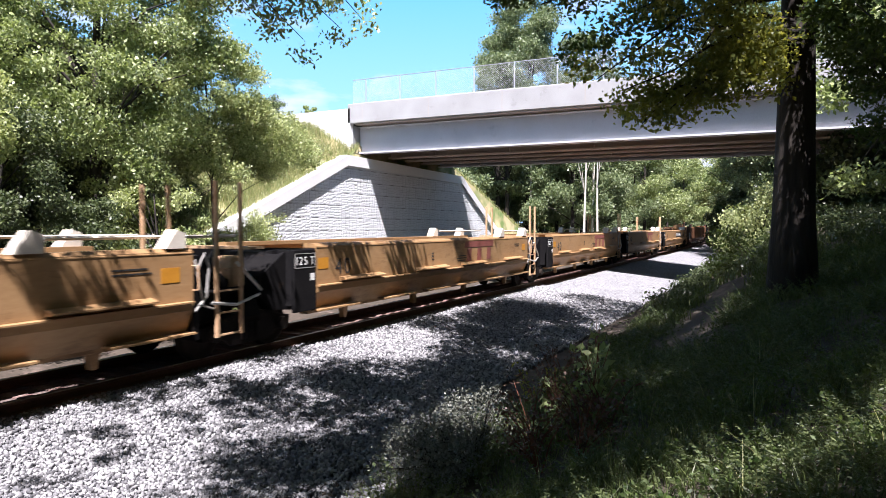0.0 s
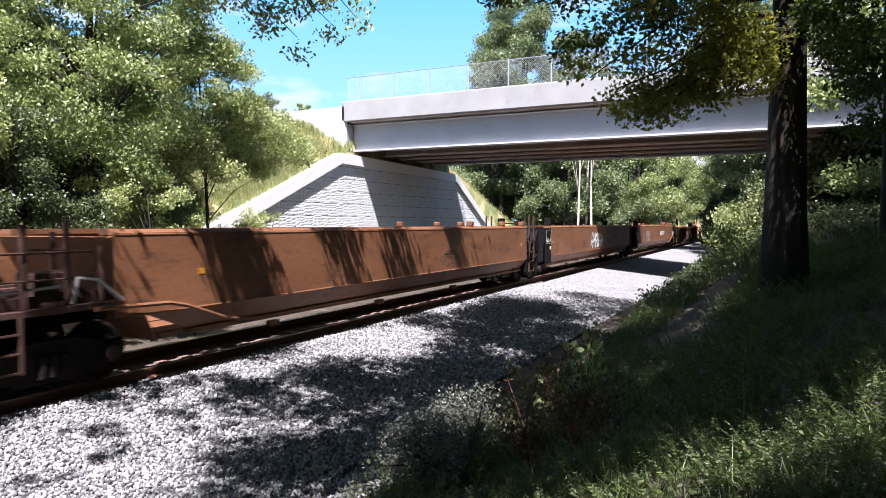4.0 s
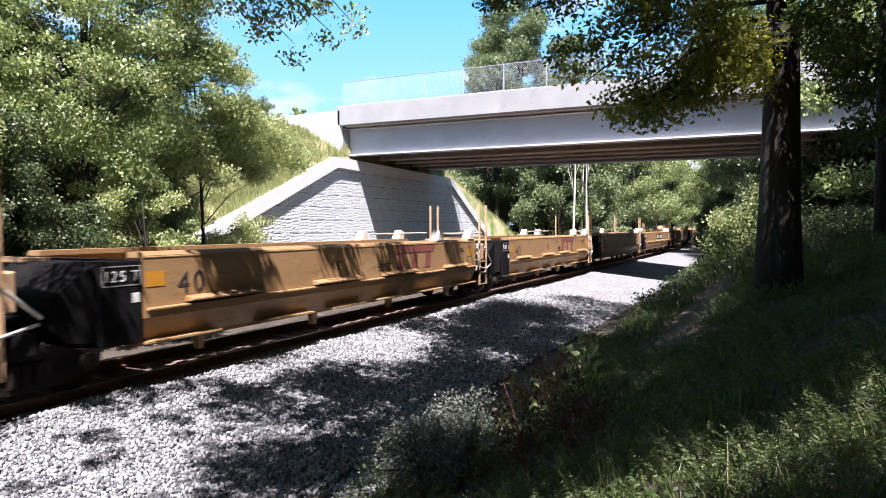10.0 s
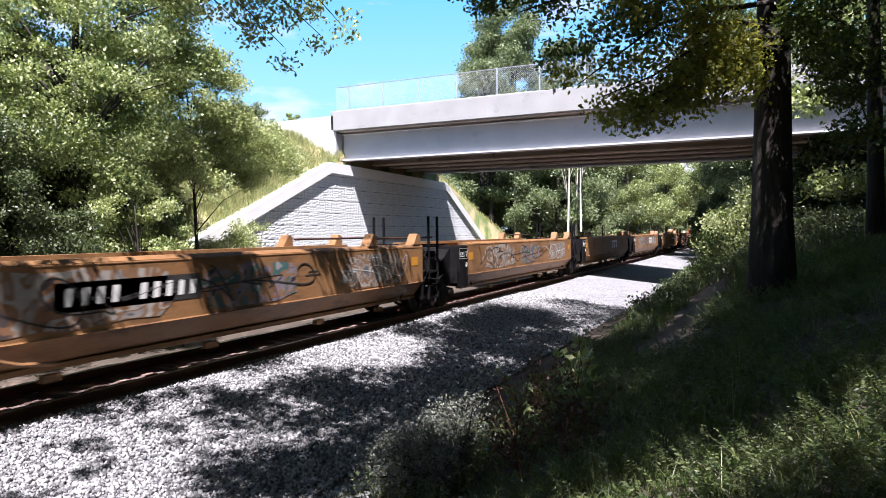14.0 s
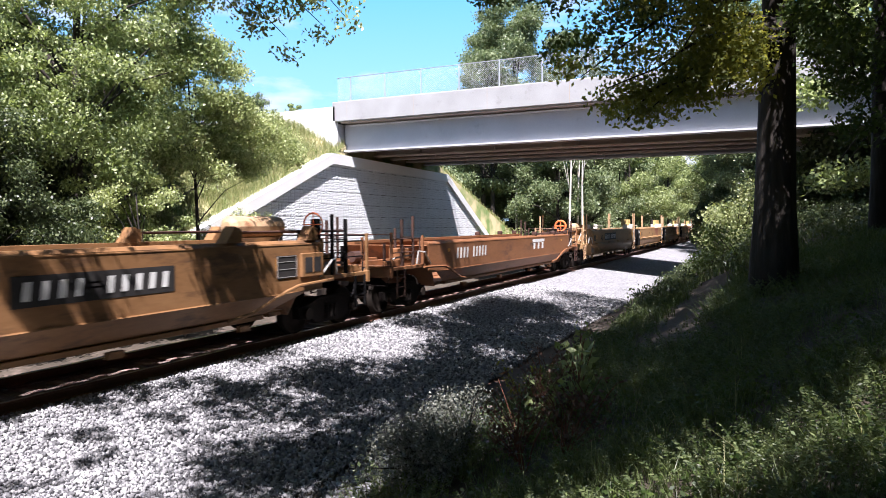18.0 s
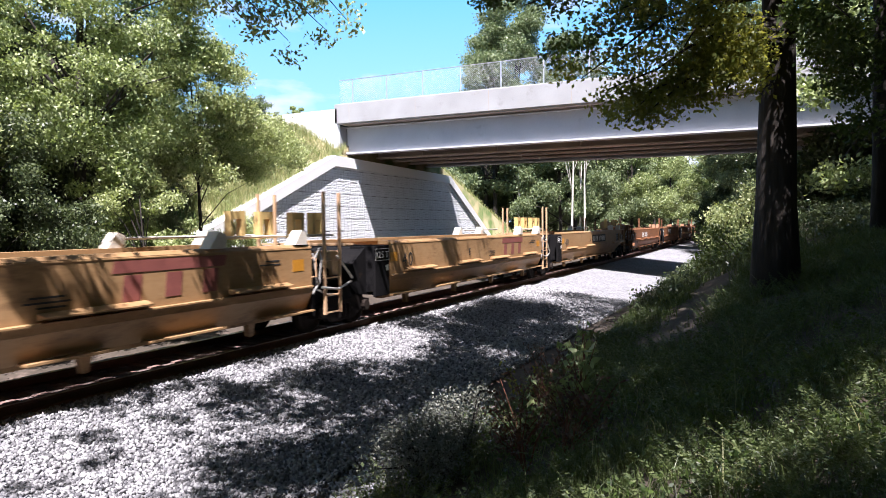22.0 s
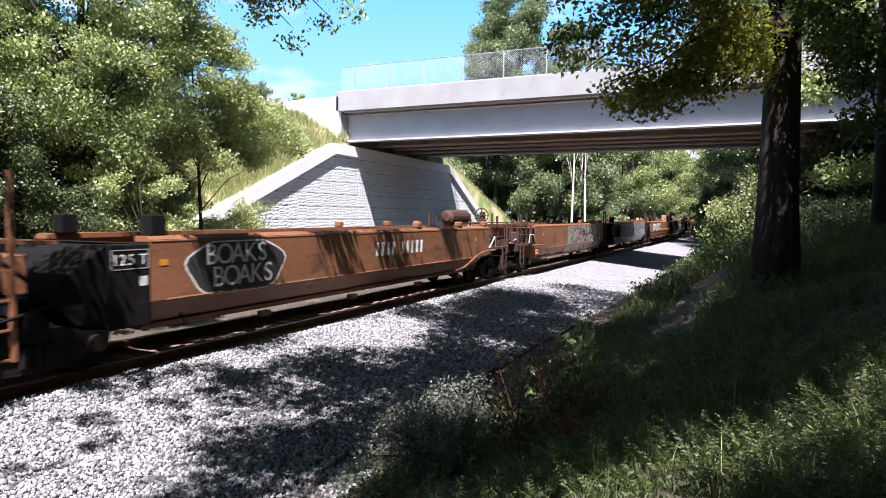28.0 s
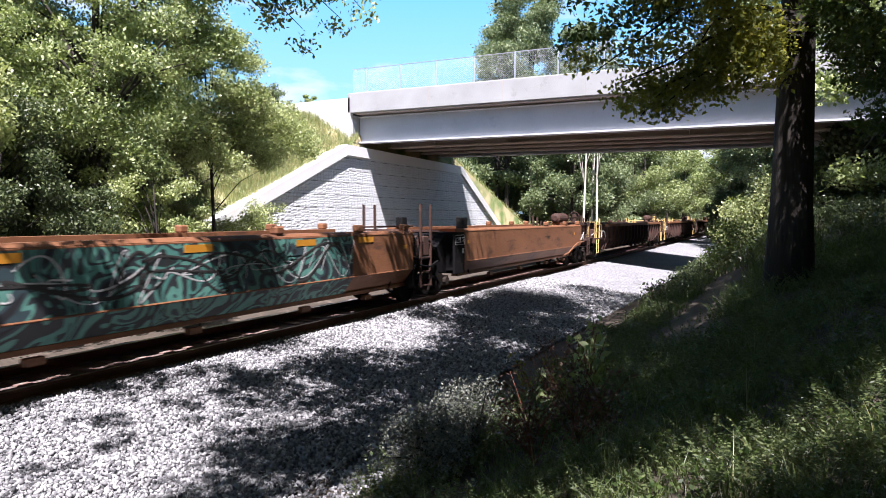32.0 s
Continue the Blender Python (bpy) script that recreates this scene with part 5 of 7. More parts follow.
def left_wood():
    """Broad-leaved trees and scrub on the far side of the track."""
    g = "trees across the track"
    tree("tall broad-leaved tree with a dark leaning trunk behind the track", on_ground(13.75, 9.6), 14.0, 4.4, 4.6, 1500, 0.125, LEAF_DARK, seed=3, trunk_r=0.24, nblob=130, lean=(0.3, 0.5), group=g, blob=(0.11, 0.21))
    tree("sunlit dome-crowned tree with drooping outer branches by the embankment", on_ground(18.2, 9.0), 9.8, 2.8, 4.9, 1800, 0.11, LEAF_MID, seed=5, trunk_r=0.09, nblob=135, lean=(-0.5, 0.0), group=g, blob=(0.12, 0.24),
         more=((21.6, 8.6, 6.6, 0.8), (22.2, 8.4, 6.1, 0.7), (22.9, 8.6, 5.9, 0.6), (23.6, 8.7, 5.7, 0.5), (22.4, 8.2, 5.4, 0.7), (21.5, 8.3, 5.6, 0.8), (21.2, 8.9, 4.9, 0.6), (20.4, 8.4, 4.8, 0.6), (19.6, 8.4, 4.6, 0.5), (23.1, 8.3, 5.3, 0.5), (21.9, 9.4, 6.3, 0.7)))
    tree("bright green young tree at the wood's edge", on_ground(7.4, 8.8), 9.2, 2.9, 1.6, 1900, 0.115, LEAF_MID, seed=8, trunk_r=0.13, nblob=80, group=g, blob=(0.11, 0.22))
    tree("bright green young tree at the wood's edge", on_ground(9.6, 7.6), 6.4, 2.0, 1.2, 2000, 0.105, LEAF_SHADE, seed=9, trunk_r=0.09, nblob=34, group=g)
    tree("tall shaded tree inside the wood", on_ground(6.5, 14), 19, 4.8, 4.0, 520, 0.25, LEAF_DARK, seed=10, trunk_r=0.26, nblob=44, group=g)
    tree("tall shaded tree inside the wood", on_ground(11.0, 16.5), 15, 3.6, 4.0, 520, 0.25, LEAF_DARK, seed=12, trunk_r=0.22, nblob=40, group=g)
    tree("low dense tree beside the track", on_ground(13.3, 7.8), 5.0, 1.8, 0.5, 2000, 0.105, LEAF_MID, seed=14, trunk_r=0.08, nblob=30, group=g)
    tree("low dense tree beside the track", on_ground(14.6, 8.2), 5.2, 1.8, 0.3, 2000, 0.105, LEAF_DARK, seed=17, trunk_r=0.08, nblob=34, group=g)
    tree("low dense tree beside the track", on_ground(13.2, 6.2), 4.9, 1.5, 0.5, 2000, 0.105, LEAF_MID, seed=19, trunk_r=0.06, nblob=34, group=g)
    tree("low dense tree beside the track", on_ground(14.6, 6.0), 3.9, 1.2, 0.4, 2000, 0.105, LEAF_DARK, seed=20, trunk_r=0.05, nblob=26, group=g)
    tree("low dense tree beside the track", on_ground(11.4, 6.8), 4.0, 1.6, 0.2, 2000, 0.105, LEAF_SHADE, seed=15, trunk_r=0.07, nblob=26, group=g)
    tree("low dense tree beside the track", on_ground(8.2, 6.6), 4.4, 1.7, 0.2, 2000, 0.105, LEAF_SHADE, seed=16, trunk_r=0.07, nblob=26, group=g)
    deep = tree("shaded tree in the depth of the wood", on_ground(15.2, 14.2), 9.6, 3.0, 0.4, 700, 0.2, LEAF_SHADE, seed=18, trunk_r=0.16, nblob=90, group=g, blob=(0.14, 0.26))
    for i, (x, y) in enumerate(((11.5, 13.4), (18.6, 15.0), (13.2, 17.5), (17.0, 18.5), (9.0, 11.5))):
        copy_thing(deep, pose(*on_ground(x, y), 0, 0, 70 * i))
    for x, y, h, sd in ((13.0, 10.6, 9.0, 22), (14.9, 10.2, 8.2, 23), (15.7, 10.8, 8.8, 24), (12.3, 9.6, 8.5, 25), (16.6, 11.0, 8.0, 26)):
        tree("slim dark-trunked tree at the wood's edge", on_ground(x, y), h, 1.5, h * 0.62, 1500, 0.12, LEAF_DARK, seed=sd, trunk_r=0.1, nblob=22, group=g)
    tall = tree("tall thin-crowned tree in the wood", on_ground(7.5, 15.5), 17, 4.0, 7.0, 700, 0.17, LEAF_DARK, seed=21, trunk_r=0.2, nblob=55, group=g, blob=(0.12, 0.22))
    for i, (x, y) in enumerate(((4.0, 22), (9, 23), (2, 14), (7.0, 18), (-4, 12))):
        copy_thing(tall, pose(*on_ground(x, y), 0, 0, 50 + 70 * i))


def far_wood():
    """Woods beyond the bridge and along the line."""
    g = "trees of the wood beyond the bridge"
    a = tree("tall leafy tree of the wood along the track", on_ground(66, 17), 17, 4.6, 3.0, 330, 0.3, LEAF_FAR, seed=31, trunk_r=0.25, nblob=44, group=g)
    b = tree("leafy tree with a dense low crown along the track", on_ground(78, 11), 13, 4.6, 0.6, 450, 0.26, LEAF_FAR, seed=33, trunk_r=0.22, nblob=44, group=g)
    c = tree("dark tall tree of the wood along the track", on_ground(72, -14), 19, 5.0, 2.0, 330, 0.3, LEAF_DARK, seed=35, trunk_r=0.28, nblob=46, group=g)
    r = random.Random(9)
    spots = []
    for x in range(68, 200, 9):
        for y, k in ((9.5, b), (15, a), (22, c), (-9.2, b), (-15, c), (-22, a)):
            if x > 120 and abs(y) > 16:
                continue
            if x < 90 and y == 22:
                k = b
            spots.append((x + r.uniform(-3, 3), y + r.uniform(-1.2, 1.2), k))
    # the line is closed in by crowns at the end of the view
    arch = tree("tall tree leaning over the track", on_ground(84, -6.2), 17, 5.0, 5.0, 330, 0.3, LEAF_DARK, seed=37, trunk_r=0.25, nblob=48, group=g)
    spots += [(92, 6.0, arch), (101, -5.6, arch), (109, 5.4, arch), (118, -5.2, arch), (128, 5.2, arch), (140, -5.2, arch), (152, 5.2, arch), (76, 19, b), (84, 24, b), (93, 28, a), (100, 33, a), (70, 21.5, b), (108, 36, a)]
    for x, y, what in spots:
        s = 1.0 if what is arch else r.uniform(0.8, 1.12)
        copy_thing(what, pose(*on_ground(x, y), 0, 0, r.uniform(0, 360)) @ Matrix.Diagonal((s, s, s, 1)))
    for x, y, s in ((55.5, 40, 0.58), (60, 47, 0.5)):
        copy_thing(a, pose(*on_ground(x, y), 0, 0, 40) @ Matrix.Diagonal((s, s, s, 1)))
    # slim pale trunks beside the line
    for x, y, ln in ((60.0, 5.9, 0.5), (62.5, 5.2, -0.4), (66, 6.6, 0.2), (67, 13.6, 0.1)):
        tree("slim pale-barked tree beyond the bridge", on_ground(x, y), 13.5, 1.8, 10.5, 300, 0.25, LEAF_FAR, BIRCH, seed=int(x), trunk_r=0.14, nblob=12, lean=(ln, 0), group="pale-barked trees")
    # crowns rising behind the bridge deck
    tree("big leafy tree rising behind the bridge", on_ground(70, 14.9), 28, 5.4, 8.0, 700, 0.26, LEAF_FAR, seed=41, trunk_r=0.4, nblob=70, group=g)
    tree("big leafy tree rising behind the bridge", on_ground(74, 9.3), 24.5, 4.8, 9.0, 600, 0.26, LEAF_FAR, seed=43, trunk_r=0.35, nblob=50, group=g)
    tree("big leafy tree rising behind the bridge", on_ground(66, -9), 22, 6.0, 8.0, 420, 0.28, LEAF_FAR, seed=42, trunk_r=0.4, nblob=60, group=g)
    # lone pine far down the road
    tree("lone dark pine far beyond the road", on_ground(78.8, 53), 19.4, 1.9, 15.0, 900, 0.3, LEAF_DARK, seed=44, trunk_r=0.16, nblob=14)


def limb_spray(wood, blobs, p, q, rng, sag=0.3, r=0.04, k=10, size=(0.25, 0.5), from_=0.3):
    """A bending limb from p to q with leaf clumps along its outer part."""
    p, q = Vector(p), Vector(q)
    pts = []
    for i in range(6):
        a = i / 5
        pts.append(p.lerp(q, a) + Vector((rng.uniform(-0.1, 0.1), rng.uniform(-0.1, 0.1), sag * math.sin(math.pi * a) + rng.uniform(-0.06, 0.06))))
    tube(wood, pts, [r * (1 - 0.85 * i / 5) for i in range(6)], 6)
    for i in range(k):
        a = from_ + (1 - from_) * i / (k - 1)
        m = p.lerp(q, a)
        blobs.append((m.x + rng.uniform(-0.3, 0.3), m.y + rng.uniform(-0.3, 0.3), m.z + sag * math.sin(math.pi * a) + rng.uniform(-0.28, 0.15), rng.uniform(*size)))


def sun_gap(x, y, z, r):
    """True where a clump would shade one of the open sunny stretches of the line."""
    gx, gy = x + 0.53 * (z + 0.6), y + 0.25 * (z + 0.6)
    for cx, cy, rx, ry in ((4.8, -3.3, 1.1, 1.35), (11.8, -1.9, 1.4, 0.8), (6.0, -7.1, 0.5, 0.4), (9.0, -1.7, 1.5, 0.3)):
        if ((gx - cx) / (rx + r * 0.7)) ** 2 + ((gy - cy) / (ry + r * 0.7)) ** 2 < 1:
            return True
    # over the rails only a few clumps reach out
    if gy + r * 0.6 > -1.4 and gx > 5.2 and int(gx * 0.95) % 3:
        return True
    return gx + r > 26.5 and gy > -9.5


def spray_gap(x, y, z, r):
    """True where a clump would shade the sun-toned sprays of the oak."""
    h = z - 4.6
    return h > 0.9 and math.hypot(x - 9.6 + 0.53 * h, y + 9.1 + 0.25 * h) < 1.2 + r * 0.6


def bank_gap(x, y, z, r):
    """True where a clump would shade the sunny grass close to the viewpoint."""
    gx, gy = x + 0.53 * (z - 0.7), y + 0.25 * (z - 0.7)
    for cx, cy, rx, ry in ((4.35, -9.75, 0.5, 0.25), (4.6, -10.25, 0.4, 0.3), (5.9, -10.9, 1.0, 0.35), (6.1, -9.4, 0.25, 0.05), (6.3, -8.1, 0.3, 0.15), (5.9, -7.2, 0.5, 0.4)):
        if ((gx - cx) / (rx + r * 0.45)) ** 2 + ((gy - cy) / (ry + r * 0.45)) ** 2 < 1:
            return True
    return False


def near_trees():
    """The big tree on the bank, its neighbours, and the tree whose limbs hang in from the left."""
    big = tagged(new("tree"), "big dark-barked oak on the grassy bank", "tree", "trees on the bank")
    ox, oy, oz = on_ground(11.75, -10.27)
    big.location = (ox, oy, oz)
    bm = B()
    rng = np.random.default_rng(51)
    blobs = []
    for i in range(88):
        a, q = rng.uniform(0, 2 * math.pi), math.sqrt(rng.uniform(0.02, 1))
        x, y = 9.0 * q * math.cos(a) - 0.9, 5.6 * q * math.sin(a) + 0.9
        floor_z = 2.39 + 0.36 * math.hypot(x + ox, y + oy + 10.05) - oz + 1.3
        z = min(13.5, max(6.4, floor_z) + rng.uniform(0, 4.0))
        rr = rng.uniform(0.8, 1.4)
        if sun_gap(x + ox, y + oy, z + oz, rr) or bank_gap(x + ox, y + oy, z + oz, rr) or spray_gap(x + ox, y + oy, z + oz, rr):
            continue
        blobs.append((x, y, z, rr))
    limbs(bm, (0, 0, 0), (-0.15, 0.05, 11.5), 0.335, [], random.Random(5), (1, 2), 16)
    for b in blobs[:14]:
        s = Vector((-0.05, 0.05, rng.uniform(4.6, 8.5)))
        t = Vector(b[:3])
        mid = s.lerp(t, 0.5) + Vector((rng.uniform(-0.4, 0.4), rng.uniform(-0.4, 0.4), rng.uniform(-0.3, 0.6)))
        tube(bm, [s, s.lerp(mid, 0.5) + Vector((0, 0, 0.15)), mid, mid.lerp(t, 0.5) + Vector((0, 0, -0.1)), t], [0.1, 0.075, 0.05, 0.03, 0.012], 6)
    part("trunk", bm, BARK, big, smooth=True)
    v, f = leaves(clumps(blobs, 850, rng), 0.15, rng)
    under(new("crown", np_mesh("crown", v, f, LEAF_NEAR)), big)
    # low limbs that hang between the eye and the bridge: dark ones above, sun-toned ones below
    wood, dark, gold = B(), [], []
    here = lambda x, y, z: (x - ox, y - oy, z - oz)
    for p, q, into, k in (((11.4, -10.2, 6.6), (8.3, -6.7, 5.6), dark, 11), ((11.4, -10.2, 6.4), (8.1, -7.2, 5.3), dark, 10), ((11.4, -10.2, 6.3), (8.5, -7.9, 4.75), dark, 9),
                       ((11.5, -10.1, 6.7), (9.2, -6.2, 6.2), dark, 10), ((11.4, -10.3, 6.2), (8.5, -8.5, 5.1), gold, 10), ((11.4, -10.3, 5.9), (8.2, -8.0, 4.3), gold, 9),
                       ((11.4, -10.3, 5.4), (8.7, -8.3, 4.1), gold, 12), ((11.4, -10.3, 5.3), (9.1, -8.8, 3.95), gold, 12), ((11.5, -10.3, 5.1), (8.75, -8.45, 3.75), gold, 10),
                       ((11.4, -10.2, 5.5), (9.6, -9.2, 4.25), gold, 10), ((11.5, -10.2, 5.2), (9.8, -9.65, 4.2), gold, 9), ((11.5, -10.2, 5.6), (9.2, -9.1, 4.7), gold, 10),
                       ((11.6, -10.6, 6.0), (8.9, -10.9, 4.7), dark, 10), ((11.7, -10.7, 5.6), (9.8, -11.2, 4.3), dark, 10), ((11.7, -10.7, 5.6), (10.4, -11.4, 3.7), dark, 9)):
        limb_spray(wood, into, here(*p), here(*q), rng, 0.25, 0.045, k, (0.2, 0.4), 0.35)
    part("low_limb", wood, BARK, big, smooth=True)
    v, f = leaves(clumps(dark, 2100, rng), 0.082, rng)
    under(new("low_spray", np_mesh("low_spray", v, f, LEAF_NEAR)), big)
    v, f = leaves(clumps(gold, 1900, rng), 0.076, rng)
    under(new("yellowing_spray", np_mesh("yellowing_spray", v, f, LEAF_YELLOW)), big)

    # tree to the left of the camera; only its outer twigs hang into view
    left = tagged(new("tree"), "tall oak beside the track with overhanging twigs", "tree", "trees on the bank")
    lx, ly, lz = on_ground(-7.6, -7.2)
    left.location = (lx, ly, lz)
    blobs = []
    for i in range(155):
        a, q = rng.uniform(0, 2 * math.pi), math.sqrt(rng.uniform(0.0, 1))
        wx, wy = 7.2 + 8.5 * q * math.cos(a), -5.4 + 3.5 * q * math.sin(a)
        zmin = 2.39 + 0.40 * math.hypot(wx, wy + 10.05) + 1.1
        wz, rr = max(7.5, zmin) + 0.8 + rng.uniform(0, 2.2), rng.uniform(0.4, 0.95)
        if not sun_gap(wx, wy, wz, rr) and not bank_gap(wx, wy, wz, rr) and not spray_gap(wx, wy, wz, rr):
            blobs.append((wx - lx, wy - ly, wz - lz, rr))
    # unseen clumps of the outer crown, placed so that they dapple the stones
    for wx, wy, wz, rr in ((0.1, -3.57, 9.5, 0.45), (0.83, -3.58, 9.5, 0.5), (1.58, -3.99, 9.5, 0.55), (2.48, -4.1, 9.5, 0.5), (1.34, -5.1, 9.5, 0.4), (1.91, -5.85, 9.5, 0.5), (0.26, -4.97, 9.5, 0.35), (1.4, -7.37, 9.5, 0.5), (-0.72, -5.54, 9.5, 0.3), (0.5, -6.88, 9.5, 0.35)):
        for _ in range(5):
            blobs.append((wx - lx + rng.normal() * 0.5, wy - ly + rng.normal() * 0.3, wz - lz + rng.normal() * 0.4, rr * rng.uniform(0.3, 0.6)))
    bm = B()
    limbs(bm, (0, 0, 0), (1.0, 0.6, 12), 0.3, [b[:3] for b in sorted(blobs)[:5]], random.Random(8), (2, 1), 12)
    part("trunk", bm, BARK, left, smooth=True)
    v, f = leaves(clumps(blobs, 1150, rng), 0.155, rng)
    under(new("crown", np_mesh("crown", v, f, LEAF_NEAR)), left)
    wood, spray = B(), []
    here = lambda x, y, z: (x - lx, y - ly, z - lz)
    for p, q, k in (((5.5, -0.6, 8.2), (9.75, -2.1, 5.85), 12), ((6.0, -1.0, 8.3), (10.3, -3.1, 6.3), 13), ((6.0, -1.2, 8.2), (10.05, -2.7, 6.1), 12), ((5.5, -0.4, 7.9), (9.2, -1.7, 6.15), 11),
                    ((5.0, 0.0, 7.8), (8.6, -1.1, 6.3), 11), ((4.6, 0.2, 7.9), (8.0, -0.7, 6.6), 10), ((6.5, -1.2, 8.4), (9.9, -2.2, 6.5), 12)):
        limb_spray(wood, spray, here(*p), here(*q), rng, 0.25, 0.04, k, (0.22, 0.42), 0.35)
    part("twig", wood, BARK, left, smooth=True)
    v, f = leaves(clumps(spray, 700, rng), 0.095, rng)
    under(new("hanging_spray", np_mesh("hanging_spray", v, f, LEAF_DARK)), left)

    # further trees on the bank behind the big one
    g = "trees on the bank"
    tree("dark slender tree on the bank", on_ground(17.5, -15.8), 13, 3.4, 1.6, 420, 0.18, LEAF_NEAR, seed=61, trunk_r=0.16, nblob=44, group=g)
    tree("dark slender tree on the bank", on_ground(16.2, -12.3), 13, 2.4, 7.8, 500, 0.17, LEAF_NEAR, seed=62, trunk_r=0.17, nblob=10, group=g)
    tree("dark slender tree on the bank", on_ground(13.0, -15.6), 12, 3.0, 1.6, 420, 0.18, LEAF_NEAR, seed=63, trunk_r=0.14, nblob=40, group=g)
    tree("dark slender tree on the bank", on_ground(27.5, -14.5), 14, 3.8, 1.0, 420, 0.22, LEAF_DARK, seed=64, trunk_r=0.18, nblob=44, group=g)
    # unseen trees added behind the camera, their clumps placed to shade the bank
    for x, y, sd in ((-9.5, -13.4, 66), (8.0, -17.0, 67), (5.6, -15.3, 71)):
        tree("unseen tall shade tree added behind the viewpoint", on_ground(x, y), 14, 5.0, 6.5, 600, 0.24, LEAF_NEAR, seed=sd, trunk_r=0.25, nblob=32, group=g, gap=bank_gap)
    tree("unseen thin-crowned shade tree added behind the viewpoint", on_ground(0.2, -12.8), 13.5, 5.0, 7.0, 650, 0.22, LEAF_NEAR, seed=68, trunk_r=0.16, nblob=84, group=g, blob=(0.10, 0.2), gap=lambda x, y, z, r: bank_gap(x, y, z, r) or spray_gap(x, y, z, r),
         more=((0.22, -11.1, 10, 0.8), (-0.38, -10.9, 10, 0.7), (1.02, -11.3, 10, 0.8), (0.62, -11.8, 10, 0.6), (2.62, -13.2, 10, 0.8), (3.42, -13.5, 10, 0.8), (3.22, -12.7, 10, 0.7), (1.82, -12.0, 10.5, 0.6), (4.22, -13.8, 10, 0.9), (3.82, -13.1, 10.4, 0.8), (2.12, -13.9, 10, 0.9), (3.02, -14.2, 10, 0.9), (2.42, -12.6, 11, 0.7), (2.12, -12.2, 10, 0.8), (1.42, -12.3, 10, 0.7), (2.72, -12.9, 10.4, 0.7), (3.12, -12.1, 10, 0.7), (3.72, -12.5, 10, 0.7), (0.32, -12.1, 10, 0.6), (0.92, -12.3, 10.2, 0.7), (1.42, -12.6, 10, 0.6), (0.52, -12.4, 10.6, 0.5)))
    # the wood goes on behind the viewpoint with added, mostly unseen trees
    c = tree("dense tree of the wood behind the viewpoint", on_ground(-14, -19), 15, 4.6, 1.0, 330, 0.34, LEAF_DARK, seed=69, trunk_r=0.25, nblob=48, group=g)
    shrub = tree("dense shaded thicket tree behind the viewpoint", on_ground(-3, -17.5), 7.5, 3.2, 0.2, 420, 0.3, LEAF_SHADE, seed=70, trunk_r=0.12, nblob=90, group=g, blob=(0.2, 0.32))
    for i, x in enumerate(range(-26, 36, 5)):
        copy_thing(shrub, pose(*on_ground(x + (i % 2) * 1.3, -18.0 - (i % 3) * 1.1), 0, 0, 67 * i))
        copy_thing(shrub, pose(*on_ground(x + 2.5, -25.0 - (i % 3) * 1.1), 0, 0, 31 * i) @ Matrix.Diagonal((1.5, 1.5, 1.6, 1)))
    # shade-toned trees added to close gaps and darken the view down the line
    edge = tree("dense dark shrubby tree at the track's edge beyond the bridge", on_ground(62, -11.0), 7.0, 3.0, 0.2, 420, 0.3, LEAF_SHADE, seed=72, trunk_r=0.12, nblob=80, group=g, blob=(0.2, 0.32))
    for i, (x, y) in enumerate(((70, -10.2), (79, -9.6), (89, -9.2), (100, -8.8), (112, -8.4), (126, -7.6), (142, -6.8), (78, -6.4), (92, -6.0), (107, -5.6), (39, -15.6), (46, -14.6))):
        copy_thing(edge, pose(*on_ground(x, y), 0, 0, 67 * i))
    for i, y in enumerate(range(-14, 14, 5)):
        if abs(y) > 3:
            copy_thing(shrub, pose(*on_ground(-19.0 - i % 2, y), 0, 0, 53 * i))
    for i, (x, y) in enumerate(((-6, -21), (2, -22), (9.5, -23), (17, -21), (25, -20), (33, -20), (-20, -13), (-22, -4), (-24, 5), (-17, 11), (-10, 13), (42, -18), (50, -16), (-12, -27), (0, -29), (14, -29), (28, -27))):
        copy_thing(c, pose(*on_ground(x, y), 0, 0, 67 * i))


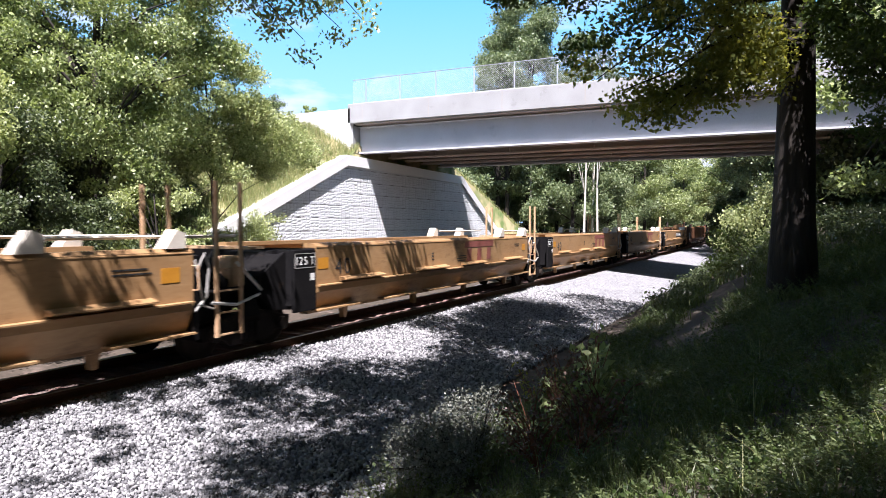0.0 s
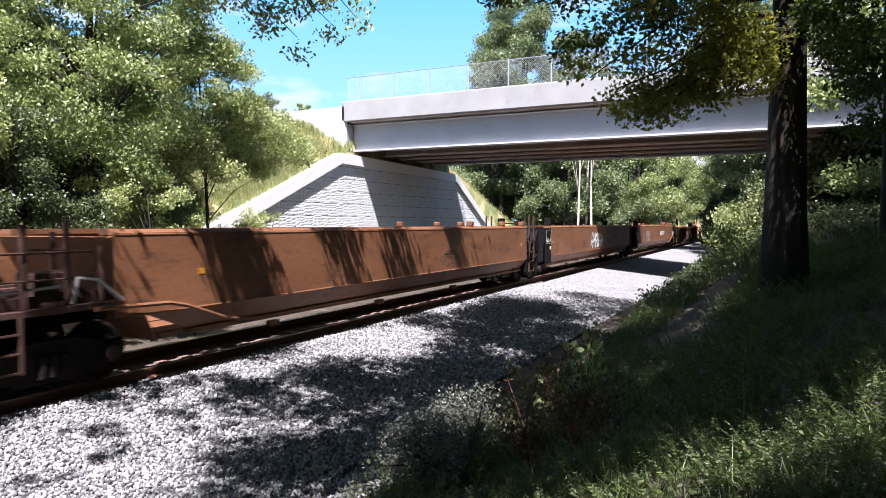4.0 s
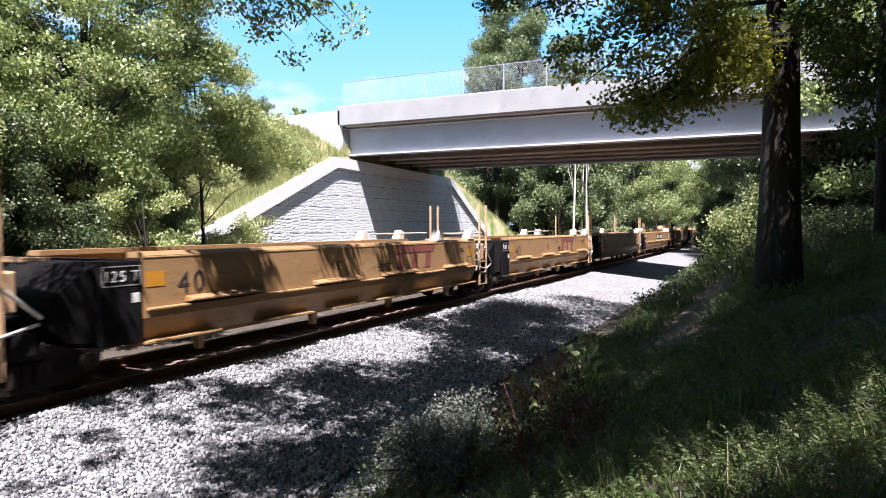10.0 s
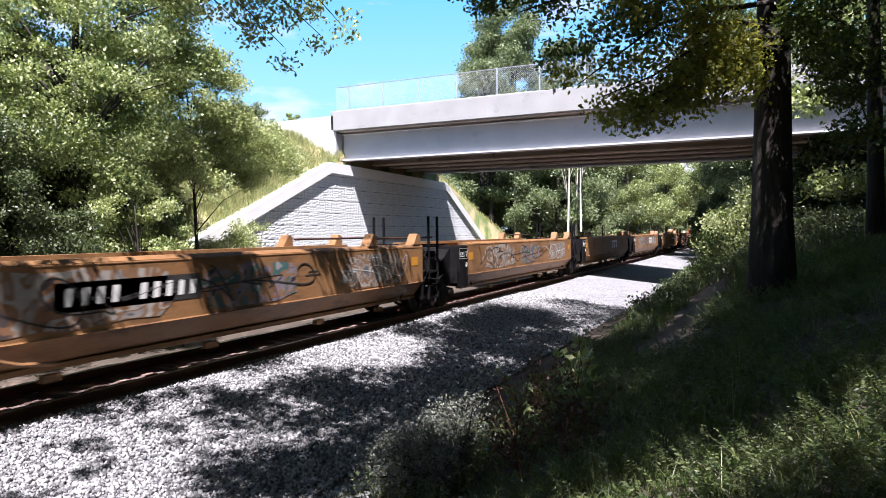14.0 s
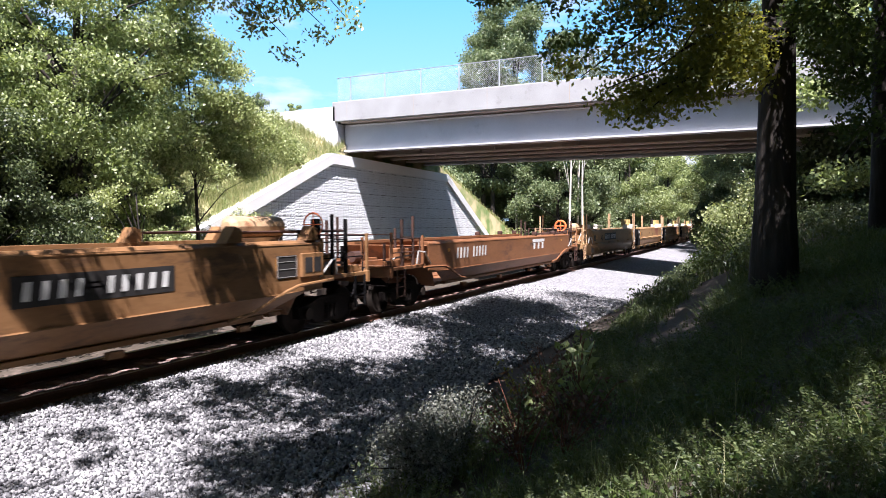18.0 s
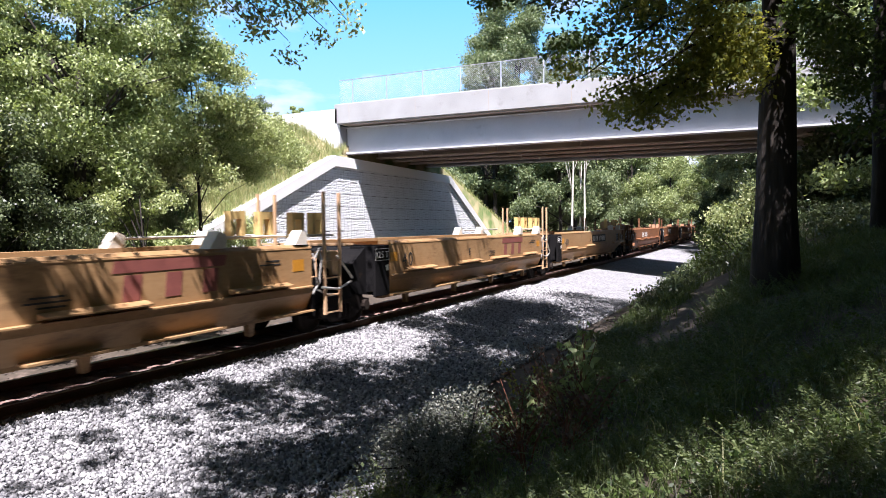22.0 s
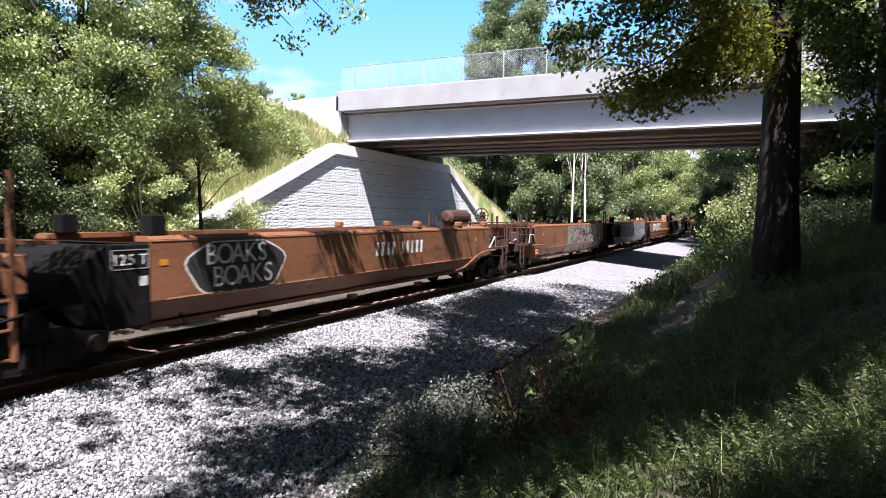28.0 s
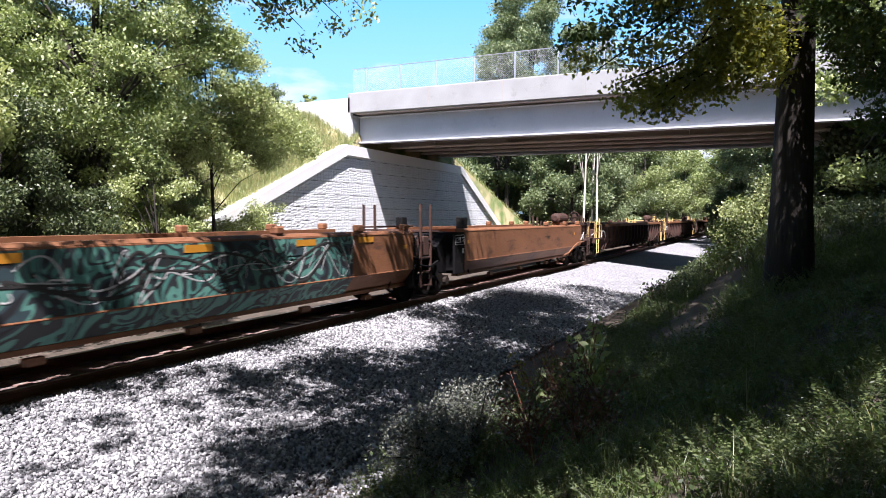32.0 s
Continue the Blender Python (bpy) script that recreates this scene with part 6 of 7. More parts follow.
def bushes():
    rng = np.random.default_rng(77)

    def bush(label, spots, per, size, leaf, name="bush", cat="bush", stems=True):
        root = tagged(new(name), label, cat)
        cx, cy = spots[0][0], spots[0][1]
        base = on_ground(cx, cy, 0)
        root.location = base
        bl = [(x - cx, y - cy, z - base[2], r) for x, y, z, r in spots]
        if stems:
            for b in bl:
                part("stem", tube(B(), [(b[0] * 0.3, b[1] * 0.3, -0.2), (b[0] * 0.7, b[1] * 0.7, b[2] * 0.5), b[:3]], [0.02, 0.014, 0.006], 5), BARK, root)
        v, f = leaves(clumps(bl, per, rng), size, rng)
        under(new("leaves", np_mesh("leaves", v, f, leaf)), root)
        return root

    # weedy mound at the edge of the stones before the bridge
    sp = [(30 + rng.uniform(-3, 6), -8.7 + rng.uniform(-1.5, 0.9), 0, 0.9) for _ in range(26)]
    sp = [(x, y, float(ground_z(x, y)) + rng.uniform(0.3, 2.2), rng.uniform(0.45, 0.75)) for x, y, _, _ in sp]
    bush("leafy green bush on the bank beside the stones", sp[:13], 420, 0.13, LEAF_MID)
    sp2 = [(34 + rng.uniform(-3, 5), -8.6 + rng.uniform(-1.2, 0.9), 0, 0.9) for _ in range(18)]
    bush("pale flowering shrub on the bank beside the stones", [(x, y, float(ground_z(x, y)) + rng.uniform(0.5, 2.0), rng.uniform(0.45, 0.75)) for x, y, _, _ in sp2], 420, 0.13, LEAF_PALE)
    bush("dark green bush below the big oak", [(22 + rng.uniform(-1.6, 2.2), -8.9 + rng.uniform(-1.0, 0.6), float(ground_z(22, -8.9)) + rng.uniform(0.1, 1.2), rng.uniform(0.4, 0.6)) for _ in range(14)], 700, 0.11, LEAF_NEAR)
    # grey seeding weed at the foot of the bank
    w = [(5.75 + rng.uniform(-0.7, 0.75), -7.2 + rng.uniform(-0.35, 0.4), 0, 0) for _ in range(95)]
    bush("grey-green seeding weed bush at the bank's foot", [(x, y, float(ground_z(x, y)) + rng.uniform(0.05, 0.62), rng.uniform(0.12, 0.22)) for x, y, _, _ in w], 5200, 0.03, WEED_GREY, "weed_bush", "weed")
    # withered reddish weeds next to it
    for k, (x, y) in enumerate(((5.7, -8.05), (6.1, -7.9), (5.3, -8.25), (6.6, -8.2), (5.9, -8.5), (7.0, -7.9), (7.6, -7.7), (8.3, -7.2), (9.2, -7.2), (10.2, -7.0), (5.2, -8.6), (6.3, -8.6))):
        root = tagged(new("withered_weed"), "withered reddish-brown weed stalk at the bank's foot", "weed", "withered weeds")
        root.location = on_ground(x, y)
        bl = []
        for i in range(7):
            bm = B()
            a = rng.uniform(0, 6.28)
            h = rng.uniform(0.3, 0.75)
            t = (0.28 * math.cos(a), 0.28 * math.sin(a), h)
            tube(bm, [(0, 0, 0), (t[0] * 0.35, t[1] * 0.35, h * 0.55), t], [0.009, 0.006, 0.003], 5)
            for q in (0.5, 0.75, 1.0):
                bl.append((t[0] * q, t[1] * q, h * q, 0.1))
            part("stalk", bm, WEED_RED_STEM, root)
        v, f = leaves(clumps(bl, 800, rng), 0.05, rng)
        under(new("dry_leaves", np_mesh("dry_leaves", v, f, WEED_RED if k != 7 else LEAF_YELLOW)), root)
    # big-leaved weeds among them
    for x, y, h in ((7.0, -7.95, 0.6), (7.7, -8.1, 0.85), (8.4, -8.0, 0.7), (6.7, -8.3, 0.5), (9.6, -7.6, 0.7), (11.0, -7.3, 0.8)):
        root = tagged(new("broad_leaved_weed"), "tall weed with large pale green leaves on the bank", "weed", "broad-leaved weeds")
        root.location = on_ground(x, y)
        pts = []
        for i in range(4):
            a = rng.uniform(0, 6.28)
            q, hh = rng.uniform(0.05, 0.3), h * rng.uniform(0.7, 1.1)
            part("stalk", tube(B(), [(0, 0, 0), (q * 0.4 * math.cos(a), q * 0.4 * math.sin(a), hh * 0.5), (q * math.cos(a), q * math.sin(a), hh)], [0.01, 0.007, 0.003], 5), WEED_RED_STEM, root)
            for k in range(9):
                u, b2 = rng.uniform(0.35, 1.0), rng.uniform(0, 6.28)
                pts.append((q * u * math.cos(a) + 0.1 * math.cos(b2), q * u * math.sin(a) + 0.1 * math.sin(b2), hh * u))
        v, f = leaves(np.array(pts), 0.17, rng, 0.5, 0.5)
        under(new("leaves", np_mesh("leaves", v, f, LEAF_DARK)), root)
    # brush at the foot of the wing wall
    bush("small green shrub at the foot of the wing wall", [(23.9 + rng.uniform(-0.7, 0.9), 12.3 + rng.uniform(-0.4, 0.4), float(ground_z(22.8, 12.2)) + rng.uniform(0.5, 3.4), rng.uniform(0.25, 0.45)) for _ in range(20)], 900, 0.10, LEAF_MID)
    bush("green scrub along the wing wall", [(x, 11.6 + rng.uniform(-0.6, 0.6), 1.2 + 0.3 * (x - 20.5) * rng.uniform(0, 1) + rng.uniform(0, 0.9), rng.uniform(0.3, 0.55)) for x in rng.uniform(19.6, 24.6, 34)], 800, 0.11, LEAF_MID)
    bush("green scrub along the top of the embankment slope", [(x, y, float(ground_z(x, y)) + rng.uniform(0.1, 0.6), rng.uniform(0.25, 0.5)) for x, y in zip(rng.uniform(26.5, 32.0, 40), rng.uniform(13.6, 17.5, 40))], 700, 0.1, LEAF_MID)
    bush("green weeds on the embankment slope", [(x, y, float(ground_z(x, y)) + rng.uniform(0.0, 0.4), rng.uniform(0.2, 0.4)) for x, y in zip(rng.uniform(21.5, 25.5, 26), rng.uniform(13.8, 17.5, 26))], 700, 0.1, LEAF_MID)
    sp = [(60 + rng.uniform(-5, 8), 10.5 + rng.uniform(-1.5, 1.5)) for _ in range(16)]
    bush("green scrub beyond the abutment", [(x, y, float(ground_z(x, y)) + rng.uniform(0.3, 2.0), rng.uniform(0.6, 1.1)) for x, y in sp], 200, 0.2, LEAF_MID)


WEED_RED_STEM = surface("withered_stem", (0.10, 0.04, 0.025), (0.18, 0.07, 0.04), 0.9, 0, 5, 0.0, 30)


def blades(name, label, places, height, width, mat, seed, cat="grass", bend=0.5):
    """Grass blades of two joints, each a narrow folded strip."""
    rng = np.random.default_rng(seed)
    n = len(places)
    h = height * rng.uniform(0.45, 1.25, (n, 1))
    a = rng.uniform(0, 2 * math.pi, n)
    side = np.stack([np.cos(a), np.sin(a), np.zeros(n)], 1) * width * 0.5
    b = rng.uniform(0, 2 * math.pi, n)
    out = np.stack([np.cos(b), np.sin(b), np.zeros(n)], 1) * h * bend * rng.uniform(0.2, 1.0, (n, 1))
    up = np.array([0, 0, 1.0])
    m = places + out * 0.3 + up * h * 0.6
    t = places + out + up * h * rng.uniform(0.75, 1.0, (n, 1))
    verts = np.stack([places - side, places + side, m + side * 0.7, m - side * 0.7, t + side * 0.1, t - side * 0.1], 1).reshape(-1, 3)
    k = np.arange(n)[:, None] * 6
    faces = np.concatenate([k + np.array([[0, 1, 2, 3]]), k + np.array([[3, 2, 4, 5]])], 0)
    ob = new(name, np_mesh(name, verts, faces, mat))
    tagged(ob, label, cat, kind="stuff")


def scatter(n, x0, x1, y0, y1, seed, keep=None, power=1.0):
    rng = np.random.default_rng(seed)
    x = x0 + (x1 - x0) * rng.uniform(0, 1, n) ** power
    y = rng.uniform(y0, y1, n)
    # patches
    p = rough_noise(x, y, 0.8) + rng.normal(size=n) * 0.35
    ok = p > -0.35
    if keep is not None:
        ok &= keep(x, y)
    x, y = x[ok], y[ok]
    return np.stack([x, y, ground_z(x, y) - 0.02], 1)


def tufts(n, per, x0, x1, y0, y1, seed, spread, keep=None, power=1.0):
    """Places of blades gathered in tufts, in patches."""
    rng = np.random.default_rng(seed)
    c = scatter(n, x0, x1, y0, y1, seed, keep, power)
    k = rng.poisson(per, len(c))
    p = np.repeat(c, k, axis=0)
    p[:, :2] += rng.normal(size=(len(p), 2)) * spread
    p[:, 2] = ground_z(p[:, 0], p[:, 1]) - 0.02
    return p


def sprigs(name, label, places, seed, length=0.34, k=16):
    """Arching stems, each with pairs of narrow leaflets."""
    rng = np.random.default_rng(seed)
    n = len(places)
    a = rng.uniform(0, 2 * math.pi, n)
    out = np.stack([np.cos(a), np.sin(a), np.zeros(n)], 1)
    side = np.stack([-np.sin(a), np.cos(a), np.zeros(n)], 1)
    ln = length * rng.uniform(0.6, 1.3, (n, 1))
    lean = rng.uniform(0.35, 0.95, (n, 1))
    up = np.array([0, 0, 1.0])
    vs = []
    for j in range(k):
        u = 0.25 + 0.75 * j / (k - 1)
        p = places + out * ln * lean * u ** 1.6 + up * ln * (u - 0.35 * lean * u * u)
        for sg in (-1, 1):
            d = side * sg * 0.8 + out * 0.6 + up * rng.uniform(-0.2, 0.5, (n, 1))
            d /= np.linalg.norm(d, axis=1)[:, None]
            w = np.cross(d, rng.normal(size=(n, 3)))
            w /= np.linalg.norm(w, axis=1)[:, None]
            s = ln * 0.15 * (1.15 - 0.75 * u)
            vs.append(np.stack([p, p + d * s * 0.5 + w * s * 0.16, p + d * s, p + d * s * 0.5 - w * s * 0.16], 1))
    v = np.concatenate(vs).reshape(-1, 3)
    tagged(new(name, np_mesh(name, v, np.arange(len(v)).reshape(-1, 4), SPRIG)), label, "weeds", kind="stuff")


def grass():
    clear = lambda x, y: (np.hypot(x, y + 10.05) > 1.6) & (y < np.where(x < 8.5, -6.6, np.where(x < 19.5, -7.0, -6.6))) & ~((x > 9.5) & (x < 18.5) & (np.abs(y + 8.75 + 0.05 * (x - 10)) < 0.5))
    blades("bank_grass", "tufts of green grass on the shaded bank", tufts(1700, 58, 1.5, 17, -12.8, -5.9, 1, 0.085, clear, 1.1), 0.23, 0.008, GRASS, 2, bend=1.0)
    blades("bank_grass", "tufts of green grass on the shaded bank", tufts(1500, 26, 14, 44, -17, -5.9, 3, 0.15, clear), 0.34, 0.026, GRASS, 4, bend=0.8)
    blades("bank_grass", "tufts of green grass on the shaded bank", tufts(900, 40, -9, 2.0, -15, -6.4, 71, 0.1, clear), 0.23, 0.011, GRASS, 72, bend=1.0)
    blades("dry_grass", "pale dry grass stems on the bank", tufts(420, 7, 2.0, 16, -12.0, -6.0, 5, 0.06, clear), 0.36, 0.005, GRASS_DRY, 6, bend=0.8)
    blades("embankment_grass", "tall yellowing grass on the embankment slope", scatter(95000, 18, 34, 13.15, 24, 7), 0.5, 0.022, GRASS_DRY, 8)
    blades("embankment_grass", "tall yellowing grass on the embankment slope", scatter(30000, 48.5, 70, 13.3, 22, 9), 0.5, 0.035, GRASS_DRY, 10)
    blades("track_side_grass", "green weeds on the far side of the track", scatter(22000, 3, 62, 9.0, 12.8, 11), 0.5, 0.05, GRASS, 12)
    # fine-leaved sprigs in clumps
    sprigs("fine_leaved_weeds", "clumps of fine feathery weeds on the bank", tufts(560, 11, 2.2, 13, -11.8, -6.7, 61, 0.13, clear, 1.2), 62)
    # small broad-leaved weeds among the grass
    rng = np.random.default_rng(31)
    for nm, n, x0, x1, y0, y1, h, s, mat, sd in (("bank_weeds", 2400, 2.0, 18, -12.5, -5.6, 0.26, 0.04, LEAF_NEAR, 41), ("bank_weeds", 500, 4.0, 30, -8.2, -5.4, 0.4, 0.06, LEAF_SHADE, 43), ("bank_weeds", 900, 16, 44, -14, -5.8, 0.6, 0.1, LEAF_SHADE, 45)):
        c = scatter(n, x0, x1, y0, y1, sd, clear)
        bl = [(x, y, z + h * rng.uniform(0.2, 0.9), h * 0.42) for x, y, z in c]
        v, f = leaves(clumps(bl, 26 / (h * 0.42) ** 2, rng), s, rng)
        tagged(new(nm, np_mesh(nm, v, f, mat)), "low broad-leaved weeds on the shaded bank", "weeds", kind="stuff")


def stones():
    """Loose crushed stones on the near slope of the bed."""
    rng = np.random.default_rng(21)
    n = 105000
    x = 1.0 + 25.0 * rng.uniform(0, 1, n) ** 1.35
    y = -0.86 - (toe(x) + 0.1 - 0.86) * rng.uniform(0, 1, n) ** 0.9
    # some have rolled on to the foot of the bank
    far_ones = rng.uniform(0, 1, n) < 0.12
    y = np.where(far_ones & (x < 10), -rng.uniform(5.1, 6.5, n), y)
    z = np.maximum(ballast_profile(x, y), np.where(y < -5.0, ground_z(x, y), -9))
    s = rng.uniform(0.014, 0.036, n) * (1 + 0.022 * x)
    z = z + rng.uniform(-0.012, 0.028, n) * np.where(np.abs(y) > 1.2, 1.0, 0.3)
    base = np.array([(1, 0, 0), (-1, 0, 0), (0, 1, 0), (0, -1, 0), (0, 0, 1), (0, 0, -1)], float)
    tri = np.array([(0, 2, 4), (2, 1, 4), (1, 3, 4), (3, 0, 4), (2, 0, 5), (1, 2, 5), (3, 1, 5), (0, 3, 5)])
    q = rng.normal(size=(n, 3, 3))
    q, _ = np.linalg.qr(q)
    jit = base[None] * rng.uniform(0.55, 1.25, (n, 6, 1)) + rng.normal(size=(n, 6, 3)) * 0.18
    v = np.einsum("nij,nkj->nki", q, jit) * s[:, None, None] + np.stack([x, y, z + s * 0.25], 1)[:, None]
    f = (np.arange(n)[:, None, None] * 6 + tri[None]).reshape(-1, 3)
    m, nn, l, b = nodes_of("loose_ballast_stone")
    geo = nn.new("ShaderNodeNewGeometry")
    r = nn.new("ShaderNodeValToRGB")
    r.color_ramp.elements[0].color, r.color_ramp.elements[1].color = (0.06, 0.06, 0.066, 1), (0.40, 0.395, 0.40, 1)
    l.new(geo.outputs["Random Per Island"], r.inputs[0])
    l.new(r.outputs[0], b.inputs["Base Color"])
    b.inputs["Roughness"].default_value = 0.95
    tagged(new("ballast_stones", np_mesh("ballast_stones", v.reshape(-1, 3), f, m)), "loose angular grey stones of the track bed", "ballast stones", kind="stuff")


left_wood()
far_wood()
near_trees()
bushes()
grass()
stones()

# ---- the train ----
SPEED = 18.0
END = 32.0


def consist():
    U = well_unit
    # yellow five-unit car
    A = [-6.9, 9.3, 25.6, 41.85, 58.0, 75.8]
    for i in range(5):
        def ex(root, xa, xb, i=i):
            if i in (1, 2, 3):
                logo_bars(root, xb - 4.6, 1.62, RED)
            if i == 4:
                marking_board(root, xb - 5.2, 1.6)
        U(A[i], A[i + 1], "a", "a" if i < 4 else "c", "yellow", "with stepped side ledges", "CEDCB"[i], ex)
    # brown three-unit car with long wells
    Bq = [75.8, 98.2, 119.6, 143.0]
    for i in range(3):
        def ex(root, xa, xb, i=i):
            if i == 1:
                spray_blob(root, -0.4, 1.5, 3.0, 0.8, SPRAY_PALE, 1)
                tag_strokes(root, -0.4, 1.5, WHITE, 3, 2.7, 0.6, 6, 0.05)
            if i == 2:
                spray_blob(root, -5.6, 1.45, 1.7, 0.85, SPRAY_PALE, 2)
                bar_row(root, 2.2, 1.6)
        U(Bq[i], Bq[i + 1], "c" if i == 0 else "a", "a" if i < 2 else "c", "brown", "with sprayed paint on its side", "", ex, 2.28)
    # ribbed single car
    U(143.0, 167.3, "c", "c", "ribbed", "with upright side ribs")
    D = [167.3, 185.3, 201.5, 217.05, 233.35, 252.4]
    for i in range(5):
        def ex(root, xa, xb, i=i):
            if i in (1, 2, 3):
                logo_bars(root, xb - 4.2, 1.62, RED)
            if i in (0, 4):
                marking_board(root, xa + 5.35 if i == 0 else xb - 6.9, 1.6)
        U(D[i], D[i + 1], "c" if i == 0 else "a", "a" if i < 4 else "c", "yellow", "with stepped side ledges", "AEDCB"[i], ex)
    Eq = [252.4, 270.1, 286.6, 303.0, 319.3, 338.2]
    for i in range(5):
        def ex(root, xa, xb, i=i):
            if i in (0, 1, 3):
                spray_blob(root, xa + 3.0, 1.52, 3.4, 0.86, SPRAY_WHITE, 3 + i)
                spray_blob(root, xa + 6.6, 1.5, 2.6, 0.8, SPRAY_LILAC, 13 + i)
                spray_blob(root, xb - 2.6, 1.5, 2.9, 0.86, SPRAY_WHITE, 23 + i)
                loops(root, xa + 5.0, 1.5, INK, 33 + i, 6.0, 0.8, 5)
                loops(root, xb - 2.8, 1.5, SPRAY_CHALK, 43 + i, 2.8, 0.7, 3)
            if i == 0:
                marking_board(root, xa + 4.0, 1.55, 2.6, 0.42)
            if i == 4:
                marking_board(root, xb - 5.3, 1.55, 2.6, 0.42)
            if i in (2, 3):
                logo_bars(root, xb - 5.0, 1.55, WHITE, 0.5, 1.8)
        U(Eq[i], Eq[i + 1], "c" if i == 0 else "a", "a" if i < 4 else "c", "orange", "with sprayed paint on its side", "", ex, 2.03)
    def exf(root, xa, xb):
        logo_bars(root, xb - 5.0, 1.55, WHITE, 0.42, 1.7)
        bar_row(root, xa + 3.2, 1.5)
    U(338.2, 358.8, "c", "c", "low", "with plain smooth sides", "", exf, 1.86)
    G = [358.8, 376.6, 392.8, 408.8, 424.9, 443.6]
    for i in range(5):
        def ex(root, xa, xb, i=i):
            if i in (1, 2, 3):
                logo_bars(root, xb - 3.6, 1.62, RED)
            if i in (0, 4):
                marking_board(root, xa + 5.2 if i == 0 else xb - 6.5, 1.6)
            frames_on_top(root, xb, (-1.95, -1.15, -0.15, 0.55) if i < 4 else (-2.7, -0.42))
        U(G[i], G[i + 1], "c" if i == 0 else "a", "a" if i < 4 else "c", "yellow", "with square guide frames on top", "BCDEA"[i], ex)
    H = [443.6, 461.4, 477.3, 493.4, 509.5, 527.9]
    for i in range(5):
        def ex(root, xa, xb, i=i):
            if i in (1, 2, 3):
                logo_bars(root, -1.8 if i == 1 else 1.8, 1.62, WHITE, 0.44, 2.2)
            if i in (0, 4):
                bar_row(root, -1.2 if i == 0 else 0.3, 1.55)
            if i == 3:
                tag_strokes(root, -0.9, 1.35, WHITE, 8, 1.5, 0.9, 6)
            if i == 4:
                # two lines of tall white letters on a black field with a white rim
                blob = [(xa + 1.95 + 1.25 * math.cos(a) * (1 + 0.06 * math.sin(5 * a)), 1.46 + 0.47 * max(-1, min(1, 1.2 * math.sin(a)))) for a in np.linspace(0, 2 * math.pi, 33)[:-1]]
                part("sprayed_patch", prism(B(), blob, "y", -1.4525, -1.4515), WHITE, root)
                part("sprayed_patch", prism(B(), [(xa + 1.95 + (u - xa - 1.95) * 0.97, 1.46 + (v - 1.46) * 0.94) for u, v in blob], "y", -1.4565, -1.4532), INK, root)
                for k in (0, 1):
                    words(root, "BOAKS", xa + 1.9 + 0.16 * k, 1.68 - 0.4 * k, 0.52, WHITE, -1.4605)
        U(H[i], H[i + 1], "c" if i == 0 else "a", "a" if i < 4 else "c", "copper" if i < 4 else "brown", "with narrow side ledges", "", ex)
    Iq = [527.9, 545.4, 561.2, 577.0, 592.7, 610.5]
    cols = ("brown", "brown", "copper", "brown", "brown")
    for i in range(5):
        def ex(root, xa, xb, i=i):
            w = xb - xa
            if i in (0, 1, 3):
                sp = (SPRAY_MIX, SPRAY_GREY, None, SPRAY_TEAL, None)[i]
                x0, x1 = (xa + 5.2, xb - 0.9) if i == 0 else (xa + (0.15 if i == 1 else 0.6), xb - (0.3 if i == 1 else 2.8))
                plate(root, (x0 + x1) / 2, 1.49, x1 - x0, 0.93, sp, "sprayed_patch", label="large sprayed painting")
                low = slab(B(), [(x0, -1.152, 0.58), (x1, -1.152, 0.58), (x1, -1.458, 1.0), (x0, -1.458, 1.0)], 0.004)
                part("sprayed_patch", low, sp, root)
                loops(root, (x0 + x1) / 2, 1.48, SPRAY_CHALK if i == 3 else INK, 20 + i, (x1 - x0) * 0.92, 0.9, 12 if i == 3 else 5, 0.013 if i == 3 else 0.018)
                if i == 3:
                    loops(root, (x0 + x1) / 2 + 0.4, 1.46, INK, 77, (x1 - x0) * 0.85, 0.85, 7, 0.03)
                    for q in (1.4, 4.6, 7.4, 9.6):
                        plate(root, x0 + q, 1.86, 0.62, 0.13, SAFETY, "reflector", -1.458)
                if i == 1:
                    spray_blob(root, xa + 1.5, 1.46, 1.8, 0.86, SPRAY_SEA, 51)
                    spray_blob(root, xa + 0.35, 1.46, 0.6, 0.8, SAFETY, 52)
            if i == 2:
                logo_bars(root, xa + 2.3, 1.55, WHITE, 0.5, 1.9)
                spray_blob(root, xa + 4.6, 1.46, 3.0, 0.88, TAN_GREEN, 53)
                fat_words(root, "COLOK", xa + 4.6, 1.46, 0.92, 0.5)
                housing_on_top(root, xb)
        U(Iq[i], Iq[i + 1], "c" if i == 0 else "a", "a" if i < 4 else "c", cols[i], "covered in sprayed paint" if i in (0, 1, 3) else "with worn paint", "", ex)
    s = 610.5
    for i in range(4):
        U(s, s + 24.2, "c", "c", "ribbed", "with upright side ribs")
        s += 24.2


def bar_row(parent, x, z, n=9, w=2.6, h=0.34):
    for i in range(n + 1):
        if i == 4:
            continue
        cx = x - w / 2 + w * (i + 0.5) / (n + 1)
        part("bar", slab(B(), [(cx - 0.07, -1.455, z - h / 2), (cx + 0.05, -1.455, z - h / 2), (cx + 0.09, -1.455, z + h / 2), (cx - 0.03, -1.455, z + h / 2)], 0.003), WHITE, parent)


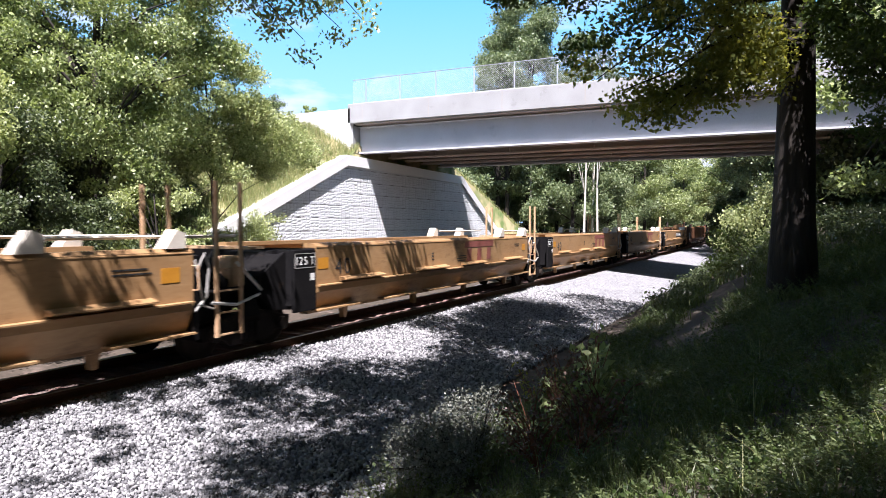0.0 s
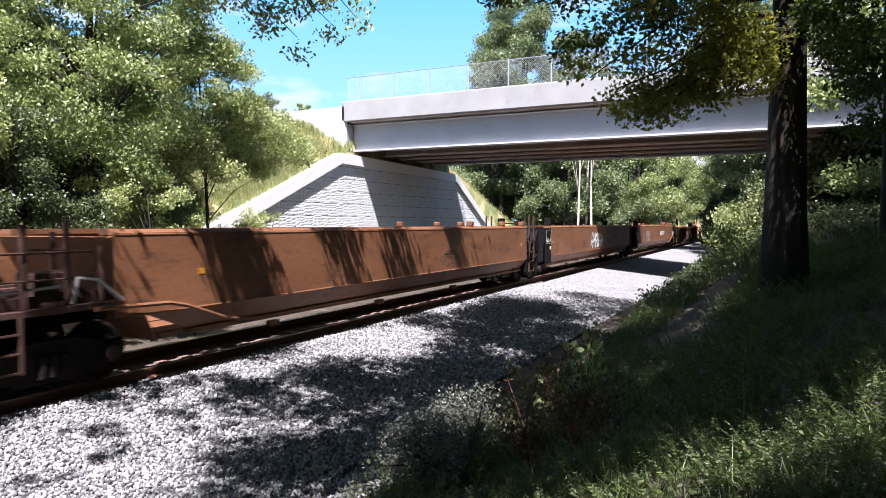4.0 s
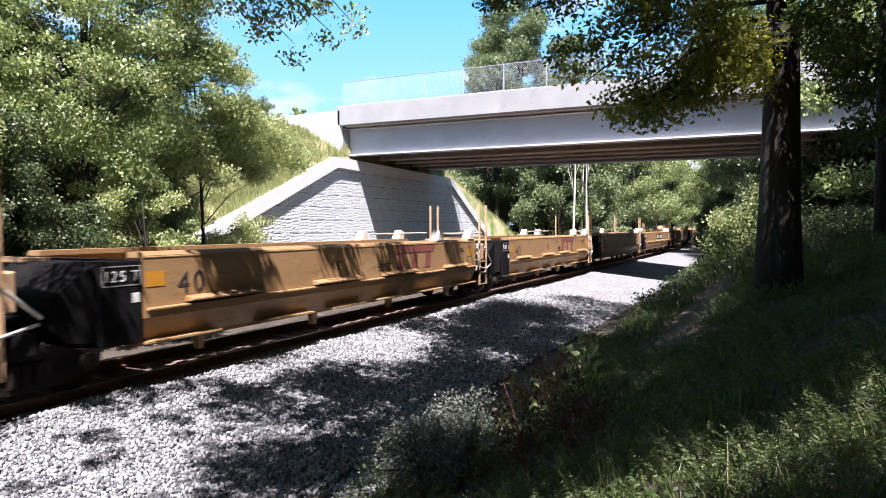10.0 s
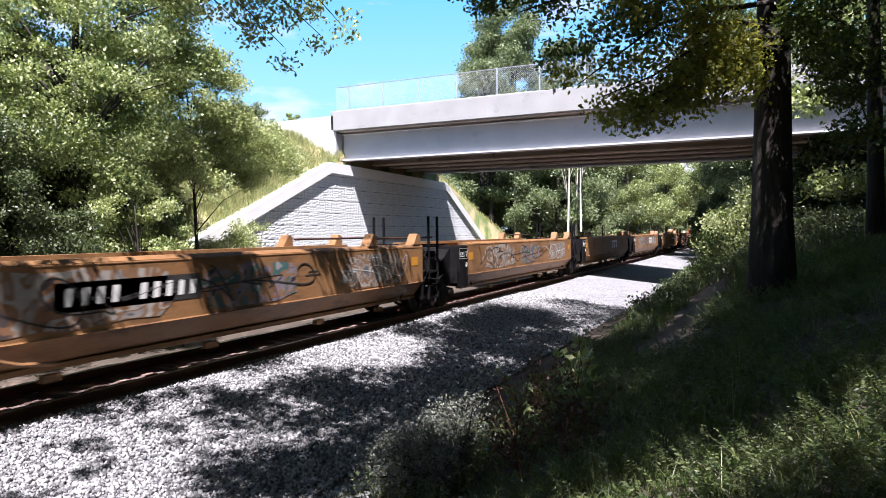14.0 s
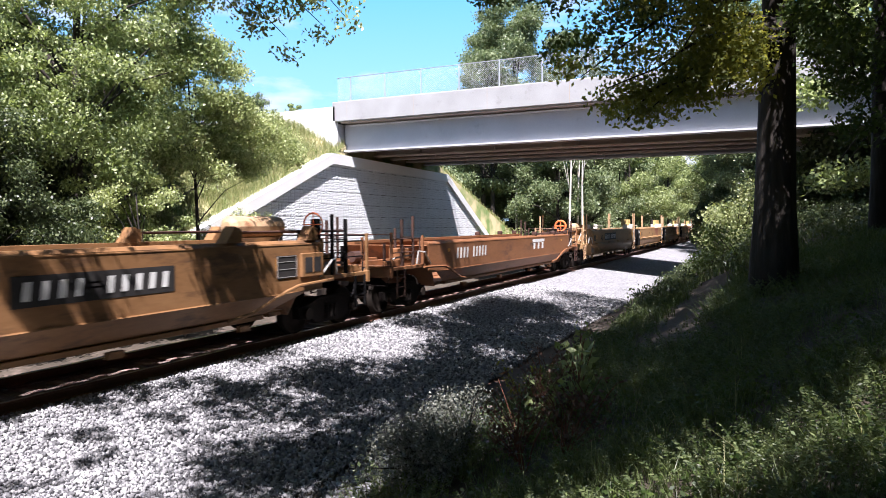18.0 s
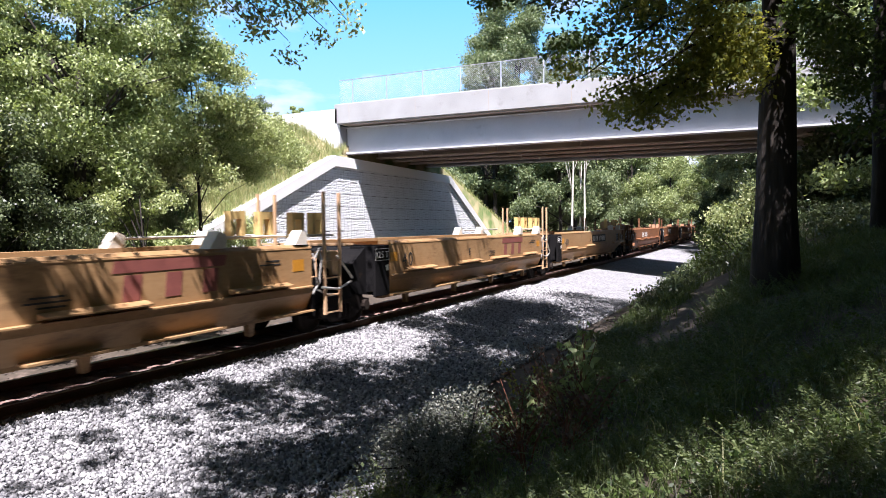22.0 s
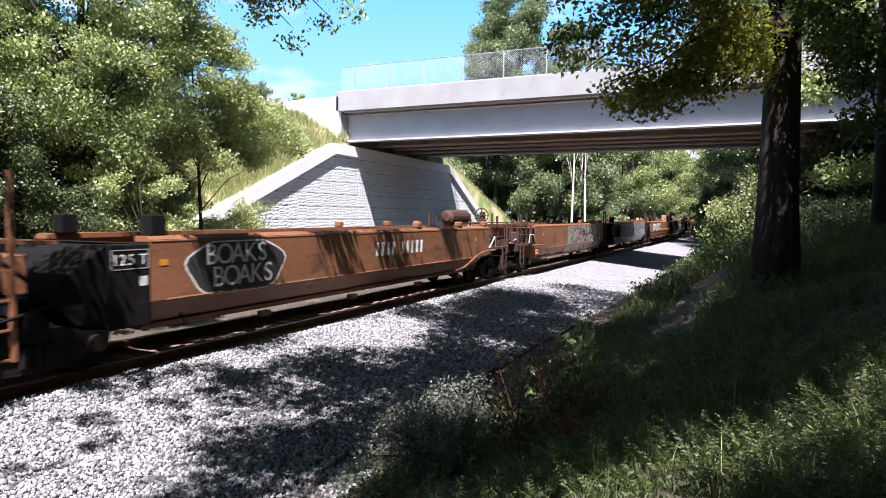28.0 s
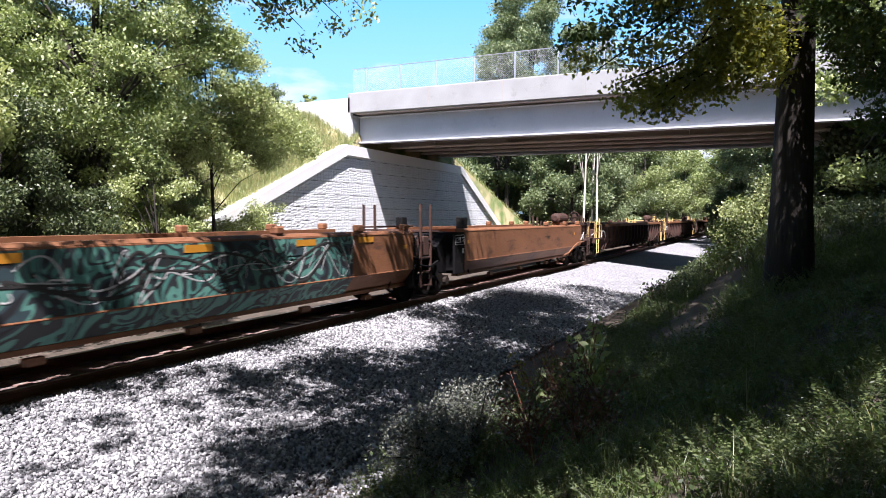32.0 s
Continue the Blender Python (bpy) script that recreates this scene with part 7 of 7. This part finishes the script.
def frames_on_top(root, xb, at):
    for dx in at:
        bm = B()
        x, y = xb + dx, -1.0
        z0, z1, w = TOP + 0.2, TOP + 0.74, 0.40
        box(bm, x, x + 0.1, y - 0.08, y + 0.08, z0, z1)
        box(bm, x + w - 0.1, x + w, y - 0.08, y + 0.08, z0, z1)
        box(bm, x + 0.1, x + w - 0.1, y - 0.08, y + 0.08, z1 - 0.15, z1)
        part("guide_frame", bm, LEMON, root, "square yellow guide frame")


def housing_on_top(root, xb):
    """Rusty housing with three black plates as openings on the upper edge."""
    x0, x1, z0, z1 = xb - 2.75, xb - 0.1, TOP + 0.06, TOP + 0.62
    h = part("guide_housing", box(B(), x0, x1, -1.42, -1.0, z0, z1, 0.06), TAN_ROSE, root, "faded rusty guide housing")
    # the openings are black plates, their inner shade put into colour
    for a, b in ((0.3, 1.25), (1.45, 1.8), (2.1, 2.45)):
        part("opening", box(B(), x0 + a, x0 + b, -1.428, -1.4205, z0 + 0.1, z1 - 0.16), INK, h, "black plate painted as a dark opening")


TAN_GREEN = surface("faded_green_brown_paint", (0.16, 0.13, 0.06), (0.26, 0.22, 0.11), 0.65, 0, 1.2, 0.05, 12, (0.12, 0.06, 0.035), 0.6)
TAN_ROSE = surface("faded_rose_paint", (0.26, 0.12, 0.09), (0.40, 0.22, 0.17), 0.7, 0, 2.0, 0.12, 16, (0.16, 0.07, 0.05), 0.6)
SPRAY_PALE = swirls("pale_sprayed_lettering", ((0.12, 0.06, 0.04), (0.5, 0.48, 0.44), (0.14, 0.07, 0.05), (0.42, 0.42, 0.4)), 2.4, 3.0)
SPRAY_WHITE = swirls("white_sprayed_painting", ((0.08, 0.06, 0.055), (0.27, 0.14, 0.07), (0.40, 0.37, 0.33), (0.25, 0.14, 0.075), (0.30, 0.28, 0.26), (0.13, 0.12, 0.13)), 1.3, 5.0)
SPRAY_LILAC = swirls("lilac_and_black_sprayed_painting", ((0.03, 0.03, 0.035), (0.24, 0.2, 0.24), (0.27, 0.15, 0.08), (0.06, 0.14, 0.14), (0.35, 0.33, 0.32)), 1.5, 21.0)
SPRAY_SEA = swirls("sea_blue_sprayed_field", ((0.06, 0.12, 0.22), (0.06, 0.32, 0.40), (0.05, 0.42, 0.34), (0.06, 0.2, 0.36)), 0.8, 31.0, 2)
SPRAY_TEAL = swirls("teal_sprayed_painting", ((0.02, 0.03, 0.03), (0.09, 0.26, 0.22), (0.03, 0.035, 0.04), (0.13, 0.33, 0.27), (0.04, 0.07, 0.08), (0.02, 0.02, 0.025)), 1.1, 9.0, 6)
SPRAY_GREY = swirls("grey_and_teal_sprayed_painting", ((0.04, 0.04, 0.05), (0.36, 0.35, 0.34), (0.30, 0.29, 0.29), (0.38, 0.37, 0.36), (0.05, 0.05, 0.06), (0.05, 0.30, 0.29)), 1.9, 9.0, 4)
SPRAY_MIX = swirls("many_coloured_sprayed_painting", ((0.05, 0.04, 0.04), (0.36, 0.10, 0.09), (0.3, 0.36, 0.3), (0.10, 0.12, 0.11), (0.42, 0.3, 0.2)), 1.0, 17.0)
consist()


def motions():
    """The train runs along the track at a steady speed."""
    for car, s in CARS:
        walk(car, [(0.0, pose(s, 0, 0)), (END, pose(s - SPEED * END, 0, 0))])
    # wheels turn with the way gone while they pass the viewpoint
    for wheel, u, s in WHEELSETS:
        t0, t1 = max(0.0, (s - 26.0) / SPEED), min(END, (s + 3.0) / SPEED)
        k0, k1 = math.ceil(t0 * FPS), math.floor(t1 * FPS)
        if k1 - k0 < 2:
            continue
        rows = [(k / FPS, pose(u, 0, 0.46, 0, -math.degrees(SPEED * k / FPS / 0.46) % 360, 0)) for k in range(k0, k1 + 1)]
        if rows[0][0] > 0:
            rows.insert(0, (0.0, rows[0][1]))
        if rows[-1][0] < END:
            rows.append((END, rows[-1][1]))
        walk(wheel, rows)


motions()
